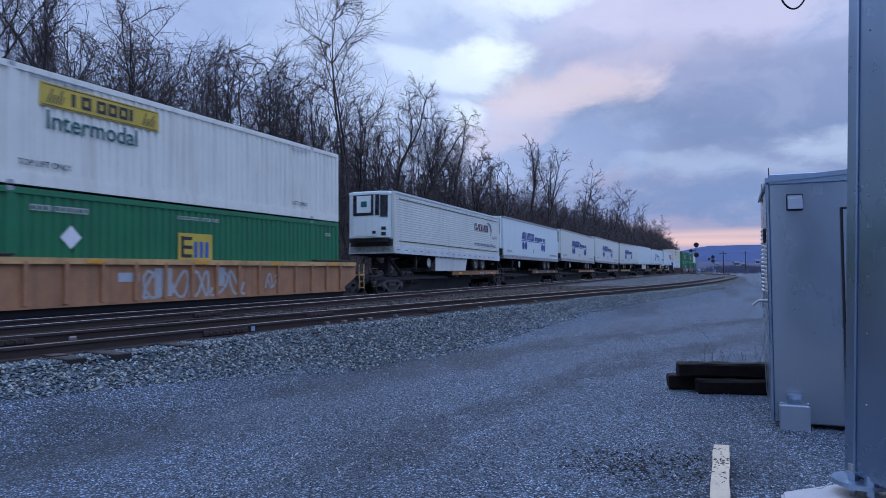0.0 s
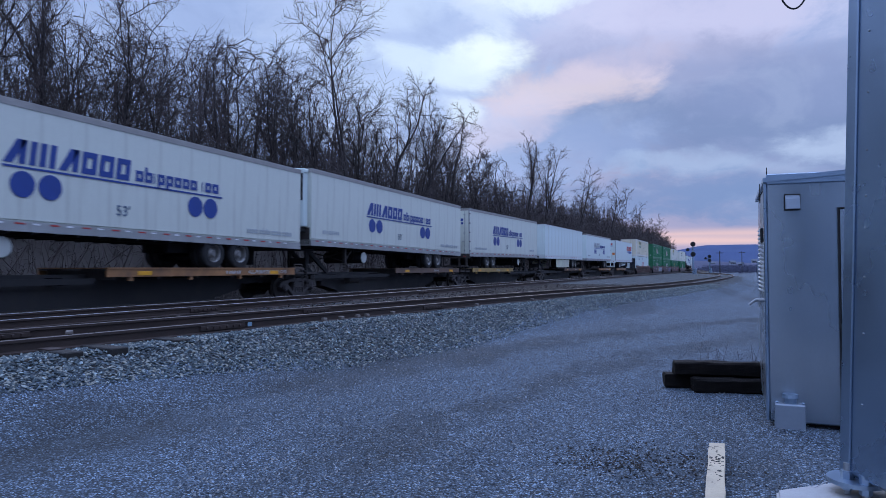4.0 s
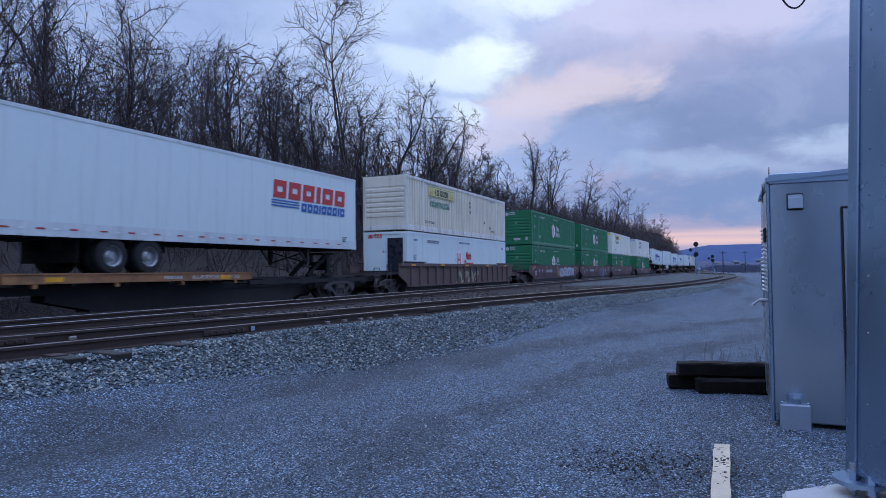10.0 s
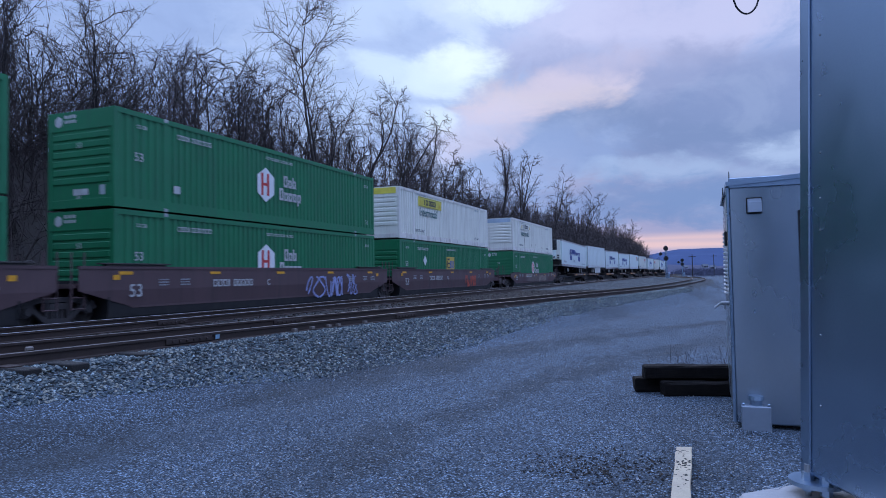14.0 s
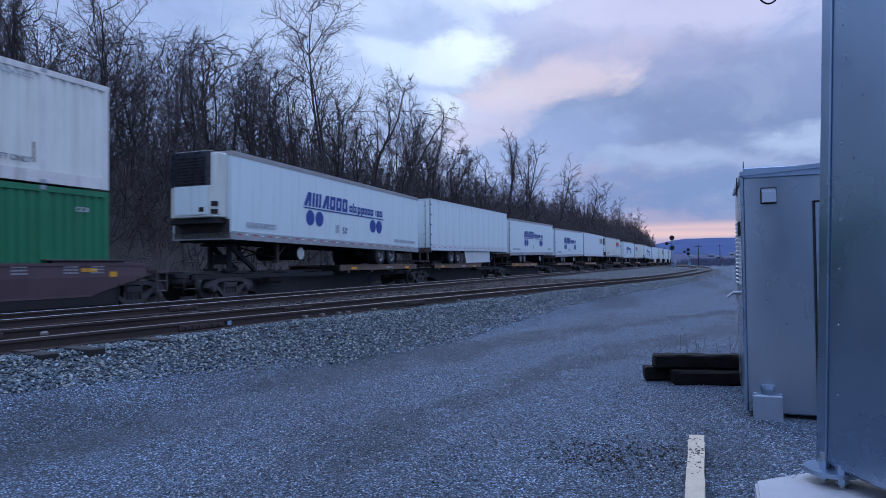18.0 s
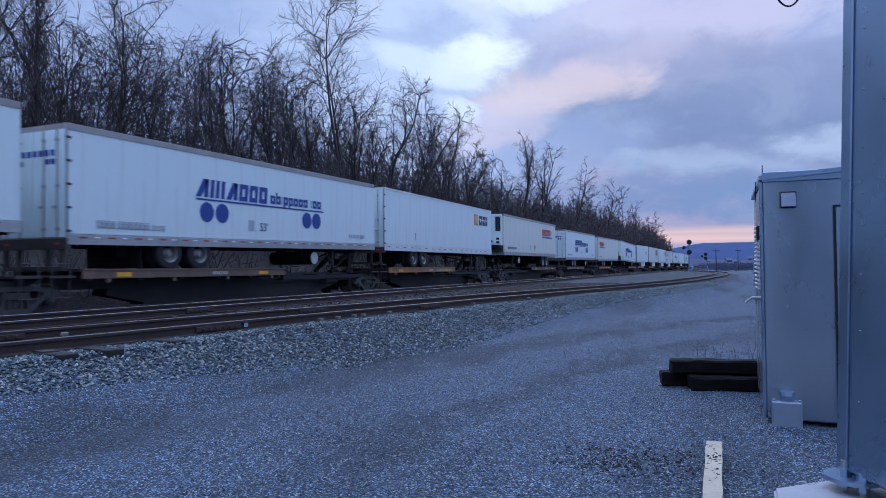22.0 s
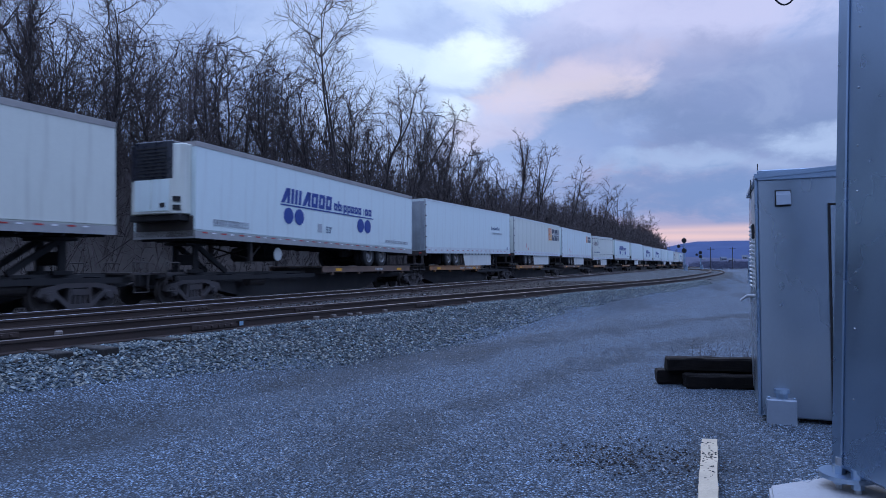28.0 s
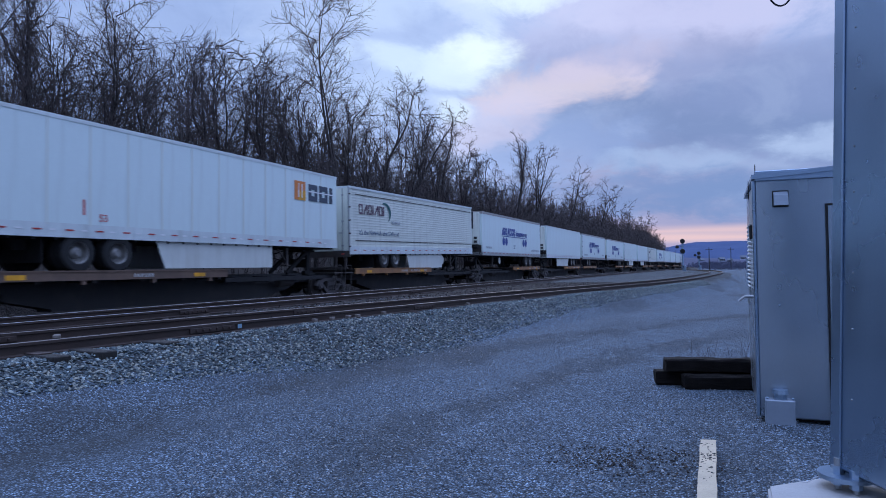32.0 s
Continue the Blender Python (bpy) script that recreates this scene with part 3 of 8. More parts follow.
def near_x(y):
    """Centre line of the siding that swings towards the yard (smooth through the points)."""
    p = NEAR_PTS
    if y <= p[0][1]:
        return p[0][0]
    if y >= p[-1][1]:
        return p[-1][0]
    i = max(k for k in range(len(p) - 1) if p[k][1] <= y)
    def slope(k):
        a, b = p[max(0, k - 1)], p[min(len(p) - 1, k + 1)]
        return (b[0] - a[0]) / (b[1] - a[1])
    h = p[i + 1][1] - p[i][1]
    u = (y - p[i][1]) / h
    return ((2 * u ** 3 - 3 * u ** 2 + 1) * p[i][0] + (u ** 3 - 2 * u ** 2 + u) * h * slope(i)
            + (-2 * u ** 3 + 3 * u ** 2) * p[i + 1][0] + (u ** 3 - u ** 2) * h * slope(i + 1))


def middle_x(y):
    return main_x(y) + 4.88


ZN = 0.76            # rail tops of the siding and the middle track
BED = ZN - 0.175


def ramp(v, a, b):
    t = max(0.0, min(1.0, (v - a) / (b - a)))
    return t * t * (3 - 2 * t)


def terrain(x, y):
    mx = main_x(y) if y < 640 else main_x(640)
    z = 0.0
    # raised bed of siding and middle track
    right = near_x(y) + 1.12 if y < 125 else mx + 7.0
    right = max(right, mx + 6.2)
    wob = 0.22 * noise.noise(Vector((x * 0.5, y * 0.5, 3.0)))
    side = max(0.0, min(1.0, (right + 1.75 + wob - x) / 1.45))
    left = max(0.0, min(1.0, (x - (mx + 2.3)) / 1.0))
    z = BED * side * left + 0.20 * (1 - left) * (1 if x > mx - 3.2 else max(0.0, 1 - (mx - 3.2 - x)))
    # the wooded bank behind the main line
    d = mx - 3.6 - x
    if d > 0:
        top = 6.6 + 1.6 * noise.noise(Vector((y * 0.03, 5.0, 0.0))) + 0.02 * min(d, 60)
        z += top * ramp(d, 0.0, 8.5) + (0.45 * noise.noise(Vector((x * 0.35, y * 0.35, 0)))) * ramp(d, 0, 2)
    if -20 < x < 30 and y < 120:
        z += 0.018 * noise.noise(Vector((x * 1.1, y * 0.9, 1.0))) + 0.03 * noise.noise(Vector((x * 0.3, y * 0.25, 2.0)))
    fade = 1 - ramp(math.hypot(x, y), 500, 700)
    return z * fade


def coarse(y):
    """How far the coarse ballast reaches from the siding's centre line."""
    return float(np.interp(y, (4.0, 6.0, 7.4, 9.5, 13, 22, 40), (1.6, 1.8, 2.1, 2.45, 2.5, 1.9, 1.6)))


def build_ground():
    xs = [-3000, -1500, -800, -400, -220, -130, -80, -60, -50]
    xs += [-46 + 1.2 * k for k in range(18)] + [-24.3 + 0.5 * k for k in range(16)] + [-16.3 + 0.22 * k for k in range(66)]
    xs += [-1.7 + 0.4 * k for k in range(14)] + [4.5, 5.5, 7, 9, 12, 16, 22, 30, 45, 70, 110, 180, 300, 600, 1200, 3000]
    ys = [-60, -30, -15, -6, -2, 0] + [0.4 * k for k in range(1, 80)] + [32 + 0.8 * k for k in range(60)] + [80 + 3 * k for k in range(50)]
    ys += [232 + 8 * k for k in range(40)] + [560, 620, 700, 900, 1300, 2000, 3200]
    v, f, mi = [], [], []
    for y in ys:
        for x in xs:
            v.append((x, y, terrain(x, y)))
    n = len(xs)
    for j in range(len(ys) - 1):
        for i in range(n - 1):
            f.append((j * n + i, j * n + i + 1, (j + 1) * n + i + 1, (j + 1) * n + i))
            cx, cy = 0.5 * (xs[i] + xs[i + 1]), 0.5 * (ys[j] + ys[j + 1])
            mx = main_x(min(cy, 640))
            # dark bed runs on to the bank foot, painting the train's shade there
            if cx < mx - 5.0:
                mi.append(2)
            # far ground gets the bluish valley colour, which has haze painted in
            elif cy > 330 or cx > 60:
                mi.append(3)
            elif cy > 42 and cx > mx + 2.6 and cx < near_x(min(cy, 219)) + 1.8:
                mi.append(1)
            elif cx < (near_x(cy) + 0.80 if cy < 45 else max(mx + 7.2, near_x(cy) + 0.8 if cy < 190 else -99)):
                mi.append(4)
            elif cx < (near_x(cy) + coarse(cy) + 0.4 * noise.noise(Vector((cx, cy * 0.7, 0))) if cy < 125 else mx + 8):
                mi.append(1)
            else:
                mi.append(0)
    me = bpy.data.meshes.new("ground")
    me.from_pydata(v, [], f)
    for mt in (GROUND, BALLAST, LITTER, HAZED_FIELD, TRACKBED):
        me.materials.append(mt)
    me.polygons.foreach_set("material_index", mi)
    me.polygons.foreach_set("use_smooth", [True] * len(f))
    me.update()
    tagged(new("ground", me), "grey gravel yard with worn tyre tracks beside the railway", "ground", kind="structure")


build_ground()

# ---------------------------------------------------------------- rails and ties
RAIL_PROFILE = [(-0.07, -0.165), (0.07, -0.165), (0.07, -0.150), (0.010, -0.135), (0.010, -0.045), (0.036, -0.038), (0.036, -0.004), (-0.036, -0.004), (-0.036, -0.038), (-0.010, -0.045), (-0.010, -0.135), (-0.07, -0.150)]


def sweep(line, prof):
    """line: (x, y, z, heading); prof: closed outline across the line."""
    v, f = [], []
    n = len(prof)
    for x, y, z, h in line:
        for a, b in prof:
            v.append((x + a * math.cos(h), y - a * math.sin(h), z + b))
    for k in range(len(line) - 1):
        for i in range(n):
            j = (i + 1) % n
            f.append((k * n + i, k * n + j, (k + 1) * n + j, (k + 1) * n + i))
    me = bpy.data.meshes.new("rail")
    me.from_pydata(v, [], f)
    me.update()
    return me


def offset_line(fx, y0, y1, step, off, z):
    out = []
    y = y0
    while y <= y1:
        h = math.atan2(fx(y + 0.5) - fx(y - 0.5), 1.0)
        out.append((fx(y) + off * math.cos(h), y - off * math.sin(h), z, h))
        y += step
    return out


def lay_track(name, fx, y0, y1, ztop, tie_to, label, buried=0.0, head=HEAD):
    tr = thing(name, label, "railway track", kind="structure")
    for s in (-0.7525, 0.7525):
        r = part("rail", sweep(offset_line(fx, y0, y1, 2.0, s, ztop), RAIL_PROFILE), RAIL, tr, "rust-brown steel rail")
        part("rail_head", sweep(offset_line(fx, y0, y1, 2.0, s, ztop), [(-0.033, -0.005), (0.033, -0.005), (0.027, 0.0), (-0.027, 0.0)]), head, r, "worn running surface")
    me = shape(("tie", 1), lambda: cbox((0, 0, -0.09), (2.6, 0.225, 0.18), 0.012))
    pl = shape(("tieplate", 1), lambda: cbox((0, 0, 0.008), (0.36, 0.19, 0.018), 0.004))
    y, k = max(y0, 0.5), 0
    rnd = random.Random(11)
    while y < tie_to:
        h = math.atan2(fx(y + 0.5) - fx(y - 0.5), 1.0)
        m = Matrix.Translation((fx(y) + rnd.uniform(-0.06, 0.1) + (SHIFTED.get(k, 0.0) if name == "siding_track" else 0.0), y, ztop - 0.178 - buried + (0.04 if name == "siding_track" and k in SHIFTED else 0.0))) @ Matrix.Rotation(-h + rnd.uniform(-0.02, 0.02), 4, "Z")
        t = part("tie", me, TIE, tr, "", m)
        if k % 2 == 0:
            for s in (-0.7525, 0.7525):
                part("tie_plate", pl, RAIL, t, "", Matrix.Translation((s, 0, 0)))
        y += 0.53
        k += 1
    return tr


SHIFTED = {8: 0.10, 10: 0.14, 11: 0.16, 13: 0.10}
siding = lay_track("siding_track", near_x, -14, 190, ZN, 62, "rusty siding track with old ties sunk in ballast", 0.004, surface("dull_rail_head", (0.15, 0.125, 0.115), 0.5, 0.6, var=0.25, scale=5, fine=50, bump=0.05))
middle = lay_track("middle_track", middle_x, -14, 300, ZN, 55, "worn middle track beside the main line", 0.004)
mainline = lay_track("main_track", main_x, -30, 400, 0.45, 30, "main line track under the train", 0.0)


def on_rail(fx, off, y, name, mesh, mat, parent, label, dz=0.0, da=0.0):
    h = math.atan2(fx(y + 0.5) - fx(y - 0.5), 1.0)
    m = Matrix.Translation((fx(y) + (off + da) * math.cos(h), y - (off + da) * math.sin(h), ZN + dz)) @ Matrix.Rotation(-h, 4, "Z")
    return part(name, mesh, mat, parent, label, m)


joint = shape("joint_bar", lambda: cbox((0, 0, -0.085), (0.03, 0.9, 0.085), 0.008))
for fx, off, y, tr in ((near_x, 0.7525, 8.6, siding), (near_x, -0.7525, 12.5, siding), (near_x, 0.7525, 14.9, siding), (near_x, 0.7525, 27.2, siding), (middle_x, 0.7525, 12.0, middle), (middle_x, 0.7525, 24.0, middle), (near_x, -0.7525, 6.0, siding)):
    on_rail(fx, off, y, "joint_bar", joint, RAIL, tr, "bolted rail joint bar", 0.0, 0.028)
    for d in (-0.33, -0.2, -0.07, 0.07, 0.2, 0.33):
        on_rail(fx, off, y + d, "joint_bolt", shape("jbolt", lambda: cbox((0.02, 0, -0.085), (0.04, 0.035, 0.035), 0.005)), RAIL, tr, "", 0.0, 0.03)
splash = shape("splash", lambda: cbox((0.0, 0, -0.08), (0.006, 0.085, 0.07), 0))
tip = shape("clip", lambda: cbox((0.0, 0, -0.12), (0.10, 0.09, 0.06), 0.01))
on_rail(near_x, 0.7525, 9.15, "paint_mark", splash, surface("paint_light_blue", (0.20, 0.32, 0.42), 0.6, bump=0), siding, "light blue paint mark", 0, 0.045)
for y in (11.0, 11.5, 12.0, 12.3, 13.2, 17.0, 20.5):
    on_rail(near_x, 0.7525, y, "rail_anchor", tip, surface("bare_clip", (0.20, 0.17, 0.15), 0.6, 0.3), siding, "pale worn rail anchor", 0, 0.05)
on_rail(near_x, -0.7525, 7.0, "rail_anchor", shape("plate_b", lambda: cbox((0.0, 0, -0.11), (0.04, 0.13, 0.075), 0.02)), surface("bare_clip", (0.2, 0.17, 0.15)), siding, "pale worn plate on the rail", 0, 0.06)


# ballast stones lying loose on the shoulder, and chippings in the yard
def stones(name, count, place, size, label, seed, mat):
    rnd = np.random.RandomState(seed)
    base = np.array([(1, 0, 0), (-1, 0, 0), (0, 1, 0), (0, -1, 0), (0, 0, 1), (0, 0, -1)], float)
    fc = np.array([(0, 2, 4), (2, 1, 4), (1, 3, 4), (3, 0, 4), (2, 0, 5), (1, 2, 5), (3, 1, 5), (0, 3, 5)])
    v, f = [], []
    k = 0
    while k < count:
        x, y = place(rnd)
        s = size * rnd.uniform(0.55, 1.35)
        b = base * rnd.uniform(0.6, 1.15, (6, 1)) * s * np.array((1, 0.8, 0.65))
        a = rnd.uniform(0, 6.28)
        c, q = math.cos(a), math.sin(a)
        r = np.stack((b[:, 0] * c - b[:, 1] * q, b[:, 0] * q + b[:, 1] * c, b[:, 2] + 0.35 * b[:, 0]), 1)
        v.append(r + np.array((x, y, terrain(x, y) + 0.25 * s)))
        f.append(fc + 6 * k)
        k += 1
    me = bpy.data.meshes.new(name)
    me.from_pydata(np.concatenate(v).tolist(), [], np.concatenate(f).tolist())
    me.materials.append(mat)
    me.update()
    tagged(new(name, me), label, "stones", kind="stuff")


def island_stone(name, a, b):
    m = bpy.data.materials.new(name)
    m.use_nodes = True
    t = m.node_tree
    p = t.nodes["Principled BSDF"]
    p.inputs["Roughness"].default_value = 0.88
    p.inputs["Specular IOR Level"].default_value = 0.3
    g = t.nodes.new("ShaderNodeNewGeometry")
    r = t.nodes.new("ShaderNodeValToRGB")
    e = r.color_ramp.elements
    e[0].color, e[1].color = (*a, 1), (*b, 1)
    mid = e.new(0.6)
    mid.color = tuple(0.72 * u + 0.28 * w for u, w in zip(a, b)) + (1,)
    warm = e.new(0.93)
    warm.color = (0.9 * b[0], 0.7 * b[1], 0.55 * b[2], 1)
    t.links.new(g.outputs["Random Per Island"], r.inputs[0])
    t.links.new(r.outputs[0], p.inputs["Base Color"])
    return m


def shoulder(rnd):
    y = 2.0 + 44 * rnd.uniform(0, 1) ** 1.7
    return near_x(y) + 0.86 + (coarse(y) - 0.55) * rnd.uniform(0, 1) ** 1.15, y


def yard(rnd):
    y = 2.6 + 20 * rnd.uniform(0, 1) ** 1.8
    return rnd.uniform(-0.78 * y - 0.8, 0.25 * y + 0.6), y


def between(rnd):
    y = 3.0 + 40 * rnd.uniform(0, 1) ** 1.5
    return rnd.uniform(-18.3, near_x(y) + 0.6), y


stones("ballast_stones", 32000, shoulder, 0.029, "loose crushed blue-grey ballast stones on the track shoulder", 3, island_stone("stone_grey", (0.024, 0.033, 0.038), (0.30, 0.38, 0.41)))
stones("yard_chippings", 36000, yard, 0.0125, "small grey gravel chippings scattered over the yard", 4, island_stone("chip_grey", (0.034, 0.042, 0.054), (0.34, 0.42, 0.50)))
def debris(rnd):
    return -0.80 + rnd.normal(0, 0.36), 5.70 + rnd.normal(0, 0.26)


stones("leaf_debris", 520, debris, 0.014, "dark scraps of dead leaves and soil on the gravel", 8, island_stone("scrap_brown", (0.018, 0.017, 0.017), (0.075, 0.068, 0.06)))
stones("track_ballast", 5000, between, 0.045, "dirty brown ballast between the tracks", 5, island_stone("stone_brown", (0.015, 0.012, 0.011), (0.062, 0.053, 0.050)))

# ---------------------------------------------------------------- equipment cabinets and yard things
def equipment_cabinet():
    x0, x1, y0, y1, z0, z1 = 0.345, 1.95, 7.6, 9.75, 0.05, 2.47
    th = thing("equipment_cabinet", "brushed aluminium railway equipment cabinet with a sloped roof", "cabinet")
    part("body", cbox(((x0 + x1) / 2, (y0 + y1) / 2, (z0 + z1) / 2), (x1 - x0, y1 - y0, z1 - z0), 0.012), BRUSHED, th)
    bm = bmesh.new()
    for a, b, c, d in ((x0 - 0.03, y0 - 0.05, x1 + 0.03, y1 + 0.05),):
        lo = [bm.verts.new(p) for p in ((a, b, z1), (c, b, z1 + 0.10), (c, d, z1 + 0.10), (a, d, z1))]
        hi = [bm.verts.new((v.co.x, v.co.y, v.co.z + 0.045)) for v in lo]
        for q in ((0, 1, 2, 3),):
            bm.faces.new([lo[i] for i in q][::-1])
            bm.faces.new([hi[i] for i in q])
        for k in range(4):
            bm.faces.new((lo[k], lo[(k + 1) % 4], hi[(k + 1) % 4], hi[k]))
    part("roof", bm, GALV, th, "sloped sheet metal roof")
    part("fascia", cbox(((x0 + x1) / 2, y0 - 0.02, z1 + 0.03), (x1 - x0, 0.03, 0.10), 0.004), GALV, th)
    d = part("door", cbox((1.48, y0 - 0.012, 1.12), (0.98, 0.024, 2.12), 0.006), BRUSHED, th, "flush cabinet door")
    part("door_gasket", cbox((0.982, y0 - 0.018, 1.12), (0.012, 0.03, 2.12), 0.002), BLACK, d, "black door gasket")
    part("door_gasket", cbox((1.2, y0 - 0.018, 2.187), (0.45, 0.03, 0.014), 0.002), BLACK, d, "black door gasket")
    hood = bmesh.new()
    prism_yz(hood, [(y0, 2.19), (y0 - 0.10, 2.19), (y0 - 0.08, 2.29), (y0, 2.34)], 0.515, 0.645)
    part("vent_rim", cbox((0.58, y0 - 0.004, 2.262), (0.150, 0.012, 0.168), 0.004), BLACK, th, "dark rim round the vent hood")
    v = part("vent_hood", hood, BOXGREY, th, "small pressed vent hood")
    part("vent_opening", cbox((0.58, y0 - 0.045, 2.186), (0.10, 0.07, 0.006), 0), BLACK, v, "dark vent opening")
    j = part("junction_box", cbox((0.525, y0 - 0.075, 0.125), (0.27, 0.15, 0.26), 0.012), BOXGREY, th, "grey junction box at the cabinet foot")
    nk = bmesh.new()
    rod(nk, (0.53, y0 - 0.075, 0.25), (0.53, y0 - 0.075, 0.31), 0.055, 0.055, 14)
    rod(nk, (0.53, y0 - 0.075, 0.31), (0.53, y0 - 0.075, 0.35), 0.075, 0.07, 14)
    part("conduit_collar", nk, GALV, j, "grey conduit collar")
    for x in (0.41, 0.64):
        part("box_screw", shape("bscrew", lambda: cbox((0, 0, 0), (0.025, 0.025, 0.02), 0.004)), GALV, j, "", Matrix.Translation((x, y0 - 0.11, 0.265)))
    part("skid", cbox(((x0 + x1) / 2 + 0.12, (y0 + y1) / 2 + 0.05, 0.02), (x1 - x0 - 0.2, y1 - y0 - 0.1, 0.07), 0), BLACK, th, "dark skid under the cabinet")
    # side towards the tracks: louvres, corner trim, pipe stub, small antennas
    part("corner_trim", cbox((x0 - 0.012, y0 + 0.03, 1.26), (0.03, 0.10, 2.40), 0.006), GALV, th)
    for k in range(16):
        part("louvre", shape("louvre", lambda: cbox((0, 0, 0), (0.05, 0.55, 0.018), 0.003)), TAPE_WHITE, th, "pale louvre blade", pose(x0 - 0.02, y0 + 0.9, 1.35 + 0.045 * k, 0, 25, 0))
    part("side_bracket", cbox((x0 - 0.03, y0 + 0.4, 1.95), (0.03, 0.07, 0.16), 0.01), BLACK, th, "black side bracket")
    st = bmesh.new()
    rod(st, (x0, y0 + 0.5, 1.25), (x0 - 0.10, y0 + 0.5, 1.25), 0.018, 0.018, 10)
    rod(st, (x0 - 0.06, y0 + 0.5, 1.25), (x0 - 0.06, y0 + 0.5, 1.18), 0.012, 0.012, 8)
    rod(st, (x0 - 0.10, y0 + 0.5, 1.25), (x0 - 0.16, y0 + 0.5, 1.20), 0.013, 0.013, 8)
    part("pipe_stub", st, ALU, th, "bright pipe stub with a tap")
    ant = bmesh.new()
    rod(ant, (x0 + 0.01, y0 + 0.10, z1), (x0 + 0.012, y0 + 0.10, z1 + 0.17), 0.008, 0.004, 6)
    part("antenna", ant, BLACK, th, "short black antenna rod")
    ant = bmesh.new()
    rod(ant, (x0 - 0.05, y0 + 0.25, z1 - 0.18), (x0 - 0.05, y0 + 0.25, z1 + 0.02), 0.006, 0.004, 6)
    rod(ant, (x0 - 0.06, y0 + 0.25, z1 - 0.12), (x0 + 0.01, y0 + 0.2, z1 - 0.02), 0.005, 0.005, 6)
    part("antenna_bracket", ant, BLACK, th, "black bracket rods")


equipment_cabinet()


def near_cabinet():
    """Tall galvanised cabinet on a bolted plate and a concrete pad."""
    lean = pose(0.582, 4.56, 0.40, 0, 1.9, 0) @ pose(0, 0, 0, 0, 0, -62)
    th = thing("signal_cabinet", "tall galvanised sheet metal signal cabinet on a bolted base", "cabinet", m=lean)
    part("body", cbox((0.57, 0.20, 1.75), (1.14, 0.40, 3.5), 0.02), GALV, th)
    part("corner_lip", cbox((0.036, -0.006, 1.75), (0.085, 0.016, 3.5), 0.006), GALV, th, "folded sheet corner lip")
    for rz in (0.43, 0.83, 1.15, 1.43, 1.61, 1.87, 2.2, 2.55):
        part("rivet", shape("rivet", lambda: cbox((0, 0, 0), (0.012, 0.008, 0.012), 0.003)), ALU, th, "", Matrix.Translation((0.16, -0.003, rz)))
    part("foot_bracket", cbox((0.03, 0.02, -0.005), (0.06, 0.05, 0.03), 0.008), GALV, th, "foot bracket")


near_cabinet()


def pad():
    th = thing("concrete_pad", "pale concrete foundation slab with anchor bolts", "foundation")
    sl = bmesh.new()
    prism(sl, [(0.228, 4.42), (0.222, 4.10), (0.50, 3.45), (1.60, 3.30), (1.75, 4.40), (1.02, 4.97), (0.86, 4.99)], -0.05, 0.298)
    bevel(sl, 0.015, 2)
    part("slab", sl, CONCRETE, th)
    pl = bmesh.new()
    prism(pl, [(0.65 + 0.15 * math.cos(k * math.pi / 16), 4.53 + 0.16 * math.sin(k * math.pi / 16)) for k in range(32)], 0.360, 0.385)
    p = part("base_plate", pl, GALV, th, "round galvanised base plate")
    for x, y in ((0.600, 4.50), (0.68, 4.42), (0.70, 4.62)):
        b = bmesh.new()
        rod(b, (x, y, 0.30), (x, y, 0.475), 0.018, 0.018, 12)
        n1 = part("anchor_bolt", b, ALU, p, "threaded anchor bolt")
        b = bmesh.new()
        rod(b, (x, y, 0.385), (x, y, 0.432), 0.033, 0.033, 6)
        rod(b, (x, y, 0.325), (x, y, 0.365), 0.034, 0.034, 6)
        part("nut", b, GALV, p, "hexagon nut")
    w = bmesh.new()
    pts = [(0.36 + 0.02 * k, 4.50 + 0.01 * math.sin(k), 0.318 + 0.07 * (k / 9) ** 3 + 0.008 * math.sin(k * 1.3)) for k in range(10)]
    tube(w, pts, 0.0028, 6)
    part("ground_wire", w, ALU, th, "thin bare ground wire")


pad()


def overhead_cable():
    cu = bmesh.new()
    c = (0.365, 4.46, 3.24)
    pts = [(c[0] - 0.07 + 0.14 * k / 12, c[1] + 0.004 * k, c[2] - 0.088 * math.sin(math.pi * k / 12) ** 0.6) for k in range(13)]
    pts = [(pts[0][0] + 0.01, pts[0][1], 3.6)] + pts + [(0.60, 4.58, 3.42)]
    tube(cu, pts, 0.0055, 8)
    ob = part("hanging_cable", cu, BLACK)
    tagged(ob, "loop of black cable hanging off the cabinet", "cable")


overhead_cable()


def tie_stack():
    def old_tie(m, length, label):
        bm = cbox((0, 0, 0.09), (length, 0.23, 0.18), 0.02)
        bmesh.ops.subdivide_edges(bm, edges=[e for e in bm.edges if e.calc_length() > 1.0], cuts=12)
        rnd = random.Random(length)
        for v in bm.verts:
            v.co += Vector((rnd.uniform(-0.012, 0.012), rnd.uniform(-0.01, 0.01), rnd.uniform(-0.01, 0.006)))
        ob = part("crosstie", bm, OLDTIE)
        ob.matrix_basis = m
        tagged(ob, label, "railway tie", "discarded ties")
    old_tie(pose(0.52, 9.62, -0.005, 0, 0, 14), 2.05, "discarded black crosstie lying on the gravel")
    old_tie(pose(0.36, 9.92, 0.0, 0, 0, 14), 2.5, "split dark crosstie lying on the gravel behind another")
    old_tie(pose(0.42, 9.80, 0.178, 0, 0.4, 14), 2.35, "dark crosstie resting on two others")


tie_stack()


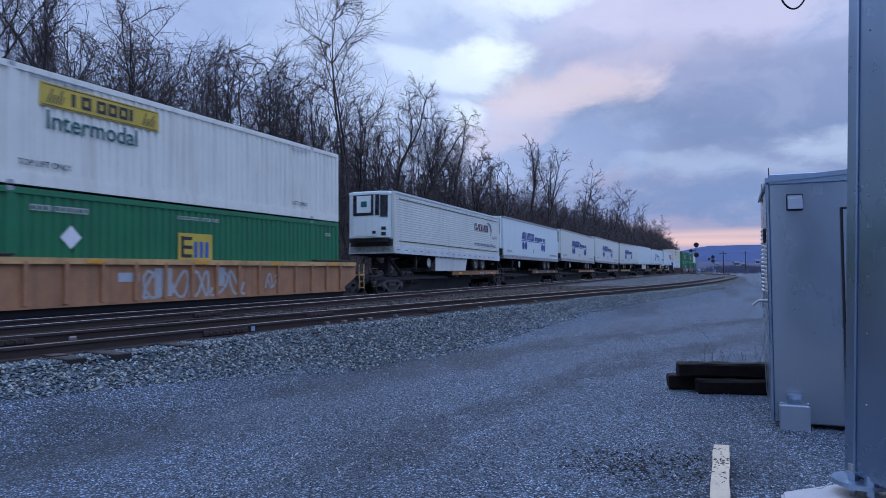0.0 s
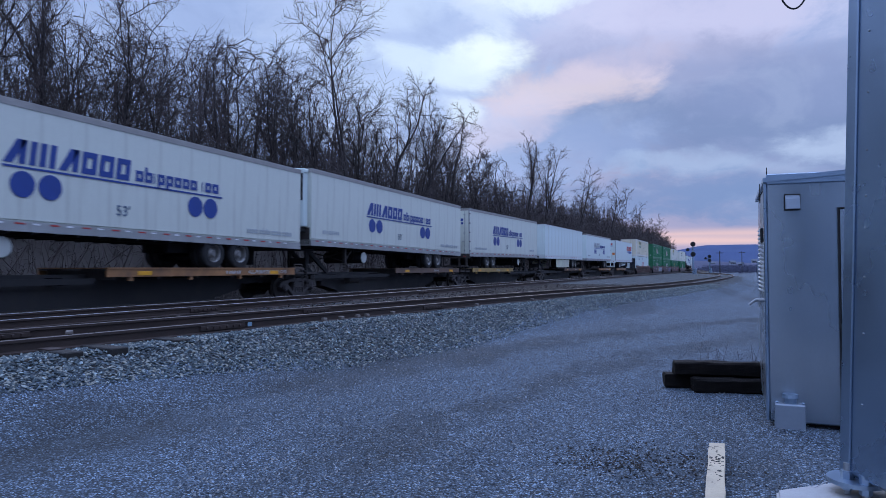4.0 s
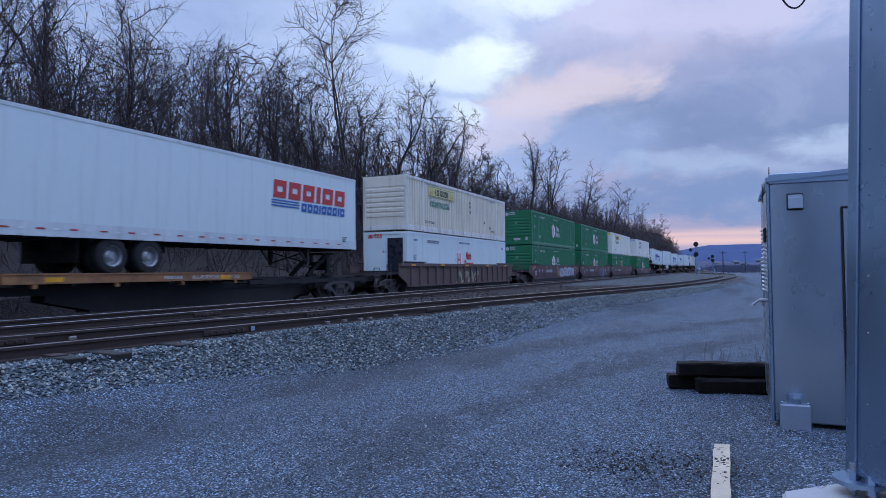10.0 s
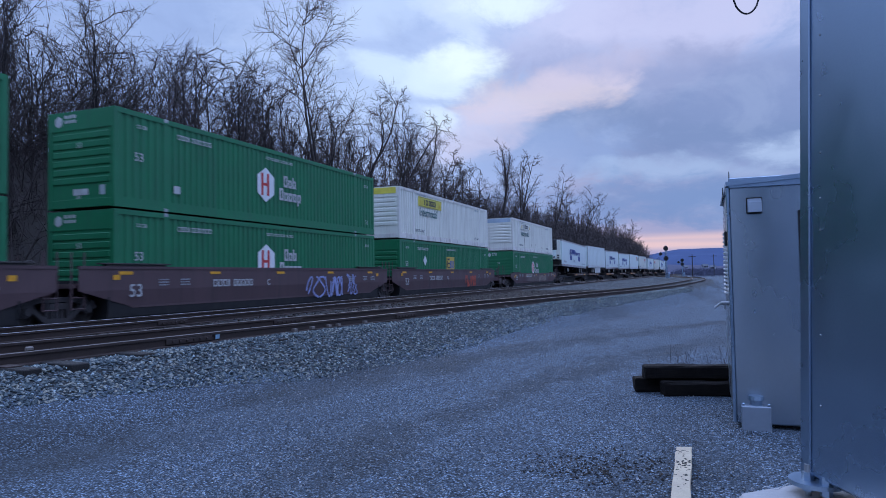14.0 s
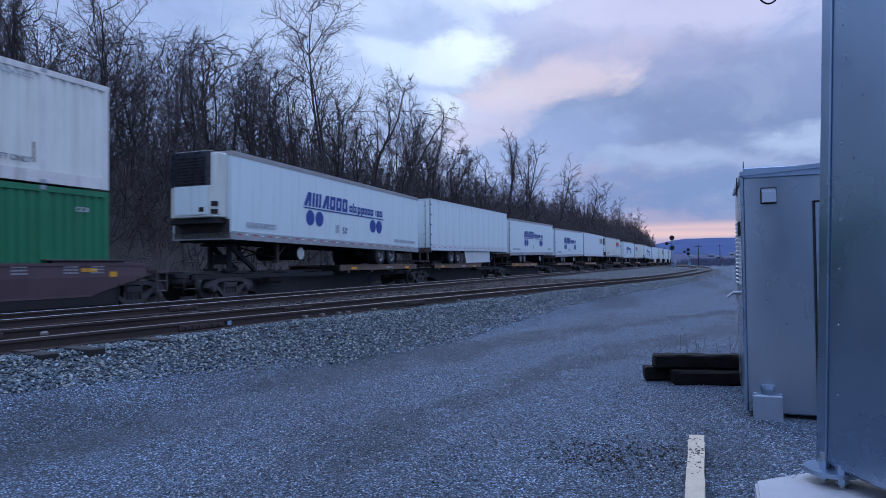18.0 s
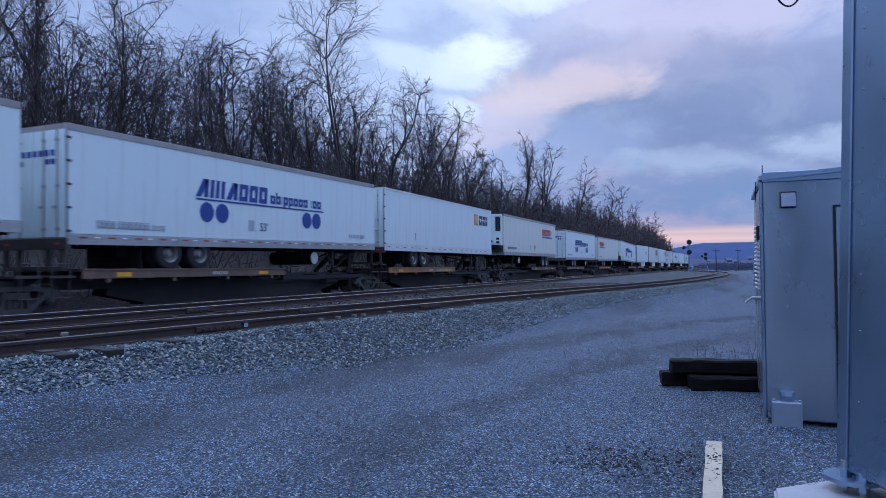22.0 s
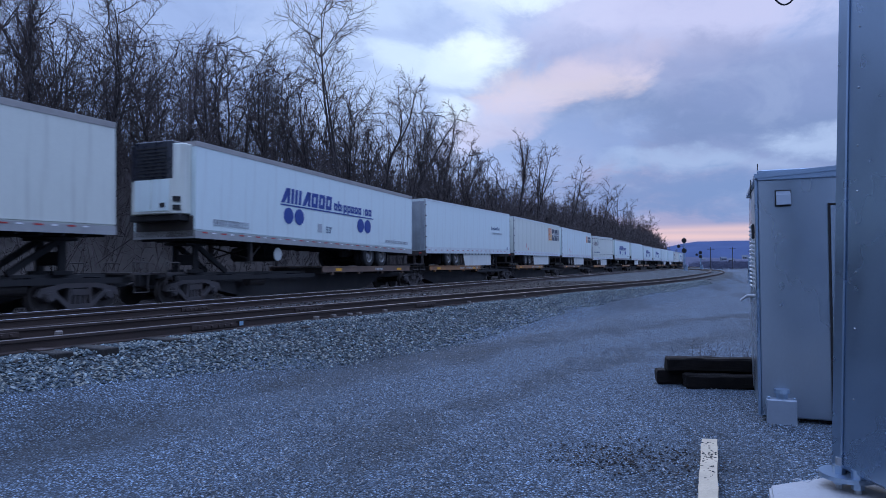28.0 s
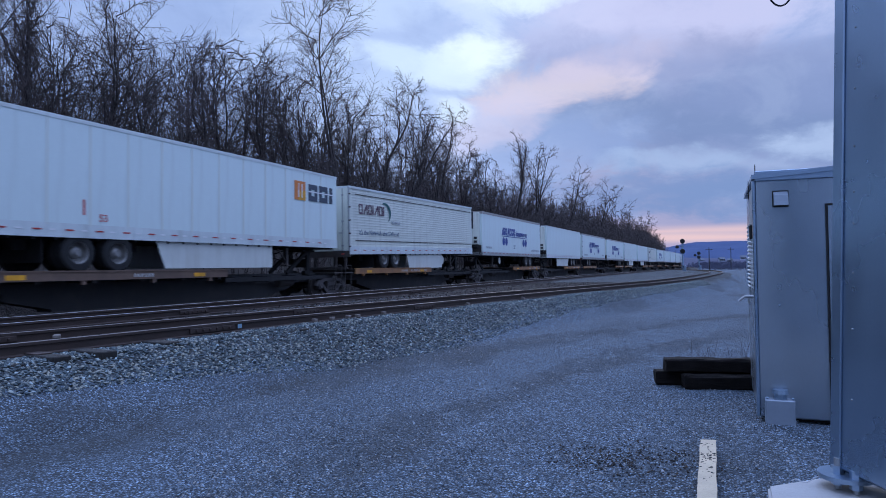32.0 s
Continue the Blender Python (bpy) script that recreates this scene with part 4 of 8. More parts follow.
def curb():
    bm = bmesh.new()
    box(bm, -0.062, 0.062, -2.4, 0.0, 0.0, 0.105)
    bmesh.ops.subdivide_edges(bm, edges=[e for e in bm.edges if e.calc_length() > 1.0], cuts=20)
    rnd = random.Random(2)
    for v in bm.verts:
        v.co += Vector((rnd.uniform(-0.004, 0.004), 0, rnd.uniform(-0.005, 0.004)))
    ob = part("parking_curb", bm, CURB, None, "", pose(-0.128, 6.27, -0.01, 0, 0, 0.5))
    tagged(ob, "chipped cream-painted parking curb with dark pits", "curb")
    pits = [shape(("pit", k), lambda: cbox((0, 0, 0.1025), (0.010 + 0.006 * k, 0.007 + 0.003 * k, 0.006), 0.002)) for k in range(3)]
    for k in range(70):
        y = -0.10 - 1.25 * rnd.random() ** 1.3
        part("pit", pits[k % 3], BLACK, ob, "", Matrix.Translation((rnd.uniform(-0.05, 0.05), y, 0.0)) @ Matrix.Rotation(rnd.uniform(-0.6, 0.6), 4, "Z"))


curb()
ob = part("buried_tie", cbox((0, 0, 0.02), (0.95, 0.2, 0.12), 0.015), OLDTIE, None, "", pose(-5.6, 17.6, 0.0, 0, 2, -24))
tagged(ob, "short dark timber half sunk in the gravel", "timber")


def weeds(name, cx, cy, count, spread, height, seed, label):
    rnd = random.Random(seed)
    bm = bmesh.new()
    for k in range(count):
        x, y = cx + rnd.gauss(0, spread), cy + rnd.gauss(0, spread)
        z = terrain(x, y)
        top = Vector((x + rnd.uniform(-0.15, 0.15), y + rnd.uniform(-0.1, 0.1), z + height * rnd.uniform(0.5, 1)))
        rod(bm, (x, y, z - 0.02), top, 0.004, 0.002, 4, False)
        for j in range(3):
            b = Vector((x, y, z)).lerp(top, rnd.uniform(0.3, 0.9))
            rod(bm, b, b + Vector((rnd.uniform(-0.12, 0.12), rnd.uniform(-0.12, 0.12), rnd.uniform(0.05, 0.14))), 0.0025, 0.001, 3, False)
    tagged(part(name, bm, BRUSH, None), label, "weeds", kind="stuff")


weeds("dry_weeds", 0.15, 11.0, 40, 0.4, 0.5, 4, "thin dry weed stalks in the gravel behind the ties")


# ---------------------------------------------------------------- distance: relay case, signals, houses, ridge
def relay_case(x, y, h, w, label):
    th = thing("relay_case", label, "relay case", m=Matrix.Translation((x, y, terrain(x, y))))
    part("case", cbox((0, 0, h / 2 + 0.15), (w, 0.7, h), 0.03), GALV, th)
    part("lid", cbox((0, 0, h + 0.17), (w + 0.1, 0.8, 0.06), 0.01), GALV, th)
    for s in (-0.3, 0.3):
        part("leg", cbox((s * w, 0, 0.08), (0.1, 0.5, 0.2), 0), BLACK, th)


relay_case(2.25, 55.0, 1.9, 0.75, "small silver trackside relay case on legs")


def signal_mast(x, y, h, heads, arm, label):
    z = terrain(x, y)
    th = thing("signal_mast", label, "railway signal", "trackside signals", Matrix.Translation((x, y, z)))
    bm = bmesh.new()
    rod(bm, (0, 0, 0), (0, 0, h - 0.4), 0.13, 0.11, 12)
    part("mast", bm, GALV, th, "grey tubular mast")
    part("base", cbox((0, 0, 0.15), (0.6, 0.6, 0.5), 0.03), CONCRETE, th)
    part("control_box", cbox((0.35, 0, 1.0), (0.4, 0.4, 1.1), 0.03), GALV, th, "silver control box")
    for dx, hz in heads:
        bm = bmesh.new()
        rod(bm, (dx, -0.16, hz), (dx, -0.10, hz), 0.43 if dx == 0 else 0.28, 0.43 if dx == 0 else 0.28, 24)
        hd = part("signal_head", bm, SIGNAL, th, "round black signal target")
        for k in range(3):
            a = math.radians(90 + 120 * k)
            bm = bmesh.new()
            rod(bm, (dx + 0.22 * math.cos(a), -0.16, hz + 0.22 * math.sin(a)), (dx + 0.22 * math.cos(a), -0.42, hz + 0.22 * math.sin(a)), 0.11, 0.12, 12)
            part("visor", bm, SIGNAL, hd, "black lamp visor")
        if abs(dx) > 0.2:
            part("arm", cbox((dx / 2, 0, hz), (abs(dx), 0.06, 0.06), 0), SIGNAL, th)
    bm = bmesh.new()
    for s in (-0.18, 0.18):
        rod(bm, (s, 0.2, 0.3), (s, 0.2, h - 0.6), 0.02, 0.02, 5)
    for k in range(int(h / 0.35)):
        rod(bm, (-0.18, 0.2, 0.5 + 0.33 * k), (0.18, 0.2, 0.5 + 0.33 * k), 0.015, 0.015, 5)
    part("ladder", bm, GALV, th, "thin access ladder")


signal_mast(-6.0, 128, 6.7, ((0, 5.9), (0, 4.1), (-0.9, 4.9)), True, "tall trackside signal mast with round black heads")
signal_mast(-4.7, 183, 5.2, ((0, 4.6), (0, 3.6), (-0.9, 4.1)), True, "more distant signal mast with round black heads")


def pole(x, y, h):
    bm = bmesh.new()
    rod(bm, (x, y, terrain(x, y) - 0.2), (x, y, h), 0.14, 0.09, 8)
    box(bm, x - 0.9, x + 0.9, y - 0.05, y + 0.05, h - 0.6, h - 0.48)
    tagged(part("utility_pole", bm, BARK), "bare wooden utility pole in the distance", "utility pole", "utility poles")


pole(-2.3, 184, 6.0)
pole(3.5, 230, 7.0)
pole(9.5, 250, 6.4)


def house(x, y, z, w, d, h, wall, turn):
    th = thing("house", "small pale gabled house on the far slope", "house", "houses on the far slope", pose(x, y, z, 0, 0, turn))
    part("wall", cbox((0, 0, h / 2), (w, d, h), 0), wall, th)
    bm = bmesh.new()
    prism_yz(bm, [(-d / 2 - 0.5, h), (d / 2 + 0.5, h), (0, h + d * 0.4)], -w / 2 - 0.4, w / 2 + 0.4)
    part("roof", bm, CHAR, th, "dark gabled roof")
    for k in (-1, 0, 1):
        part("window", cbox((k * w * 0.3, -d / 2 - 0.03, h * 0.55), (1.1, 0.08, 1.4), 0), GLASSY, th)
    part("window", cbox((-w / 2 - 0.03, 0, h * 0.55), (0.08, 1.2, 1.4), 0), GLASSY, th)


HOUSEWALL = surface("far_house_paint", (0.36, 0.39, 0.44), 0.8, bump=0)
for hx, hy, hz, hw, tn in ((2.5, 700, 5.0, 7, 20), (9.5, 690, 3.6, 6, -15), (-16, 720, 4.2, 6, 40), (21, 680, 6.2, 7, 5), (27, 700, 4.8, 6, -25), (40, 690, 6.0, 7, 15)):
    house(hx, hy, hz, hw * 0.7, 4.0, 2.3, HOUSEWALL, tn)


def far_woods():
    """Leafless scrub and woods on the valley floor, a haze of stems."""
    rnd = random.Random(12)
    v, f = [], []
    for _ in range(2600):
        y = 210 + 430 * rnd.random()
        x = rnd.uniform(-0.03, 0.135) * y + rnd.uniform(-6, 6)
        if x < main_x(min(y, 700)) + 9:
            continue
        z, h = terrain(x, y), rnd.uniform(0.8, 3.4) * (0.5 + y / 700)
        r = 0.00016 * y
        p = Vector((x, y, z - 0.2))
        q = p + Vector((rnd.gauss(0, 0.3), rnd.gauss(0, 0.3), h))
        limb(v, f, p, q, r * 1.6, r * 0.5, 3)
        for _k in range(7):
            b = p.lerp(q, rnd.uniform(0.25, 0.97))
            limb(v, f, b, b + Vector((rnd.gauss(0, 0.9), rnd.gauss(0, 0.9), rnd.uniform(0.2, 1.2))), r, 0, 3)
    me = bpy.data.meshes.new("far_woods")
    me.from_pydata(v, [], f)
    # bluish instead of twig brown: aerial haze mixed into the stem colour
    me.materials.append(surface("hazed_far_woods", (0.10, 0.105, 0.15), 1.0, var=0.3, scale=0.05, fine=0.6, bump=0, spec=0.0))
    me.update()
    tagged(new("far_woods", me), "dim leafless scrub and woods along the valley floor, tinted with distance haze", "woods", kind="stuff")


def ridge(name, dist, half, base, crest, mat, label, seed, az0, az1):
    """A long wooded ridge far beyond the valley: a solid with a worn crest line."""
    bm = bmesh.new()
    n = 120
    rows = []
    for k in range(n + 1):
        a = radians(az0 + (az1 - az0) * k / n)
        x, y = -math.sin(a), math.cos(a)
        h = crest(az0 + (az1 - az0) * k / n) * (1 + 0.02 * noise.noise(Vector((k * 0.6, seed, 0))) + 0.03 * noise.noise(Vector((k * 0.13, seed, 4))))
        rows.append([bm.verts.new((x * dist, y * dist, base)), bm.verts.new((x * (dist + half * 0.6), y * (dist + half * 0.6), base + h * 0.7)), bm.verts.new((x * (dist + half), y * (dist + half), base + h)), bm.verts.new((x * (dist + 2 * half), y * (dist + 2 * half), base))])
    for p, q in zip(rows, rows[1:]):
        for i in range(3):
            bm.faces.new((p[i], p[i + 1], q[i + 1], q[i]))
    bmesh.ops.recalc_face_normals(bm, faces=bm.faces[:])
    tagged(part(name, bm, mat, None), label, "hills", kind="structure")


# both slopes carry their haze in the bluish material colour
ridge("backdrop_ridge", 1900, 250, -4, lambda a: 74 if a < 0 else 74 - 7.5 * max(0, a - 2.0) if a < 9 else 20, HAZED_HILL, "long wooded ridge on the horizon, tinted blue with distance haze", 2, 40, -75)
ridge("backdrop_foothill", 640, 120, -3, lambda a: 11 + 2 * math.sin(a * 0.4), HAZED_FIELD, "low dim wooded slope in the valley, tinted with distance haze", 7, 8, -75)


# ---------------------------------------------------------------- winter trees and brush
def limb(v, f, a, b, r0, r1, n):
    d = b - a
    if d.length < 1e-5:
        return
    d = d.normalized()
    u = d.orthogonal().normalized()
    w = d.cross(u)
    k0 = len(v)
    if n == 3 and r1 == 0:
        for i in range(3):
            t = 2 * math.pi * i / 3
            v.append(tuple(a + (u * math.cos(t) + w * math.sin(t)) * r0))
        v.append(tuple(b))
        f.extend(((k0, k0 + 1, k0 + 3), (k0 + 1, k0 + 2, k0 + 3), (k0 + 2, k0, k0 + 3)))
        return
    for p, r in ((a, r0), (b, r1)):
        for i in range(n):
            t = 2 * math.pi * i / n
            v.append(tuple(p + (u * math.cos(t) + w * math.sin(t)) * r))
    for i in range(n):
        f.append((k0 + i, k0 + (i + 1) % n, k0 + n + (i + 1) % n, k0 + n + i))


def grow_tree(seed, height, start, leaders, crook, reach, vines, lean=0.0, many=1.0, thick=1.0, bare=0.12):
    """Two meshes: a crooked trunk with limbs that fork and rise, and the crown of fine twigs with hanging vines.
    start: share of the height below the first limbs; leaders: stems into which the trunk divides; many: how thick the twigs grow."""
    rnd = random.Random(seed)
    tv, tf, cv, cf = [], [], [], []
    sides, segs = (7, 5, 4, 3), (8, 7, 5, 3) if many > 0.8 else (7, 6, 4, 2)

    def jitter(d, amount):
        return (d + Vector((rnd.gauss(0, amount), rnd.gauss(0, amount), rnd.gauss(0, amount)))).normalized()

    def off(d, lo, hi):
        a = radians(rnd.uniform(lo, hi))
        u = d.orthogonal().normalized()
        u.rotate(Matrix.Rotation(rnd.uniform(0, 6.28), 3, d))
        return (d * math.cos(a) + u * math.sin(a)).normalized()

    def hang(p, q, count):
        for _ in range(count):
            a = rnd.uniform(0, 6.28)
            b = p.lerp(q, rnd.random()) + Vector((math.cos(a), math.sin(a), 0)) * abs(rnd.gauss(0, 0.32))
            e = b + Vector((rnd.gauss(0, 0.18), rnd.gauss(0, 0.18), rnd.uniform(-1.0, 0.15)))
            limb(cv, cf, b, e, 0.013 * thick, 0, 3)

    def grow(p, d, ln, r, level, first, taper=0.8):
        n = segs[level]
        v, f = (tv, tf) if level < 2 else (cv, cf)
        for k in range(n):
            d = jitter(d, crook * (0.55, 0.95, 1.1, 1.25)[level])
            d.z += (0.06, 0.04, 0.06, 0.03)[level]
            d.normalize()
            q = p + d * ln / n
            u = (k + 1) / n
            ra, rb = r * (1 - taper * k / n), r * (1 - taper * u)
            limb(v, f, p, q, ra, 0 if level == 3 and k + 1 == n else rb, sides[level])
            if level == 0 and vines:
                hang(p, q, int(vines * (1.2 if u < 0.8 else 0.7)))
            if level < 3 and u >= first:
                want = ((1.3, 1.45, 1.6)[level]) * many
                for _ in range(int(want) + (rnd.random() < want % 1)):
                    ln2 = ln * (reach * rnd.uniform(0.6, 1.15) * (1.15 - 0.6 * u), rnd.uniform(0.38, 0.62), rnd.uniform(0.4, 0.7))[level]
                    grow(q, off(d, 32, 68), ln2, max((0.028, 0.0155, 0.0078)[level] * thick, rb * (0.52, 0.42, 0.42)[level]), level + 1, (0.28, 0.2, 0)[level])
            p = q
        return p, d

    base = Vector((0, 0, -0.5))
    d = Vector((lean, rnd.uniform(-0.06, 0.06), 1)).normalized()
    r = 0.0135 * height
    p, d = grow(base, d, height * start + 0.5, r, 0, 0.75, 0.3)
    for k in range(leaders):
        way = off(d, 6, 24) if leaders > 1 else d
        grow(p, way, height * (1 - start) * (1.0 if k == 0 else rnd.uniform(0.72, 0.98)), r * (0.7 if leaders == 1 else 0.58), 0, bare, 0.85)
    tip = max(tv, key=lambda v: v[2])
    top, sx, sy = tip[2], tip[0] - lean * height, tip[1]
    out = []
    for v, f in ((tv, tf), (cv, cf)):
        me = bpy.data.meshes.new("tree")
        me.from_pydata([(x - sx * max(0, z / top) ** 1.3, y - sy * max(0, z / top) ** 1.3, z * height / top) for x, y, z in v], [], f)
        me.update()
        out.append(me)
    return out


def plant(meshes, x, y, scale, turn, label):
    th = thing("tree", label, "tree", "bare trees on the bank", pose(x, y, terrain(x, y), 0, 0, turn) @ Matrix.Scale(scale, 4))
    part("trunk", meshes[0], BARK, th, "dark trunk and limbs")
    part("crown", meshes[1], TWIG, th, "fine bare winter twigs")


# the trees that stand out against the sky: place along the line, distance from it, height of the top, start, leaders, crook, reach, vines, lean
STANDING = (
    (15.4, 9.0, 14.5, 0.30, 2, 0.17, 0.50, 14, 0.0), (17.6, 7.6, 13.0, 0.55, 1, 0.12, 0.30, 90, 0.02), (20.0, 10.5, 14.8, 0.30, 2, 0.18, 0.50, 20, 0.0), (21.6, 9.0, 14.4, 0.32, 2, 0.17, 0.52, 6, 0.14),
    (23.6, 10.0, 14.0, 0.25, 3, 0.20, 0.50, 10, 0.05), (25.4, 10.0, 14.7, 0.25, 2, 0.20, 0.62, 8, 0.16), (31.3, 13.0, 15.0, 0.35, 1, 0.15, 0.46, 4, 0.0), (29.7, 9.0, 14.7, 0.42, 2, 0.15, 0.40, 46, -0.08),
    (37.2, 13.0, 16.2, 0.35, 2, 0.15, 0.46, 0, 0.0), (34.6, 10.0, 15.7, 0.30, 3, 0.17, 0.46, 18, 0.08), (39.5, 12.0, 16.6, 0.35, 2, 0.16, 0.42, 0, 0.0), (38.4, 9.0, 14.2, 0.38, 2, 0.18, 0.42, 36, 0.0),
    (49.0, 11.0, 16.4, 0.30, 2, 0.17, 0.46, 6, 0.0), (50.6, 10.0, 17.6, 0.45, 2, 0.17, 0.40, 5, 0.20), (60.0, 11.0, 18.5, 0.32, 3, 0.14, 0.36, 0, 0.05), (62.3, 10.0, 16.0, 0.35, 2, 0.16, 0.36, 8, 0.0),
    (63.8, 9.5, 18.3, 0.42, 1, 0.12, 0.32, 22, 0.03), (66.8, 8.0, 14.8, 0.45, 2, 0.26, 0.40, 26, 0.05), (76.5, 9.0, 15.0, 0.35, 2, 0.2, 0.42, 10, 0.0), (84.0, 8.5, 19.2, 0.60, 2, 0.15, 0.30, 40, 0.03),
    (100.5, 10.0, 18.8, 0.35, 3, 0.14, 0.36, 0, 0.06), (111.0, 10.0, 21.4, 0.35, 3, 0.15, 0.36, 0, 0.05), (126.5, 10.0, 21.6, 0.32, 3, 0.16, 0.40, 0, 0.10), (142.7, 10.0, 18.8, 0.3, 2, 0.16, 0.40, 6, 0.0),
    (157.0, 10.0, 21.2, 0.3, 3, 0.15, 0.38, 0, 0.08), (179.5, 10.0, 20.0, 0.3, 3, 0.16, 0.40, 0, 0.05), (210.0, 10.0, 21.2, 0.3, 3, 0.16, 0.40, 0, 0.05), (245.0, 10.0, 20.0, 0.3, 3, 0.16, 0.40, 0, 0.05), (285.0, 11.0, 18.0, 0.3, 3, 0.16, 0.4, 0, 0.0))
for _k, (ty, off_line, top, st, ld, ck, rc, vn, ln) in enumerate(STANDING):
    tx = main_x(ty) - off_line
    far = ty > 70
    lab = "bare leafless tree hung with dead vines" if vn > 15 else "crooked leafless tree that leans over" if ln > 0.1 else "bare leafless deciduous tree on the bank"
    plant(grow_tree(100 + _k, top - terrain(tx, ty), st, ld, ck, rc, vn, ln, 0.76 if far else 0.86, 1.0 + max(0, ty - 25) * 0.010), tx, ty, 1.0, 0, lab)
TALL = grow_tree(46, 22.3 - terrain(-26.1, 43.0), 0.16, 2, 0.09, 0.36, 0, 0.01, 1.1, 1.6, 0.34)
plant(TALL, -26.1, 43.0, 1.0, 0, "tall forked leafless tree standing above its neighbours")
# lower trees that fill the wood behind and between them
FILL = [grow_tree(300 + k, 9.0, 0.25, 2 + k % 2, 0.2, 0.5, (0, 16, 6)[k % 3], 0.0, 0.60, 1.5) for k in range(5)]
FAR_FILL = [grow_tree(320 + k, 9.0, 0.2, 3, 0.2, 0.5, 4, 0.0, 0.56, 2.0) for k in range(3)]
for ty, off_line, sc in ((32.5, 11.5, 0.95), (33.6, 15.0, 1.1), (36.0, 9.0, 0.85), (37.0, 16.5, 1.15), (40.5, 10.5, 0.9), (41.5, 14.5, 1.15), (45.0, 9.5, 0.95), (46.5, 13.0, 1.1), (47.8, 9.2, 0.9), (51.5, 13.5, 1.1), (54.0, 9.0, 1.0), (56.5, 12.0, 1.15)):
    plant(FILL[int(ty * 2) % 5], main_x(ty) - off_line, ty, sc, ty * 77 % 360, "bare leafless tree among the brush on the bank")
rt = random.Random(77)
yy = 6.0
while yy < 300:
    for row in range(3):
        y = yy + rt.uniform(-1.6, 1.6) + row * 0.9
        d = (7.4, 12.5, 17.0)[row] + rt.uniform(-1.2, 1.2)
        sc = rt.uniform(0.55, 0.78) if row == 0 else rt.uniform(0.62, 0.92)
        if 27 < y < 29.5 or (row == 2 and y > 110):
            continue
        if 31 < y < 78:
            sc *= 1.22
        plant(FILL[rt.randrange(5)] if y < 70 else FAR_FILL[rt.randrange(3)], main_x(y) - d, y, sc * (1 + min(y, 160) * 0.0022), rt.uniform(0, 360), "bare leafless tree among the brush on the bank")
    yy += 4.4 + yy * 0.040


def brush(name, count, seed, label, d0, d1, tall, side):
    rnd = random.Random(seed)
    v, f = [], []
    for _ in range(count):
        y = 1 + 320 * rnd.random() ** 1.7
        d = d0 + (d1 - d0) * rnd.random()
        x = main_x(y) - d
        z = terrain(x, y)
        h = tall * rnd.uniform(0.3, 1.0) * (1 + min(y, 200) * (0.003 if tall > 3 else 0.0))
        p = Vector((x, y, z - 0.1))
        dr = Vector((rnd.gauss(0, 0.3), rnd.gauss(0, 0.42), 1)).normalized()
        r = (0.009 + 0.00026 * y) * (1.2 if tall > 3 else 1)
        q = p + dr * h
        limb(v, f, p, q, r * 1.5, r * 0.6, 3)
        for _k in range(side):
            b = p.lerp(q, rnd.uniform(0.2, 0.97))
            e = b + Vector((rnd.gauss(0, 0.5), rnd.gauss(0, 0.5), rnd.uniform(0.05, 0.7))) * min(1.6, h * 0.4)
            limb(v, f, b, e, r * 0.9, 0, 3)
    me = bpy.data.meshes.new(name)
    me.from_pydata(v, [], f)
    me.materials.append(BRUSH)
    me.update()
    tagged(new(name, me), label, "brush", kind="stuff")


brush("bank_brush", 12500, 9, "tangled leafless brush covering the bank", 4.6, 14, 1.6, 4)
brush("sapling_thicket", 7600, 10, "thicket of leafless saplings among the trees", 6.0, 19, 6.2, 10)

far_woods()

# ---------------------------------------------------------------- the train
ZR = 0.45            # top of the main line's rail
TL, TW = 16.154, 2.59
SIDE = TW / 2


def gone(t):
    """How far the train has rolled by t seconds."""
    q = t / 16
    return 233.815 * q + 2.929 * q ** 2 - 1.355 * q ** 3 + 0.409 * q ** 4


MOVING = []
# how far the top of a trailer sits off its nominal height at the leading and at the trailing end
TRIM = dict(T1=(-0.05, -0.27), T2=(-0.06, -0.17), T3=(-0.04, -0.22), T4=(-0.05, -0.2), T5=(-0.2, -0.06), T6=(-0.08, 0.0), T7=(-0.07, 0.03), T8=(-0.04, 0.01), T9=(-0.02, -0.27), T10=(-0.13, -0.01),
            T11=(-0.3, -0.08), T12=(-0.32, -0.1), T13=(-0.1, -0.06), T14=(-0.04, 0.02), T15=(-0.2, -0.1), T16=(-0.2, -0.06), T17=(-0.03, -0.3), T18=(-0.24, -0.04), T19=(-0.1, -0.05), T20=(-0.1, -0.07), T21=(-0.32, -0.04))


def trim(name):
    a, b = TRIM.get(name, (-0.12, -0.08))
    return (a + b) / 2 + 0.04, (b - a) / TL


def rolling(ob, s):
    MOVING.append((ob, s))
    return ob


# flat lettering frame on the side towards the yard: right = +y, up = +z
FACE = Matrix(((0, 0, 1, 0), (1, 0, 0, 0), (0, 1, 0, 0), (0, 0, 0, 1)))
FRONT = Matrix(((1, 0, 0, 0), (0, 0, -1, 0), (0, 1, 0, 0), (0, 0, 0, 1)))


def slab_row(key, count, v0, v1, z0, z1, slant=0.0, fill=0.62, x=SIDE + 0.012, low=None):
    """A row of upright bars in place of a word."""
    def make():
        bm = bmesh.new()
        step = (v1 - v0) / count
        for i in range(count):
            a = v0 + i * step
            top = z1 if low is None or i % 3 == 0 else z0 + (z1 - z0) * low
            box(bm, x, x + 0.006, a, a + step * fill, z0, top)
            if slant:
                for v in bm.verts[-8:]:
                    v.co.y += (v.co.z - z0) * slant
        return bm
    return shape(("slabs", count, v0, v1, z0, z1, slant, fill, x, low), make)


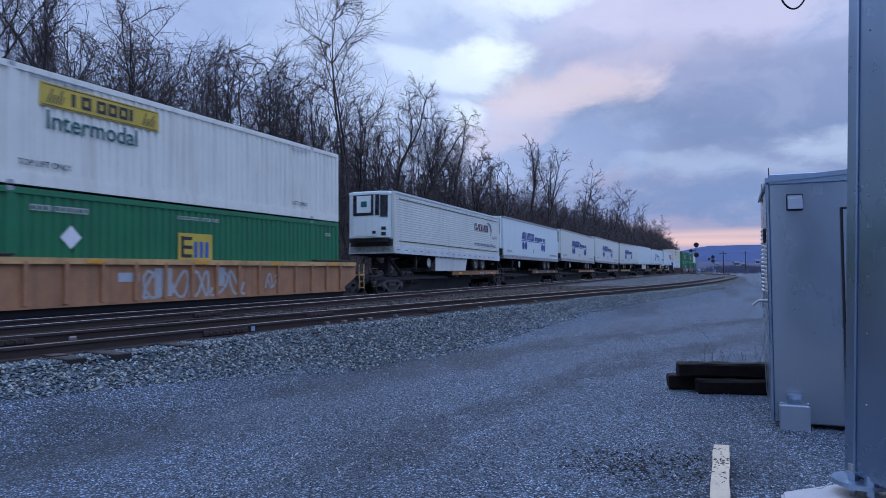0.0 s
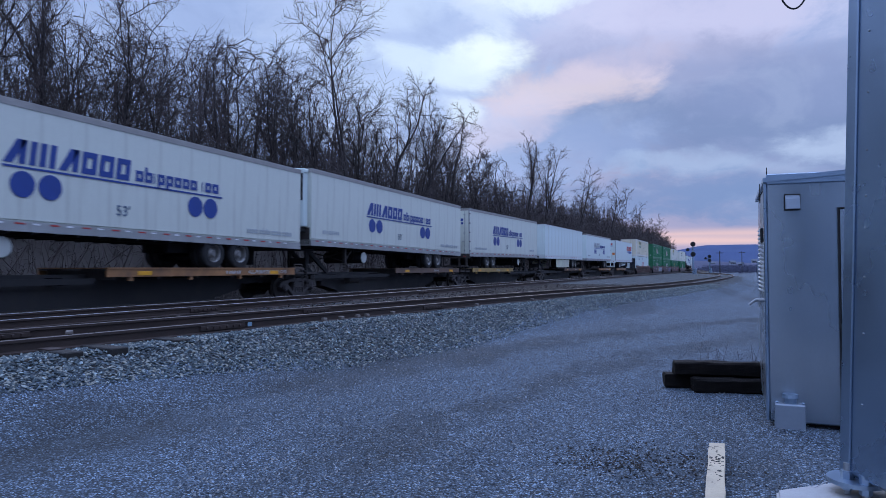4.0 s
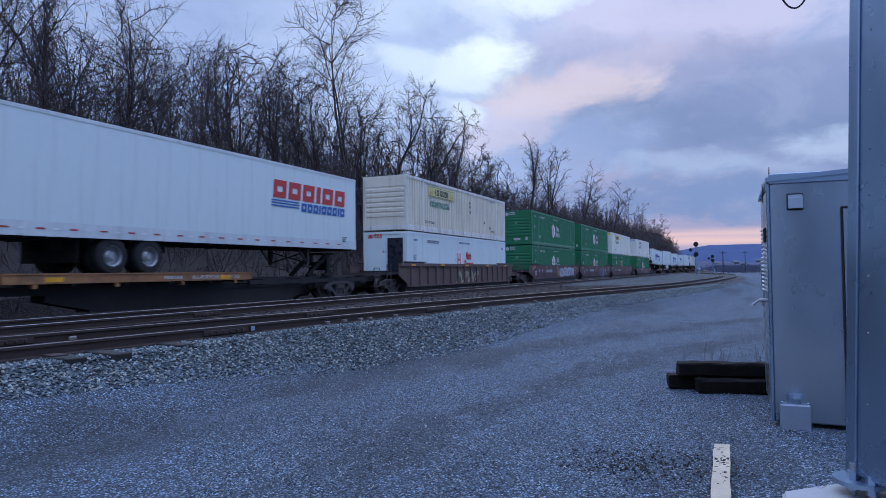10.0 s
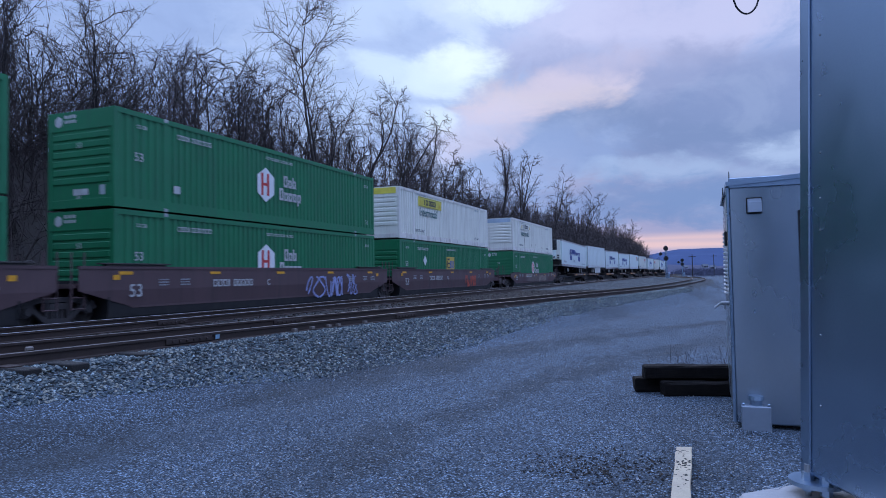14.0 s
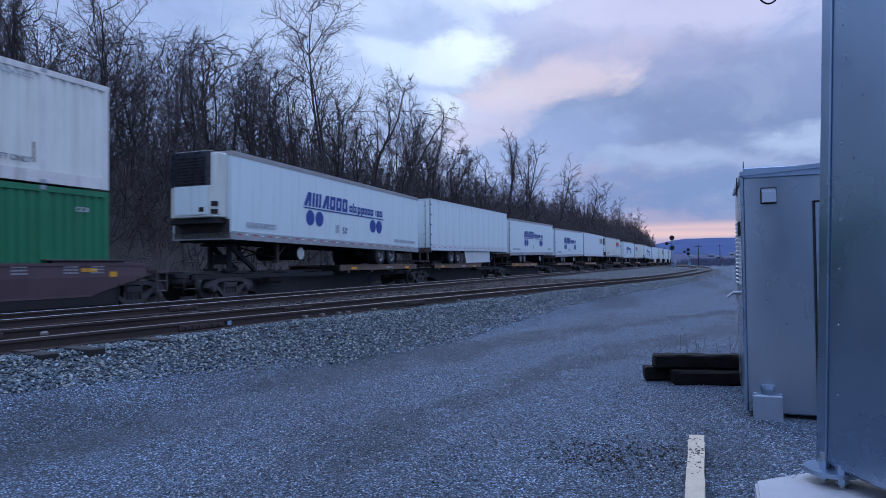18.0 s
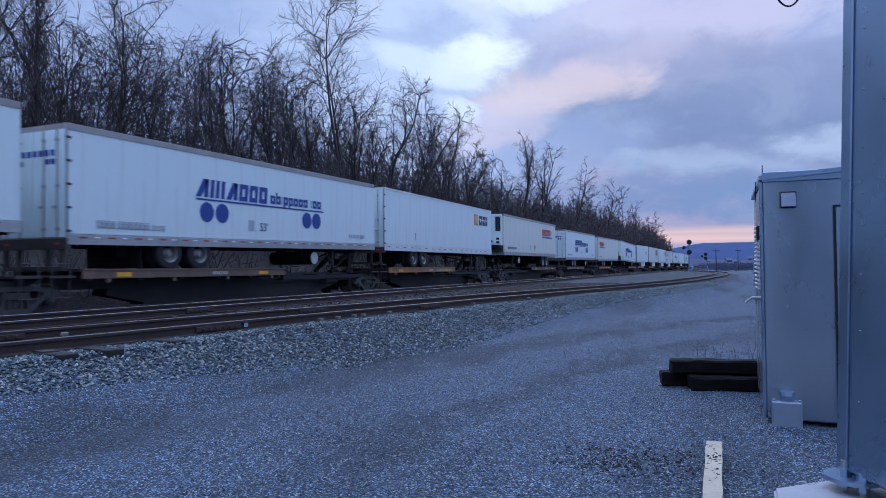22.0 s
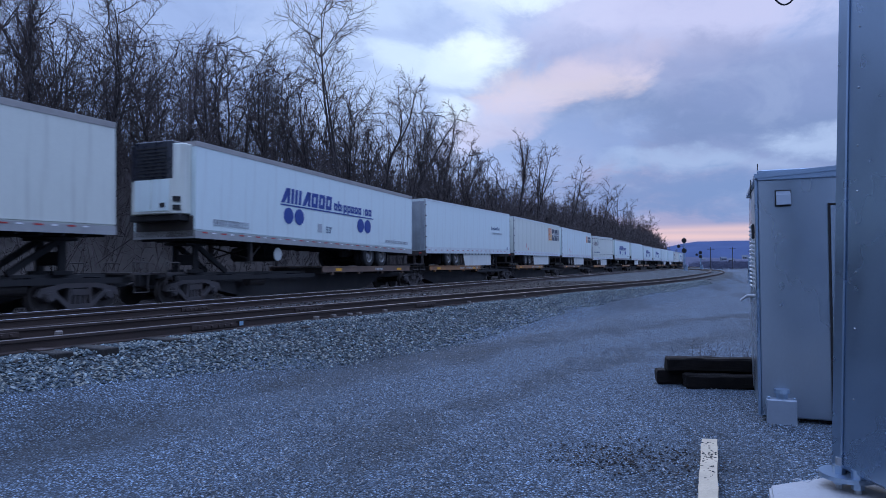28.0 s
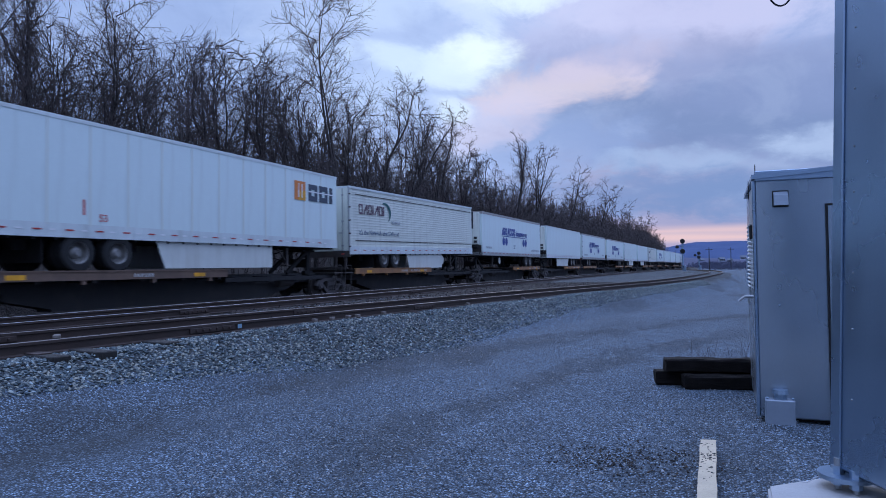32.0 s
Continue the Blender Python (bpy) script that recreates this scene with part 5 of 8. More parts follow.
def block_row(pattern, v0, v1, z0, z1, slant=0.0, x=SIDE + 0.012, stroke=0.16):
    """A word as plain blocks: o a hollow block of small height, b and p the same with a tall or a hanging bar, i a bar, O a hollow tall block, I a tall bar, W a wedge, . a dot."""
    def make():
        bm = bmesh.new()
        width = {"o": 1.0, "b": 1.0, "p": 1.0, "i": 0.42, "O": 1.05, "I": 0.5, "W": 1.25, ".": 0.35, " ": 0.5}
        unit = (v1 - v0) / sum(width[c] for c in pattern)
        low = z0 + (z1 - z0) * 0.70
        a = v0
        for c in pattern:
            w = width[c] * unit
            l, r = a + 0.10 * unit, a + w - 0.08 * unit
            t = min(stroke * (z1 - z0) * 1.3, (r - l) * 0.34)
            k0 = len(bm.verts)
            if c in "obp" or c == "O":
                tp = z1 if c == "O" else low
                box(bm, x, x + 0.006, l, l + t, z0 - ((z1 - z0) * 0.3 if c == "p" else 0), z1 if c == "b" else tp)
                box(bm, x, x + 0.006, r - t, r, z0, tp)
                box(bm, x, x + 0.006, l + t, r - t, tp - t, tp)
                box(bm, x, x + 0.006, l + t, r - t, z0, z0 + t)
            elif c in "iI":
                box(bm, x, x + 0.006, l, l + t * 1.05 if c == "i" else r, z0, low if c == "i" else z1)
            elif c == "W":
                prism_yz(bm, [(l, z0), (l + t * 1.4, z0), (r, z1), (r - t * 1.6, z1)], x, x + 0.006)
                box(bm, x, x + 0.006, r - t, r, z0, z1)
            elif c == ".":
                box(bm, x, x + 0.006, l, l + t, z0, z0 + t)
            bm.verts.ensure_lookup_table()
            for v in bm.verts[k0:]:
                v.co.y += (v.co.z - z0) * slant
            a += w
        return bm
    return shape(("blocks", pattern, v0, v1, z0, z1, slant, x, stroke), make)


def word(text, size, mat, parent, v, z, x=SIDE + 0.016, frame_m=FACE, name="lettering", wide=1.0):
    cu = bpy.data.curves.new(name, "FONT")
    cu.body, cu.size, cu.extrude, cu.offset = text, size, 0.002, 0.008 * size
    cu.materials.append(mat)
    ob = new(name, cu)
    ob.parent = parent
    if frame_m is FACE:
        ob.matrix_basis = Matrix.Translation((x, v, z)) @ FACE @ Matrix.Diagonal((wide, 1, 1, 1))
    else:
        ob.matrix_basis = Matrix.Translation((v, x, z)) @ FRONT @ Matrix.Diagonal((wide, 1, 1, 1))
    return ob


def disc_mesh(r, n=28):
    def make():
        bm = bmesh.new()
        rod(bm, (0, 0, 0), (0.006, 0, 0), r, r, n)
        return bm
    return shape(("disc", r, n), make)


def plate(parent, name, mat, v0, v1, z0, z1, x=SIDE + 0.01, thick=0.006, label=""):
    def make():
        bm = bmesh.new()
        box(bm, x, x + thick, v0, v1, z0, z1)
        return bm
    return part(name, shape(("plate", v0, v1, z0, z1, x, thick), make), mat, parent, label)


def front_plate(parent, name, mat, x0, x1, z0, z1, y, thick=0.008):
    def make():
        bm = bmesh.new()
        box(bm, x0, x1, y - thick, y, z0, z1)
        return bm
    return part(name, shape(("fplate", x0, x1, z0, z1, y, thick), make), mat, parent)


def hexagon_mesh(r, x, y, z, cut=None):
    def make():
        bm = bmesh.new()
        pts = [(y + r * 0.92 * math.sin(k * math.pi / 3), z + r * math.cos(k * math.pi / 3)) for k in range(6)]
        a = [bm.verts.new((x, p, q)) for p, q in pts]
        b = [bm.verts.new((x + 0.006, p, q)) for p, q in pts]
        bm.faces.new(b)
        for k in range(6):
            bm.faces.new((a[k], a[(k + 1) % 6], b[(k + 1) % 6], b[k]))
        bmesh.ops.recalc_face_normals(bm, faces=bm.faces[:])
        return bm
    return shape(("hex", r, x, y, z), make)


def arc_mesh(v, z, r, x=SIDE + 0.012):
    """A swoosh: a crescent that swells and thins."""
    def make():
        bm = bmesh.new()
        n = 22
        rows = []
        for k in range(n + 1):
            a = radians(100 - 150 * k / n)
            w = 0.16 * r * math.sin(math.pi * (0.1 + 0.85 * k / n))
            rows.append([bm.verts.new((x, v + (r + s * w) * math.cos(a) * 1.1, z + (r + s * w) * math.sin(a) * 0.8)) for s in (-1, 1)])
        for p, q in zip(rows, rows[1:]):
            bm.faces.new((p[0], p[1], q[1], q[0]))
        return bm
    return shape(("arc", v, z, r, x), make)


CASTING = surface("cast_truck_steel", (0.064, 0.056, 0.056), 0.6, 0.2, var=0.3, scale=3, fine=24, bump=0.12, dirt=(0.09, 0.06, 0.045), amount=0.5)


# ---- wheels and trucks
def rail_wheel_mesh():
    def make():
        bm = bmesh.new()
        lathe_x(bm, [(-0.07, 0.0), (-0.07, 0.47), (-0.03, 0.47), (-0.03, 0.435), (0.06, 0.425), (0.06, 0.36), (0.02, 0.33), (0.015, 0.15), (0.05, 0.12), (0.05, 0.0)], 26)
        return bm
    return shape("rail_wheel", make)


def side_frame_mesh():
    """Cast side frame: a bow-shaped casting with two window openings, a spring nest and bearing boxes."""
    def make():
        bm = bmesh.new()
        for y0, z0, y1, z1, w in ((-0.52, 0.71, 0.52, 0.71, 0.12), (-1.12, 0.58, -0.50, 0.71, 0.13), (1.12, 0.58, 0.50, 0.71, 0.13), (-0.80, 0.56, -0.36, 0.19, 0.12), (0.80, 0.56, 0.36, 0.19, 0.12),
                                  (-0.40, 0.17, 0.40, 0.17, 0.12), (-0.33, 0.20, -0.27, 0.70, 0.09), (0.33, 0.20, 0.27, 0.70, 0.09), (-1.16, 0.44, -1.08, 0.60, 0.12), (1.16, 0.44, 1.08, 0.60, 0.12)):
            beam(bm, (0, y0, z0), (0, y1, z1), 0.16, w)
        box(bm, -0.05, 0.10, -0.27, 0.27, 0.46, 0.62)
        for y in (-0.17, -0.02, 0.13):
            rod(bm, (0.02, y + 0.02, 0.22), (0.02, y + 0.02, 0.48), 0.065, 0.065, 8)
        for y in (-0.885, 0.885):
            rod(bm, (-0.10, y, 0.44), (0.11, y, 0.44), 0.17, 0.15, 14)
            rod(bm, (0.11, y, 0.44), (0.15, y, 0.44), 0.11, 0.10, 14)
            box(bm, -0.09, 0.09, y - 0.2, y + 0.2, 0.52, 0.66)
        return bm
    return shape("side_frame", make)


def add_truck(parent, y):
    for wy in (-0.885, 0.885):
        for sx in (1, -1):
            part("rail_wheel", rail_wheel_mesh(), STEEL, parent, "dark steel railway wheel", Matrix.Translation((0.76 * sx, y + wy, 0.43)) @ (pose(0, 0, 0) if sx > 0 else pose(0, 0, 0, 0, 0, 180)))
    for sx in (1, -1):
        part("side_frame", side_frame_mesh(), CASTING, parent, "cast steel truck side frame", Matrix.Translation((0.96 * sx, y, 0)))

    def bolster():
        bm = bmesh.new()
        box(bm, -1.0, 1.0, -0.16, 0.16, 0.34, 0.64)
        for wy in (-0.885, 0.885):
            rod(bm, (-0.8, wy, 0.43), (0.8, wy, 0.43), 0.08, 0.08, 10)
        return bm
    part("bolster", shape("bolster", bolster), BLACK, parent, "", Matrix.Translation((0, y, 0)))


def coupler(parent, y, way):
    def make():
        bm = bmesh.new()
        box(bm, -0.09, 0.09, 0.0, 0.75, 0.78, 0.98)
        box(bm, -0.16, 0.16, 0.65, 0.95, 0.74, 1.02)
        rod(bm, (-0.35, 0.3, 0.72), (-0.2, 0.9, 0.5), 0.03, 0.03, 6)
        return bm
    part("coupler", shape("coupler", make), STEEL, parent, "", Matrix.Translation((0, y, 0)) @ (pose(0, 0, 0) if way > 0 else pose(0, 0, 0, 0, 0, 180)))


# ---- spine car platforms (one under each trailer)
def spine_platform(s, y0, y1, wheels_far, trucks, ends, edge):
    """A skeletal platform from y0 to y1 round s, with its tyre decks at the trailer's wheel end and a hitch at the other."""
    th = thing("spine_car", "grimy spine car platform with worn orange deck edges", "railway car", "spine car platforms")
    w = 1 if wheels_far else -1

    def sill():
        bm = bmesh.new()
        box(bm, -0.33, 0.33, y0, y1, 0.62, 1.0)
        mid = 0.5 * (y0 + y1)
        for a, b in ((-1, 1),):
            beam(bm, (0, mid - 6.0, 0.66), (0, mid - 4.6, 0.38), 0.58, 0.46)
            beam(bm, (0, mid - 4.7, 0.36), (0, mid + 4.7, 0.36), 0.58, 0.52)
            beam(bm, (0, mid + 4.6, 0.38), (0, mid + 6.0, 0.66), 0.58, 0.46)
        return bm
    part("centre_sill", shape(("sill", y0, y1), sill), surface("sill_dark_grey", (0.034, 0.032, 0.033), 0.65, var=0.3, scale=2, fine=20, bump=0.08, dirt=(0.07, 0.055, 0.045), amount=0.5), th, "dark box-section fishbelly centre sill")
    d0, d1 = (-0.75, TL / 2 - 0.4) if w > 0 else (0.35 - TL / 2, 0.95)

    def deck():
        bm = bmesh.new()
        for sx in (-1, 1):
            a, b = sorted((0.36 * sx, 1.33 * sx))
            box(bm, a, b, d0, d1, 1.11, 1.15)
        for k in range(6):
            y = d0 + 0.3 + (d1 - d0 - 0.6) * k / 5
            box(bm, -1.28, 1.28, y - 0.07, y + 0.07, 0.86, 1.11)
        return bm
    part("tyre_deck", shape(("deck", d0, d1), deck), STEEL, th, "grimy steel deck under the tyres")
    for sx in (1, -1):
        def rim():
            bm = bmesh.new()
            box(bm, 1.33 * sx - 0.03, 1.33 * sx + 0.03, d0, d1, 0.93, 1.165)
            box(bm, 1.33 * sx - 0.05, 1.33 * sx + 0.05, d0 + 0.0, d1, 1.15, 1.19)
            for k in range(4):
                y = d0 + 0.8 + (d1 - d0 - 1.6) * k / 3
                box(bm, 1.33 * sx - 0.08, 1.33 * sx + 0.02, y - 0.06, y + 0.06, 0.82, 0.94)
            return bm
        part("deck_edge", shape(("deckedge", d0, d1, sx), rim), edge, th, "worn orange-painted deck edge beam")
    slab = slab_row("mark", 6, d0 + (d1 - d0) * 0.55, d0 + (d1 - d0) * 0.55 + 0.75, 0.99, 1.09, 0, 0.5, x=1.362)
    part("stencil_lettering", slab, STENCIL, th, "pale stencilled reporting marks")
    if edge is EDGE:
        word("ALL-PURPOSE SPINE CAR", 0.17, STENCIL, th, d0 + (d1 - d0) * 0.55 + 1.1, 0.985, x=1.364, wide=1.15)
    for k in (0.12, 0.82):
        plate(th, "reflector", SAFETY, d0 + (d1 - d0) * k, d0 + (d1 - d0) * k + 0.5, 0.97, 1.09, x=1.362)
    # cross bearers and pipes at the narrow half
    n0, n1 = (y0 + 0.4, d0) if w > 0 else (d1, y1 - 0.4)

    def arms():
        bm = bmesh.new()
        for k in range(4):
            y = n0 + (n1 - n0) * (k + 0.5) / 4
            box(bm, -1.0, 1.0, y - 0.08, y + 0.08, 0.72, 0.92)
        for sx in (-1, 1):
            box(bm, sx * 0.98 - 0.05, sx * 0.98 + 0.05, n0 + 0.3, n1 - 0.1, 0.74, 0.90)
            rod(bm, (sx * 0.55, n0, 0.8), (sx * 0.55, n1, 0.8), 0.03, 0.03, 6)
        return bm
    part("underframe", shape(("arms", n0, n1), arms), BLACK, th, "black cross bearers and air pipes")

    def tank():
        bm = bmesh.new()
        rod(bm, (0.72, 0, 0.66), (0.72, 0.9, 0.66), 0.17, 0.17, 14)
        return bm
    part("air_tank", shape("air_tank", tank), STEEL, th, "", Matrix.Translation((0, 0.5 * (n0 + n1), 0)))
    # hitch stand under the kingpin
    hy = -w * 7.1

    hi = part("hitch", shape(("hitch", hy), lambda: cbox((0, hy, 1.94), (1.0, 0.9, 0.08), 0.012)), BLACK, th, "black trailer hitch plate")
    part("hitch_web", shape(("hweb", hy), lambda: cbox((0, hy, 1.42), (0.9, 0.12, 0.36), 0.008)), BLACK, hi)
    for sx in (-0.42, 0.42):
        part("hitch_leg", shape(("hleg", hy, sx), lambda: cbox((sx, hy, 1.45), (0.10, 0.22, 0.94), 0.01)), BLACK, hi)
        part("hitch_foot", shape(("hfoot", hy, sx), lambda: cbox((sx, hy, 1.04), (0.18, 0.6, 0.12), 0.01)), BLACK, hi)

        def strut():
            bm = bmesh.new()
            beam(bm, (sx, hy + w * 1.5, 1.02), (sx, hy + w * 0.1, 1.88), 0.10, 0.16)
            return bm
        part("hitch_strut", shape(("hstrut", hy, sx, w), strut), BLACK, hi)

    def walkway():
        bm = bmesh.new()
        for e, way in ((e_end, e_way),):
            box(bm, -1.3, 1.3, e + way * 0.05 if way > 0 else e - 0.75, e + 0.75 if way > 0 else e - 0.05, 0.96, 1.02)
            for sx in (-1.27, 1.27):
                rod(bm, (sx, e + way * 0.1, 1.0), (sx, e + way * 0.1, 0.45), 0.018, 0.018, 6)
                rod(bm, (sx, e + way * 0.6, 1.0), (sx, e + way * 0.6, 0.45), 0.018, 0.018, 6)
                rod(bm, (sx, e + way * 0.1, 0.46), (sx, e + way * 0.6, 0.46), 0.018, 0.018, 6)
                rod(bm, (sx, e + way * 0.12, 1.0), (sx, e + way * 0.12, 1.32), 0.018, 0.018, 6)
                rod(bm, (sx, e + way * 0.62, 1.0), (sx, e + way * 0.62, 1.32), 0.018, 0.018, 6)
                rod(bm, (sx, e + way * 0.12, 1.32), (sx, e + way * 0.62, 1.32), 0.018, 0.018, 6)
        return bm
    for e_end, e_way in ((y0, 1), (y1, -1)):
        part("end_platform", shape(("walkway", e_end, e_way), walkway), STEEL, th, "steel end platform with grab irons")
    for y in trucks:
        add_truck(th, y)
    for y, way in ends:
        coupler(th, y, way)
    return rolling(th, s)


# ---- semitrailers
TANK_V = 3.4          # the fuel tank, from the middle towards the nose
ZB, ZT = 2.09, 5.18      # underside and top of a trailer box above the rail


def trailer_core():
    def make():
        bm = bmesh.new()
        h = TL / 2
        box(bm, -SIDE + 0.03, SIDE - 0.03, -h, h, ZB + 0.04, ZT - 0.004)
        return bm
    return shape("trailer_core", make)


def trailer_sides(th, style, paint):
    """Skin of the box: upright sheets with fine seams, or one sheet with pressed level ribs."""
    h = TL / 2
    for sx in (1, -1):
        if style == "ribbed":
            def ribs():
                bm = bmesh.new()
                n = 22
                z0, z1 = ZB + 0.28, ZT - 0.08
                rows = []
                for k in range(n):
                    for u, d in ((0.0, 0.0), (0.55, 0.0), (0.66, 0.005), (0.90, 0.005)):
                        z = z0 + (z1 - z0) * (k + u) / n
                        rows.append([bm.verts.new((sx * (SIDE - 0.018 + d), y, z)) for y in (-h, h)])
                for p, q in zip(rows, rows[1:]):
                    bm.faces.new((p[0], p[1], q[1], q[0]) if sx > 0 else (q[0], q[1], p[1], p[0]))
                return bm
            part("side_panel", shape(("ribskin", sx), ribs), paint, th, "level-ribbed side skin")
            continue
        n = 13
        w = TL / n
        bv = 0.012 if style == "panel" else 0.001
        me = shape(("sheet", sx, style), lambda: cbox((sx * (SIDE - 0.015), 0, (ZB + ZT) / 2 + 0.1), (0.03, w - (0.012 if style == "panel" else 0.0), ZT - ZB - 0.36), bv))
        for k in range(n):
            part("side_panel", me, paint, th, "", Matrix.Translation((0, -h + w * (k + 0.5), 0)))
        if style == "panel" and sx > 0:
            pm = shape("seam_post", lambda: cbox((SIDE + 0.003, 0, (ZB + ZT) / 2 + 0.1), (0.012, 0.045, ZT - ZB - 0.42), 0.003))
            for k in range(1, n):
                part("seam_strip", pm, PEARL, th, "", Matrix.Translation((0, -h + w * k, 0)))


def rail_band(z0, z1, out):
    def make():
        bm = bmesh.new()
        h = TL / 2 + 0.012
        for sx in (-1, 1):
            a, b = sorted((sx * (SIDE - 0.02), sx * (SIDE + out)))
            box(bm, a, b, -h, h, z0, z1)
        for e in (-h, h - 0.02):
            box(bm, -SIDE, SIDE, e, e + 0.02, z0, z1)
        return bm
    return shape(("band", z0, z1, out), make)


def tape_mesh(kind, phase):
    def make():
        bm = bmesh.new()
        n = 17
        for k in range(n):
            y = -TL / 2 + 0.3 + (TL - 0.9) * (k + 0.5 * phase) / n
            box(bm, SIDE + 0.012, SIDE + 0.017, y, y + (0.24 if kind else 0.18), ZB + 0.17, ZB + 0.21)
        return bm
    return shape(("tape", kind, phase), make)


def tyre_mesh():
    def make():
        bm = bmesh.new()
        lathe_x(bm, [(-0.13, 0.29), (-0.14, 0.33), (-0.13, 0.46), (-0.09, 0.505), (0.09, 0.505), (0.13, 0.46), (0.14, 0.33), (0.13, 0.29)], 22)
        return bm
    return shape("tyre", make)


def rim_mesh():
    def make():
        bm = bmesh.new()
        lathe_x(bm, [(0.13, 0.295), (0.10, 0.27), (-0.03, 0.25), (-0.05, 0.17), (0.02, 0.15), (0.06, 0.10), (0.10, 0.085), (0.10, 0.0)], 24)
        for k in range(10):
            a = k * math.pi / 5
            rod(bm, (-0.045, 0.205 * math.cos(a), 0.205 * math.sin(a)), (-0.01, 0.205 * math.cos(a), 0.205 * math.sin(a)), 0.018, 0.018, 6)
        return bm
    return shape("rim", make)


def road_wheel(parent, sx, y, rim=None):
    z = 1.655 - parent["lift"] - y * parent["tilt"]
    turn = pose(0, 0, 0) if sx > 0 else pose(0, 0, 0, 0, 0, 180)
    ty = part("tyre", tyre_mesh(), TYRE, parent, "worn black tyre", Matrix.Translation((sx * 1.13, y, z)) @ turn)
    part("rim", rim_mesh(), rim or RIM, ty, "dull silver wheel rim")
    part("tyre", tyre_mesh(), TYRE, parent, "worn black tyre", Matrix.Translation((sx * 0.80, y, z)) @ turn)


def fleet_script(th, first=NAVY, web_left=False):
    """Dark blue slanted wordmark as bars, an underline, two pairs of round dots and small print as bars."""
    h = TL / 2
    part("wordmark", block_row("WIIIWOOO", 4.4 - h, 8.05 - h, 4.14 - ZR, 4.72 - ZR, 0.10, stroke=0.22), first, th, "slanted wordmark in bars")
    part("wordmark", block_row("obippooo ioo.", 8.2 - h, 11.7 - h, 4.17 - ZR, 4.60 - ZR), NAVY, th, "blue small lettering in bars")
    plate(th, "underline", NAVY, 4.45 - h, 11.75 - h, 4.035 - ZR, 4.085 - ZR, x=SIDE + 0.012)
    for v in (4.95, 5.66, 10.55, 11.22):
        part("dot", disc_mesh(0.315), NAVY, th, "round blue dot", Matrix.Translation((SIDE + 0.012, v - h, 3.66 - ZR)))
    word("53'", 0.40, SLATE, th, 7.6 - h, 3.15 - ZR)
    a = (0.9, 3.2) if web_left else (13.0, 15.6)
    part("small_print", block_row("ooo.obbiooo.ooo", a[0] - h, a[1] - h, 3.0 - ZR, 3.2 - ZR), FADED, th, "grey small print in bars")
    b = (13.8, 15.2) if web_left else (0.8, 2.1)
    part("small_print", slab_row("w", 9, b[0] - h, b[1] - h, 3.05 - ZR, 3.2 - ZR, 0, 0.6), FADED, th, "grey small print in bars")


def lock_rods(parent, y):
    def make():
        bm = bmesh.new()
        rod(bm, (0, y, ZB + 0.2), (0, y, ZT - 0.1), 0.018, 0.018, 6)
        for z in (ZB + 0.4, ZB + 1.5, ZT - 0.4):
            box(bm, -0.05, 0.05, y - 0.02, y + 0.03, z - 0.04, z + 0.04)
        box(bm, -0.16, 0.04, y - 0.03, y, ZB + 0.95, ZB + 1.0)
        return bm
    for x in (-0.95, -0.45, 0.45, 0.95):
        part("lock_rod", shape(("rod", y), make), ALU, parent, "steel door lock rod", Matrix.Translation((x, 0, 0)))


def hinges(parent, y):
    me = shape(("hinge", y), lambda: cbox((0, y + 0.035, 0), (0.05, 0.13, 0.06), 0.008))
    for x in (-SIDE, SIDE):
        for k in range(5):
            part("hinge", me, STEEL, parent, "", Matrix.Translation((x, 0, ZB + 0.35 + (ZT - ZB - 0.7) * k / 4)))


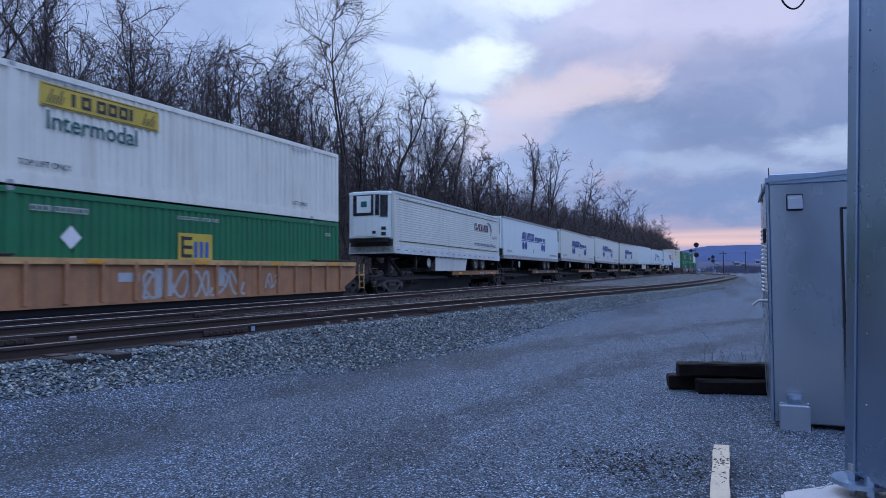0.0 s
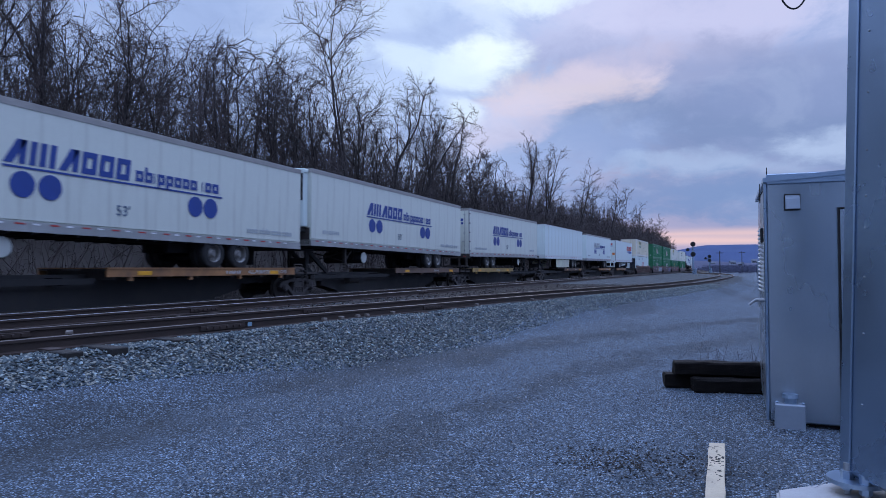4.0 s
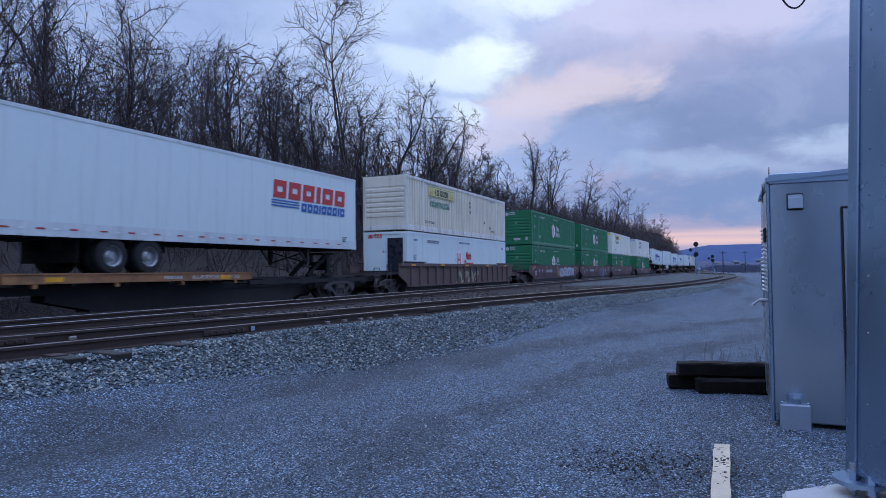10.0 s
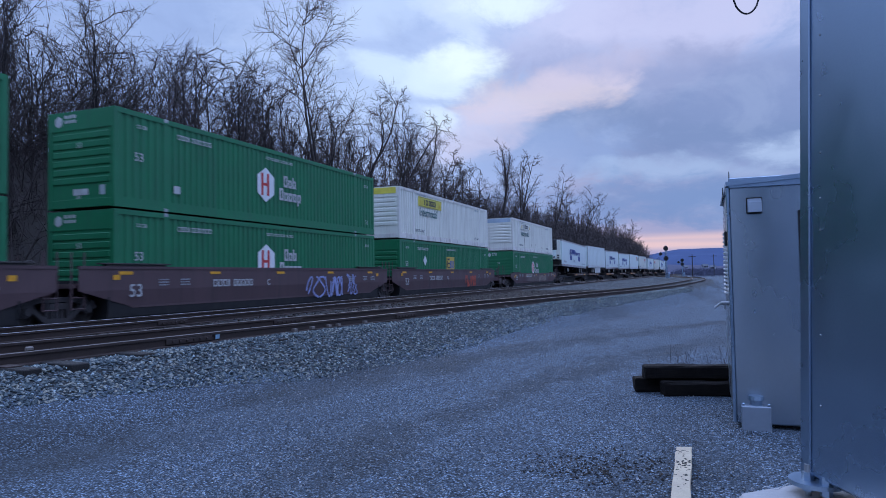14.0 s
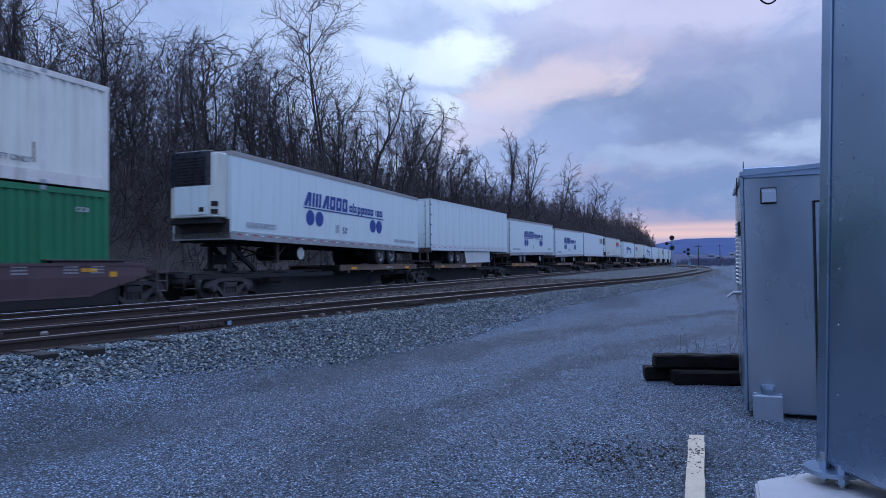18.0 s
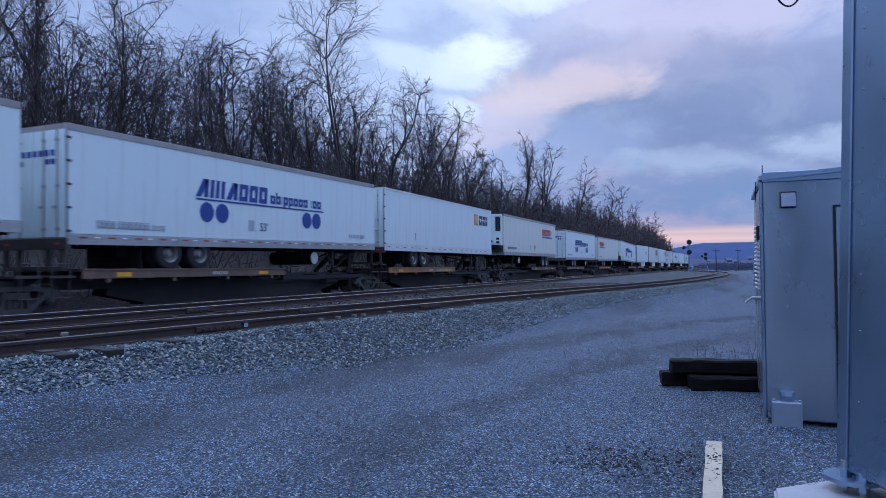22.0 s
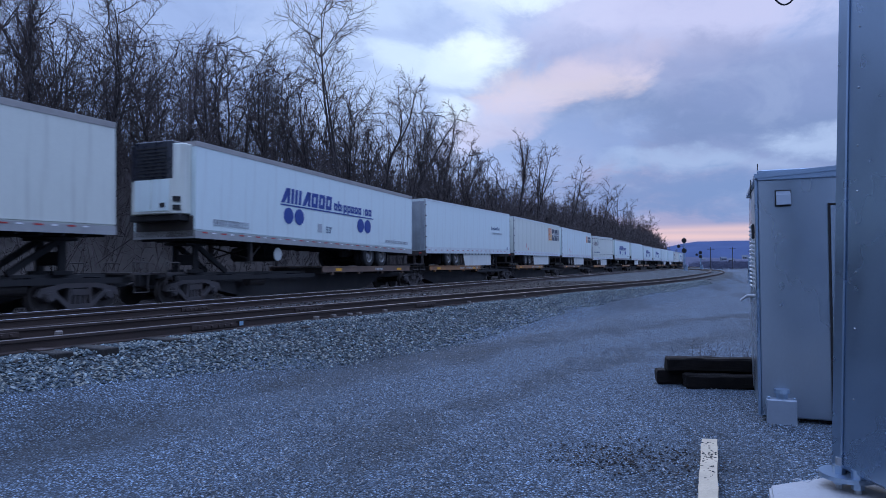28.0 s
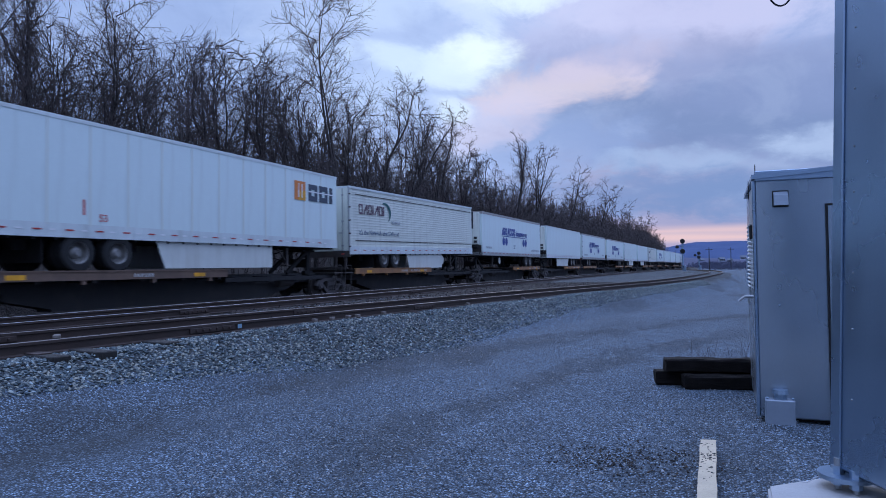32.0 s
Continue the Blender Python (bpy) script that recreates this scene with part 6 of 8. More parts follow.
def reefer_unit(th, y, dark):
    """The cooling unit on a trailer's nose."""
    d = -1

    def shell():
        bm = bmesh.new()
        prism(bm, [(-1.12, y), (-1.12, y - 0.30), (-0.72, y - 0.52), (0.72, y - 0.52), (1.12, y - 0.30), (1.12, y)], ZB + 0.75, ZT - 0.10)
        bevel(bm, 0.03)
        return bm
    front_plate(th, "nose_plate", STEEL, -SIDE + 0.08, SIDE - 0.08, ZB + 0.05, ZB + 0.72, y - 0.004)
    unit = part("reefer_unit", shape(("reefer", y), shell), PEARL if dark else WHITE, th, "boxy refrigeration unit")

    def hood():
        bm = bmesh.new()
        prism(bm, [(-1.15, y), (-1.15, y - 0.30), (-0.74, y - 0.55), (0.62, y - 0.55), (0.80, y - 0.50), (0.80, y)] if dark else [(-1.15, y), (-1.15, y - 0.30), (-0.74, y - 0.55), (0.74, y - 0.55), (1.15, y - 0.30), (1.15, y)], ZT - (1.25 if dark else 0.20), ZT - 0.02)
        bevel(bm, 0.03)
        return bm
    part("hood", shape(("hood", y, dark), hood), GLASSY if dark else WHITE, unit, "black louvred hood" if dark else "rounded white hood")
    part("drip_base", shape(("dripbase", y), lambda: cbox((0, y - 0.22, ZB + 0.64), (2.1, 0.40, 0.20), 0.02)), BLACK, unit, "black underside frame")

    def grille():
        bm = bmesh.new()
        for k in range(9):
            z = ZT - 1.15 + k * 0.11
            if dark:
                box(bm, -0.62, 0.62, y - 0.575, y - 0.545, z, z + 0.04)
            if not dark:
                beam(bm, (0.80, y - 0.53, z + 0.02), (1.10, y - 0.345, z + 0.02), 0.02, 0.04)
        return bm
    if not dark:
        def corner():
            bm = bmesh.new()
            beam(bm, (0.765, y - 0.51, ZT - 0.76), (1.10, y - 0.325, ZT - 0.76), 0.03, 1.08)
            return bm
        part("louvre_panel", shape(("louvrepanel", y), corner), GLASSY, unit, "black corner louvre panel")
        part("unit_window", shape(("unitwin", y), lambda: cbox((0.1, y - 0.53, ZT - 0.72), (0.30, 0.02, 0.26), 0.01)), CHAR, unit, "dark inspection window")
    part("grille", shape(("grille", y, dark), grille), BLACK, unit, "black grille bars")

    def panel():
        bm = bmesh.new()
        box(bm, -0.72, -0.05, y - 0.545, y - 0.52, ZB + 0.85, ZB + 1.85)
        box(bm, 0.0, 0.70, y - 0.545, y - 0.52, ZB + 0.85, ZB + 1.85)
        return bm
    part("service_door", shape(("svc", y), panel), WHITE, unit, "pale service door")

    def dials():
        bm = bmesh.new()
        for z in (ZB + 0.95, ZB + 1.22):
            beam(bm, (0.82, y - 0.495, z), (1.02, y - 0.375, z), 0.02, 0.16)
        box(bm, 0.35, 0.55, y - 0.56, y - 0.54, ZB + 0.95, ZB + 1.1)
        return bm
    part("control_box", shape(("dials", y), dials), BLACK, unit, "black control box")


def trailer(name, s, nose, style="smooth", paint=None, front="plain", skirt=None, tank=False, edge=None, rim=None, label="white dry van semitrailer"):
    """nose: the kingpin end leads; else the rear doors lead."""
    paint = paint or WHITE
    th = thing("semitrailer", label, "semitrailer", "trailers on the spine cars")
    th["lift"], th["tilt"] = trim(name)
    h = TL / 2
    w = 1 if nose else -1
    part("body", trailer_core(), paint, th)
    trailer_sides(th, style, paint)
    part("top_rail", rail_band(ZT - (0.16 if edge else 0.09), ZT + 0.012, 0.012), edge or RAILMETAL, th, "dull metal top rail")
    part("bottom_rail", rail_band(ZB, ZB + (0.24 if edge else 0.36), 0.008), GREYRAIL if edge else RAILMETAL, th, "dull pale metal bottom rail")
    part("reflective_tape", tape_mesh(1, 0), TAPE_RED, th, "red reflective tape")
    part("reflective_tape", tape_mesh(0, 1), TAPE_WHITE, th, "white reflective tape")
    ends = {"doors": -h if not nose else h}
    yd = ends["doors"]

    o = -1 if yd < 0 else 1
    for sx in (-1, 1):
        part("rear_door", shape(("door", yd, sx), lambda: cbox((sx * (SIDE - 0.08) / 2, yd + o * 0.013, (ZB + ZT) / 2 + 0.03), (SIDE - 0.10, 0.026, ZT - ZB - 0.33), 0.006)), DOORMETAL if front == "bare" else paint, th, "closed rear door")
    if not nose:
        if front not in ("store",):
            lock_rods(th, yd - 0.05)
            hinges(th, yd - 0.02)

        for x in (-SIDE + 0.035, SIDE - 0.035):
            part("door_post", shape(("doorpost", yd), lambda: cbox((0, yd - 0.012, (ZB + ZT) / 2), (0.07, 0.05, ZT - ZB - 0.04), 0.008)), ALU, th, "dull metal door frame post", Matrix.Translation((x, 0, 0)))

        def bumper():
            bm = bmesh.new()
            box(bm, -SIDE, SIDE, yd - 0.06, yd + 0.06, ZB - 0.12, ZB + 0.16)
            box(bm, -1.15, 1.15, yd - 0.05, yd + 0.05, 1.42, 1.52)
            for x in (-1.05, -0.55, 0.55, 1.05):
                box(bm, x - 0.05, x + 0.05, yd - 0.04, yd + 0.06, 1.5, ZB)
            return bm
        part("rear_bumper", shape(("bumper", yd), bumper), WHITE if front == "store" else STEEL, th, "rear underride guard")
        for x in (-0.95, 0.95):
            part("tail_lamp", shape(("tail", yd), lambda: cbox((0, yd - 0.065, ZB + 0.02), (0.16, 0.02, 0.06), 0.008)), TAPE_RED, th, "small red tail lamp", Matrix.Translation((x, 0, 0)))
    elif front == "plain":
        front_plate(th, "label_plate", BLUE, -0.75, 0.05, ZT - 0.95, ZT - 0.62, -h - 0.004)

        def nosebox():
            bm = bmesh.new()
            box(bm, -0.25, 0.25, -h - 0.05, -h, ZB + 0.1, ZB + 0.45)
            rod(bm, (0.5, -h - 0.04, ZB + 0.15), (0.75, -h - 0.04, ZB + 0.15), 0.05, 0.05, 8)
            return bm
        part("air_connector", shape("nosebox", nosebox), BLACK, th, "black air line connectors")
    else:
        reefer_unit(th, -h, front == "dark")
    # bogie and wheels
    c = w * (h - 4.05)

    def bogie():
        bm = bmesh.new()
        for x in (-0.45, 0.45):
            box(bm, x - 0.09, x + 0.09, c - 1.9, c + 1.9, 1.78, 2.09)
        for y in (c - 0.63, c + 0.63):
            rod(bm, (-1.0, y, 1.655), (1.0, y, 1.655), 0.075, 0.075, 8)
        box(bm, -1.1, 1.1, c + w * 1.55 - 0.01, c + w * 1.55 + 0.01, 1.45, 2.05)
        return bm
    part("bogie", shape(("bogie", c, w), bogie), BLACK, th, "black tandem axle bogie")
    for y in (c - 0.63, c + 0.63):
        for sx in (1, -1):
            road_wheel(th, sx, y, rim)

    def frame_rails():
        bm = bmesh.new()
        for k in range(26):
            y = -h + 0.3 + (TL - 0.6) * k / 25
            box(bm, -SIDE + 0.05, SIDE - 0.05, y - 0.03, y + 0.03, ZB - 0.06, ZB + 0.03)
        box(bm, -0.6, 0.6, -w * h * 0.98 if w < 0 else -h * 0.98, -w * h * 0.98 + (2.0 if w > 0 else 0) if w > 0 else h * 0.98, ZB - 0.05, ZB) if w > 0 else box(bm, -0.6, 0.6, h * 0.98 - 2.0, h * 0.98, ZB - 0.05, ZB)
        return bm
    part("floor_frame", shape(("beams", w), frame_rails), BLACK, th, "dark floor cross beams")
    lg = -w * 4.9

    def gear():
        bm = bmesh.new()
        for x in (-0.9, 0.9):
            box(bm, x - 0.07, x + 0.07, lg - 0.07, lg + 0.07, 1.42, 2.09)
            box(bm, x - 0.13, x + 0.13, lg - 0.13, lg + 0.13, 1.34, 1.38)
            beam(bm, (x, lg, 1.5), (x, lg + w * 0.55, 2.0), 0.05, 0.05)
        beam(bm, (-0.9, lg, 1.5), (0.9, lg, 1.95), 0.05, 0.05)
        beam(bm, (0.9, lg, 1.5), (-0.9, lg, 1.95), 0.05, 0.05)
        return bm
    part("landing_gear", shape(("gear", lg, w), gear), STEEL, th, "landing gear legs with cross braces")
    if skirt:
        k0, k1 = sorted((-w * (2.9 if tank else 3.6), w * 2.0))
        for sx in (1, -1):
            def skirting():
                bm = bmesh.new()
                prism_yz(bm, [(k0 + (0.35 if w < 0 else 0), 1.28), (k1 - (0.35 if w > 0 else 0), 1.28), (k1, ZB), (k0, ZB)], sx * 1.2 - 0.012, sx * 1.2 + 0.012)
                return bm
            part("side_skirt", shape(("skirt", w, sx, tank), skirting), skirt, th, "pale aerodynamic side skirt")
    if tank:
        ty = -w * TANK_V

        def fuel():
            bm = bmesh.new()
            rod(bm, (-1.02, ty, 1.72), (1.02, ty, 1.72), 0.27, 0.27, 20)
            for x in (-0.6, 0.6):
                box(bm, x - 0.03, x + 0.03, ty - 0.32, ty + 0.32, 1.62, 2.06)
            return bm
        tk = part("fuel_tank", shape(("fuel", w), fuel), BLACK, th, "black transverse fuel tank")

        def cap():
            bm = bmesh.new()
            lathe_x(bm, [(1.02, 0.255), (1.035, 0.24), (1.05, 0.12), (1.052, 0.0)], 20)
            bmesh.ops.translate(bm, verts=bm.verts[:], vec=(0, ty, 1.72))
            return bm
        part("tank_end", shape(("fuelcap", w), cap), SKIRT, tk, "pale domed tank end")
    return rolling(th, s)


# ---- containers
def corrugated(x, y0, y1, z0, z1, pitch, depth):
    """A pressed steel wall along y with trapezoid corrugations."""
    bm = bmesh.new()
    n = max(1, round((y1 - y0) / pitch))
    p = (y1 - y0) / n
    o = 1 if x > 0 else -1
    prof = []
    for k in range(n):
        a = y0 + k * p
        prof += [(a, 0), (a + p * 0.38, 0), (a + p * 0.5, -depth), (a + p * 0.88, -depth)]
    prof.append((y1, 0))
    lo = [bm.verts.new((x + o * d, y, z0)) for y, d in prof]
    hi = [bm.verts.new((x + o * d, y, z1)) for y, d in prof]
    for k in range(len(prof) - 1):
        q = (lo[k], lo[k + 1], hi[k + 1], hi[k])
        bm.faces.new(q if o > 0 else q[::-1])
    box(bm, min(x - o * (depth + 0.01), x - o * (depth + 0.03)), max(x - o * (depth + 0.01), x - o * (depth + 0.03)), y0, y1, z0, z1)
    return bm


CH = 2.896


def container(s, z, paint, label, frame_paint=None, smooth=False, front="ribs"):
    th = thing("shipping_container", label, "container", "containers in the well cars")
    th["lift"] = z
    fp = frame_paint or paint
    h = TL / 2
    q = 1.981
    for sx in (1, -1):
        for a, b in ((-h + 0.16, -h + q - 0.08), (-h + q + 0.08, h - q - 0.08), (h - q + 0.08, h - 0.16)):
            part("side_panel", shape(("corr", sx, a, b, smooth), lambda: corrugated(sx * (SIDE - 0.012), a, b, 0.30, CH - 0.14, 0.27 if not smooth else 3.0, 0.042 if not smooth else 0.004)), paint, th, "")
        for y in (-h + 0.08, -h + q, h - q, h - 0.08):
            part("post", shape(("post", sx, y), lambda: cbox((sx * (SIDE - 0.06), y, CH / 2), (0.12, 0.16, CH - 0.02), 0.01)), fp, th)
        for y in (-h + q, h - q):
            for zz in (0.06, CH - 0.06):
                part("corner_casting", shape(("cast", sx, y, zz), lambda: cbox((sx * (SIDE - 0.075), y, zz), (0.162, 0.18, 0.12), 0.012)), ALU if not smooth else fp, th, "steel corner casting")
        for z0, z1, o in ((0.02, 0.30, 0.0), (CH - 0.16, CH - 0.01, 0.0)):
            def rl():
                bm = bmesh.new()
                a, b = sorted((sx * (SIDE - 0.10), sx * (SIDE + 0.003)))
                box(bm, a, b, -h + 0.02, h - 0.02, z0, z1 - 0.06 if z0 < 1 else z1)
                if z0 < 1:
                    box(bm, *sorted((sx * (SIDE - 0.10), sx * (SIDE - 0.006))), -h + 0.02, h - 0.02, z1 - 0.06, z1 + 0.02)
                return bm
            part("side_rail", shape(("crail", sx, z0), rl), fp, th)

    def roof():
        bm = bmesh.new()
        box(bm, -SIDE + 0.05, SIDE - 0.05, -h + 0.03, h - 0.03, CH - 0.05, CH - 0.03)
        for k in range(40):
            y = -h + 0.3 + (TL - 0.6) * k / 39
            box(bm, -SIDE + 0.15, SIDE - 0.15, y - 0.05, y + 0.05, CH - 0.03, CH - 0.012)
        box(bm, -SIDE + 0.05, SIDE - 0.05, -h + 0.03, h - 0.03, 0.05, 0.16)
        return bm
    part("roof", shape("croof", roof), paint, th)

    def endwall():
        bm = bmesh.new()
        box(bm, -SIDE + 0.05, SIDE - 0.05, e, e + 0.02, 0.10, CH - 0.05)
        return bm
    for e in (-h + 0.03, h - 0.05):
        part("end_wall", shape(("cend", e), endwall), paint, th)
    if front == "ribs":
        rb = shape("end_rib", lambda: cbox((0, -h + 0.018, 0.085), (TW - 0.36, 0.04, 0.19), 0.03))
        for k in range(6):
            part("end_rib", rb, paint, th, "", Matrix.Translation((0, 0, 0.74 + k * 0.26)))
    part("end_sill", shape("csill", lambda: cbox((0, -h + 0.022, 0.16), (TW - 0.24, 0.036, 0.24), 0.006)), fp, th)
    hz = 0.56 if front == "ribs" else 0.14
    part("end_header", shape(("chead", hz), lambda: cbox((0, -h + 0.022, CH - 0.02 - hz / 2), (TW - 0.24, 0.036, hz), 0.006)), paint, th)
    if front == "reefer":
        front_plate(th, "cooling_unit", GLASSY, 0.15, 1.05, 0.75, CH - 0.35, -h)
        front_plate(th, "cooling_panel", WHITE, -1.05, 0.05, 0.55, CH - 0.35, -h)
    rolling(th, s)
    return th


def hexagon_marks(th, white=True):
    h = TL / 2
    x = SIDE + 0.004
    part("emblem", hexagon_mesh(0.66, x, 7.1 - h, 1.47), TAPE_WHITE, th, "white hexagon emblem")
    for v in (6.80, 7.16):
        plate(th, "emblem_bar", RED, v - h, v + 0.13 - h, 1.05, 1.90, x=x + 0.008)
    plate(th, "emblem_bar", RED, 6.80 - h, 7.29 - h, 1.43, 1.53, x=x + 0.012)
    m = STENCIL if white else RED
    small = m if white else SLATE
    part("wordmark", block_row("Oob", 8.25 - h, 9.15 - h, 1.52, 1.98, 0.0, x, 0.26), m, th, "block wordmark in bars")
    part("wordmark", block_row("Oooop", 7.95 - h, 9.5 - h, 0.98, 1.46, 0.0, x, 0.26), m, th, "block wordmark in bars")
    common_marks(th, small)
    yf = -h + 0.002
    part("end_emblem", shape("hexend", lambda: end_hexagon(-0.86, CH - 0.30, 0.17, yf)), m, th, "small white hexagon on the end wall")
    for k in range(3):
        front_plate(th, "end_lettering", m, -0.62 + 0.16 * k, -0.51 + 0.16 * k, CH - 0.22, CH - 0.12, yf)
    for k in range(4):
        front_plate(th, "end_lettering", m, -0.62 + 0.12 * k, -0.54 + 0.12 * k, CH - 0.36, CH - 0.27, yf)
    word("53", 0.20, m, th, -0.15, 0.30, x=-h - 0.004, frame_m=FRONT)
    word("53", 0.22, m, th, -0.15, 1.78, x=-h - 0.006, frame_m=FRONT)
    front_plate(th, "end_notice", m, -0.30, 0.28, 0.40, 0.58, -h + 0.03)
    front_plate(th, "end_notice", FADED, 0.72, 0.92, 0.38, 0.66, -h + 0.03)


def end_hexagon(x, z, r, y):
    bm = bmesh.new()
    pts = [(x + r * 0.92 * math.sin(k * math.pi / 3), z + r * math.cos(k * math.pi / 3)) for k in range(6)]
    a = [bm.verts.new((p, y, q)) for p, q in pts]
    b = [bm.verts.new((p, y - 0.006, q)) for p, q in pts]
    bm.faces.new(b)
    for k in range(6):
        bm.faces.new((a[k], a[(k + 1) % 6], b[(k + 1) % 6], b[k]))
    bmesh.ops.recalc_face_normals(bm, faces=bm.faces[:])
    return bm


def common_marks(th, m):
    h = TL / 2
    x = SIDE + 0.004
    part("stencil_lettering", block_row("OOOI OOOOOO", 2.45 - h, 4.05 - h, 2.36, 2.51, 0.0, x, 0.13), m, th, "small stencilled marks in bars")
    part("stencil_lettering", block_row("OOOOOOO OOOI OIO", 7.1 - h, 8.9 - h, 2.46, 2.56, 0.0, x, 0.13), m, th, "small stencilled marks in bars")
    word("53", 0.36, m, th, 0.72 - h, 1.42, x=x + 0.004)
    part("stencil_lettering", block_row("OOI", 0.8 - h, 1.2 - h, 2.40, 2.50, 0.0, x, 0.13), m, th, "small stencilled marks in bars")
    plate(th, "notice", m, 2.3 - h, 2.58 - h, 0.62, 0.86, x=x)
    word("53", 0.26, m, th, 15.2 - h, 0.5, x=x + 0.004)
    part("stencil_lettering", block_row("OOI", 15.1 - h, 15.5 - h, 2.3, 2.42, 0.0, x, 0.13), m, th, "small stencilled marks in bars")


def dash_row(th, m):
    h = TL / 2
    part("reflective_tape", slab_row("dash", 24, 0.3 - h, 15.9 - h, 0.19, 0.235, 0, 0.42, x=SIDE + 0.006), m, th, "row of white reflective dashes")


def freight_marks(th, panel, text, front=None):
    """A yellow name panel with its name as bars, and the green word under it."""
    h = TL / 2
    x = SIDE + 0.006
    plate(th, "name_panel", panel, 2.66 - h, 6.36 - h, 2.02, 2.60, x=x - 0.004)
    for z in (2.05, 2.55):
        plate(th, "panel_line", INK, 2.72 - h, 6.30 - h, z, z + 0.015, x=x + 0.004)
    part("wordmark", block_row("I.O.OOOI", 3.5 - h, 5.45 - h, 2.14, 2.47, 0.0, x + 0.004, 0.2), INK, th, "dark wordmark in bars")
    for k, v in enumerate((2.85, 5.75)):
        part("panel_wing", slab_row("wing", 5, v - h, v + 0.45 - h, 2.12, 2.48, 0.4, 0.4, x=x + 0.004, low=0.6), INK if panel is GOLD else GOLD, th, "small winged ornament drawn as strokes")
    word("Intermodal", 0.66, text, th, 2.82 - h, 1.47, x=x + 0.003, wide=0.96)
    word("TOP LIFT ONLY", 0.2, CHAR, th, 2.15 - h, 0.50, x=x)
    word("LIFT ONLY", 0.2, CHAR, th, 12.9 - h, 0.48, x=x)
    part("stencil_lettering", block_row("OOOI OOOOOO", 2.4 - h, 4.0 - h, 2.64, 2.75, 0.0, x, 0.13), FADED, th, "small stencilled marks in bars")
    part("stencil_lettering", block_row("OOOOI OOO", 12.8 - h, 13.9 - h, 2.55, 2.65, 0.0, x, 0.13), FADED, th, "small stencilled marks in bars")
    if front:
        front_plate(th, "name_panel", front, -1.1, 1.1, CH - 0.40, CH - 0.06, -TL / 2)


def freight_green(th):
    h = TL / 2
    x = SIDE + 0.006
    plate(th, "name_panel", GOLD, 7.14 - h, 8.58 - h, 1.20, 2.05, x=x - 0.004)
    plate(th, "panel_mark", INK, 7.25 - h, 7.36 - h, 1.30, 1.95, x=x + 0.004)
    for z in (1.30, 1.57, 1.84):
        plate(th, "panel_mark", INK, 7.36 - h, 7.70 - h, z, z + 0.10, x=x + 0.004)
    part("panel_mark", slab_row("pm", 3, 7.78 - h, 8.50 - h, 1.30, 1.80, 0, 0.6, x=x + 0.004), BLUE, th, "blue marks in bars")

    def diamond():
        bm = bmesh.new()
        vs = [bm.verts.new((x + 0.003, 3.55 - h + a, 1.75 + b)) for a, b in ((0, -0.3), (0.3, 0), (0, 0.3), (-0.3, 0))]
        bm.faces.new(vs)
        return bm
    part("placard", shape("diamond", diamond), TAPE_WHITE, th, "white diamond placard")
    common_marks(th, STENCIL)


# ---- well cars
ENDPAINT = surface("flange_orange", (0.60, 0.35, 0.14), 0.55, var=0.25, scale=1.6, fine=18, bump=0.06, dirt=(0.2, 0.11, 0.06), amount=0.6)


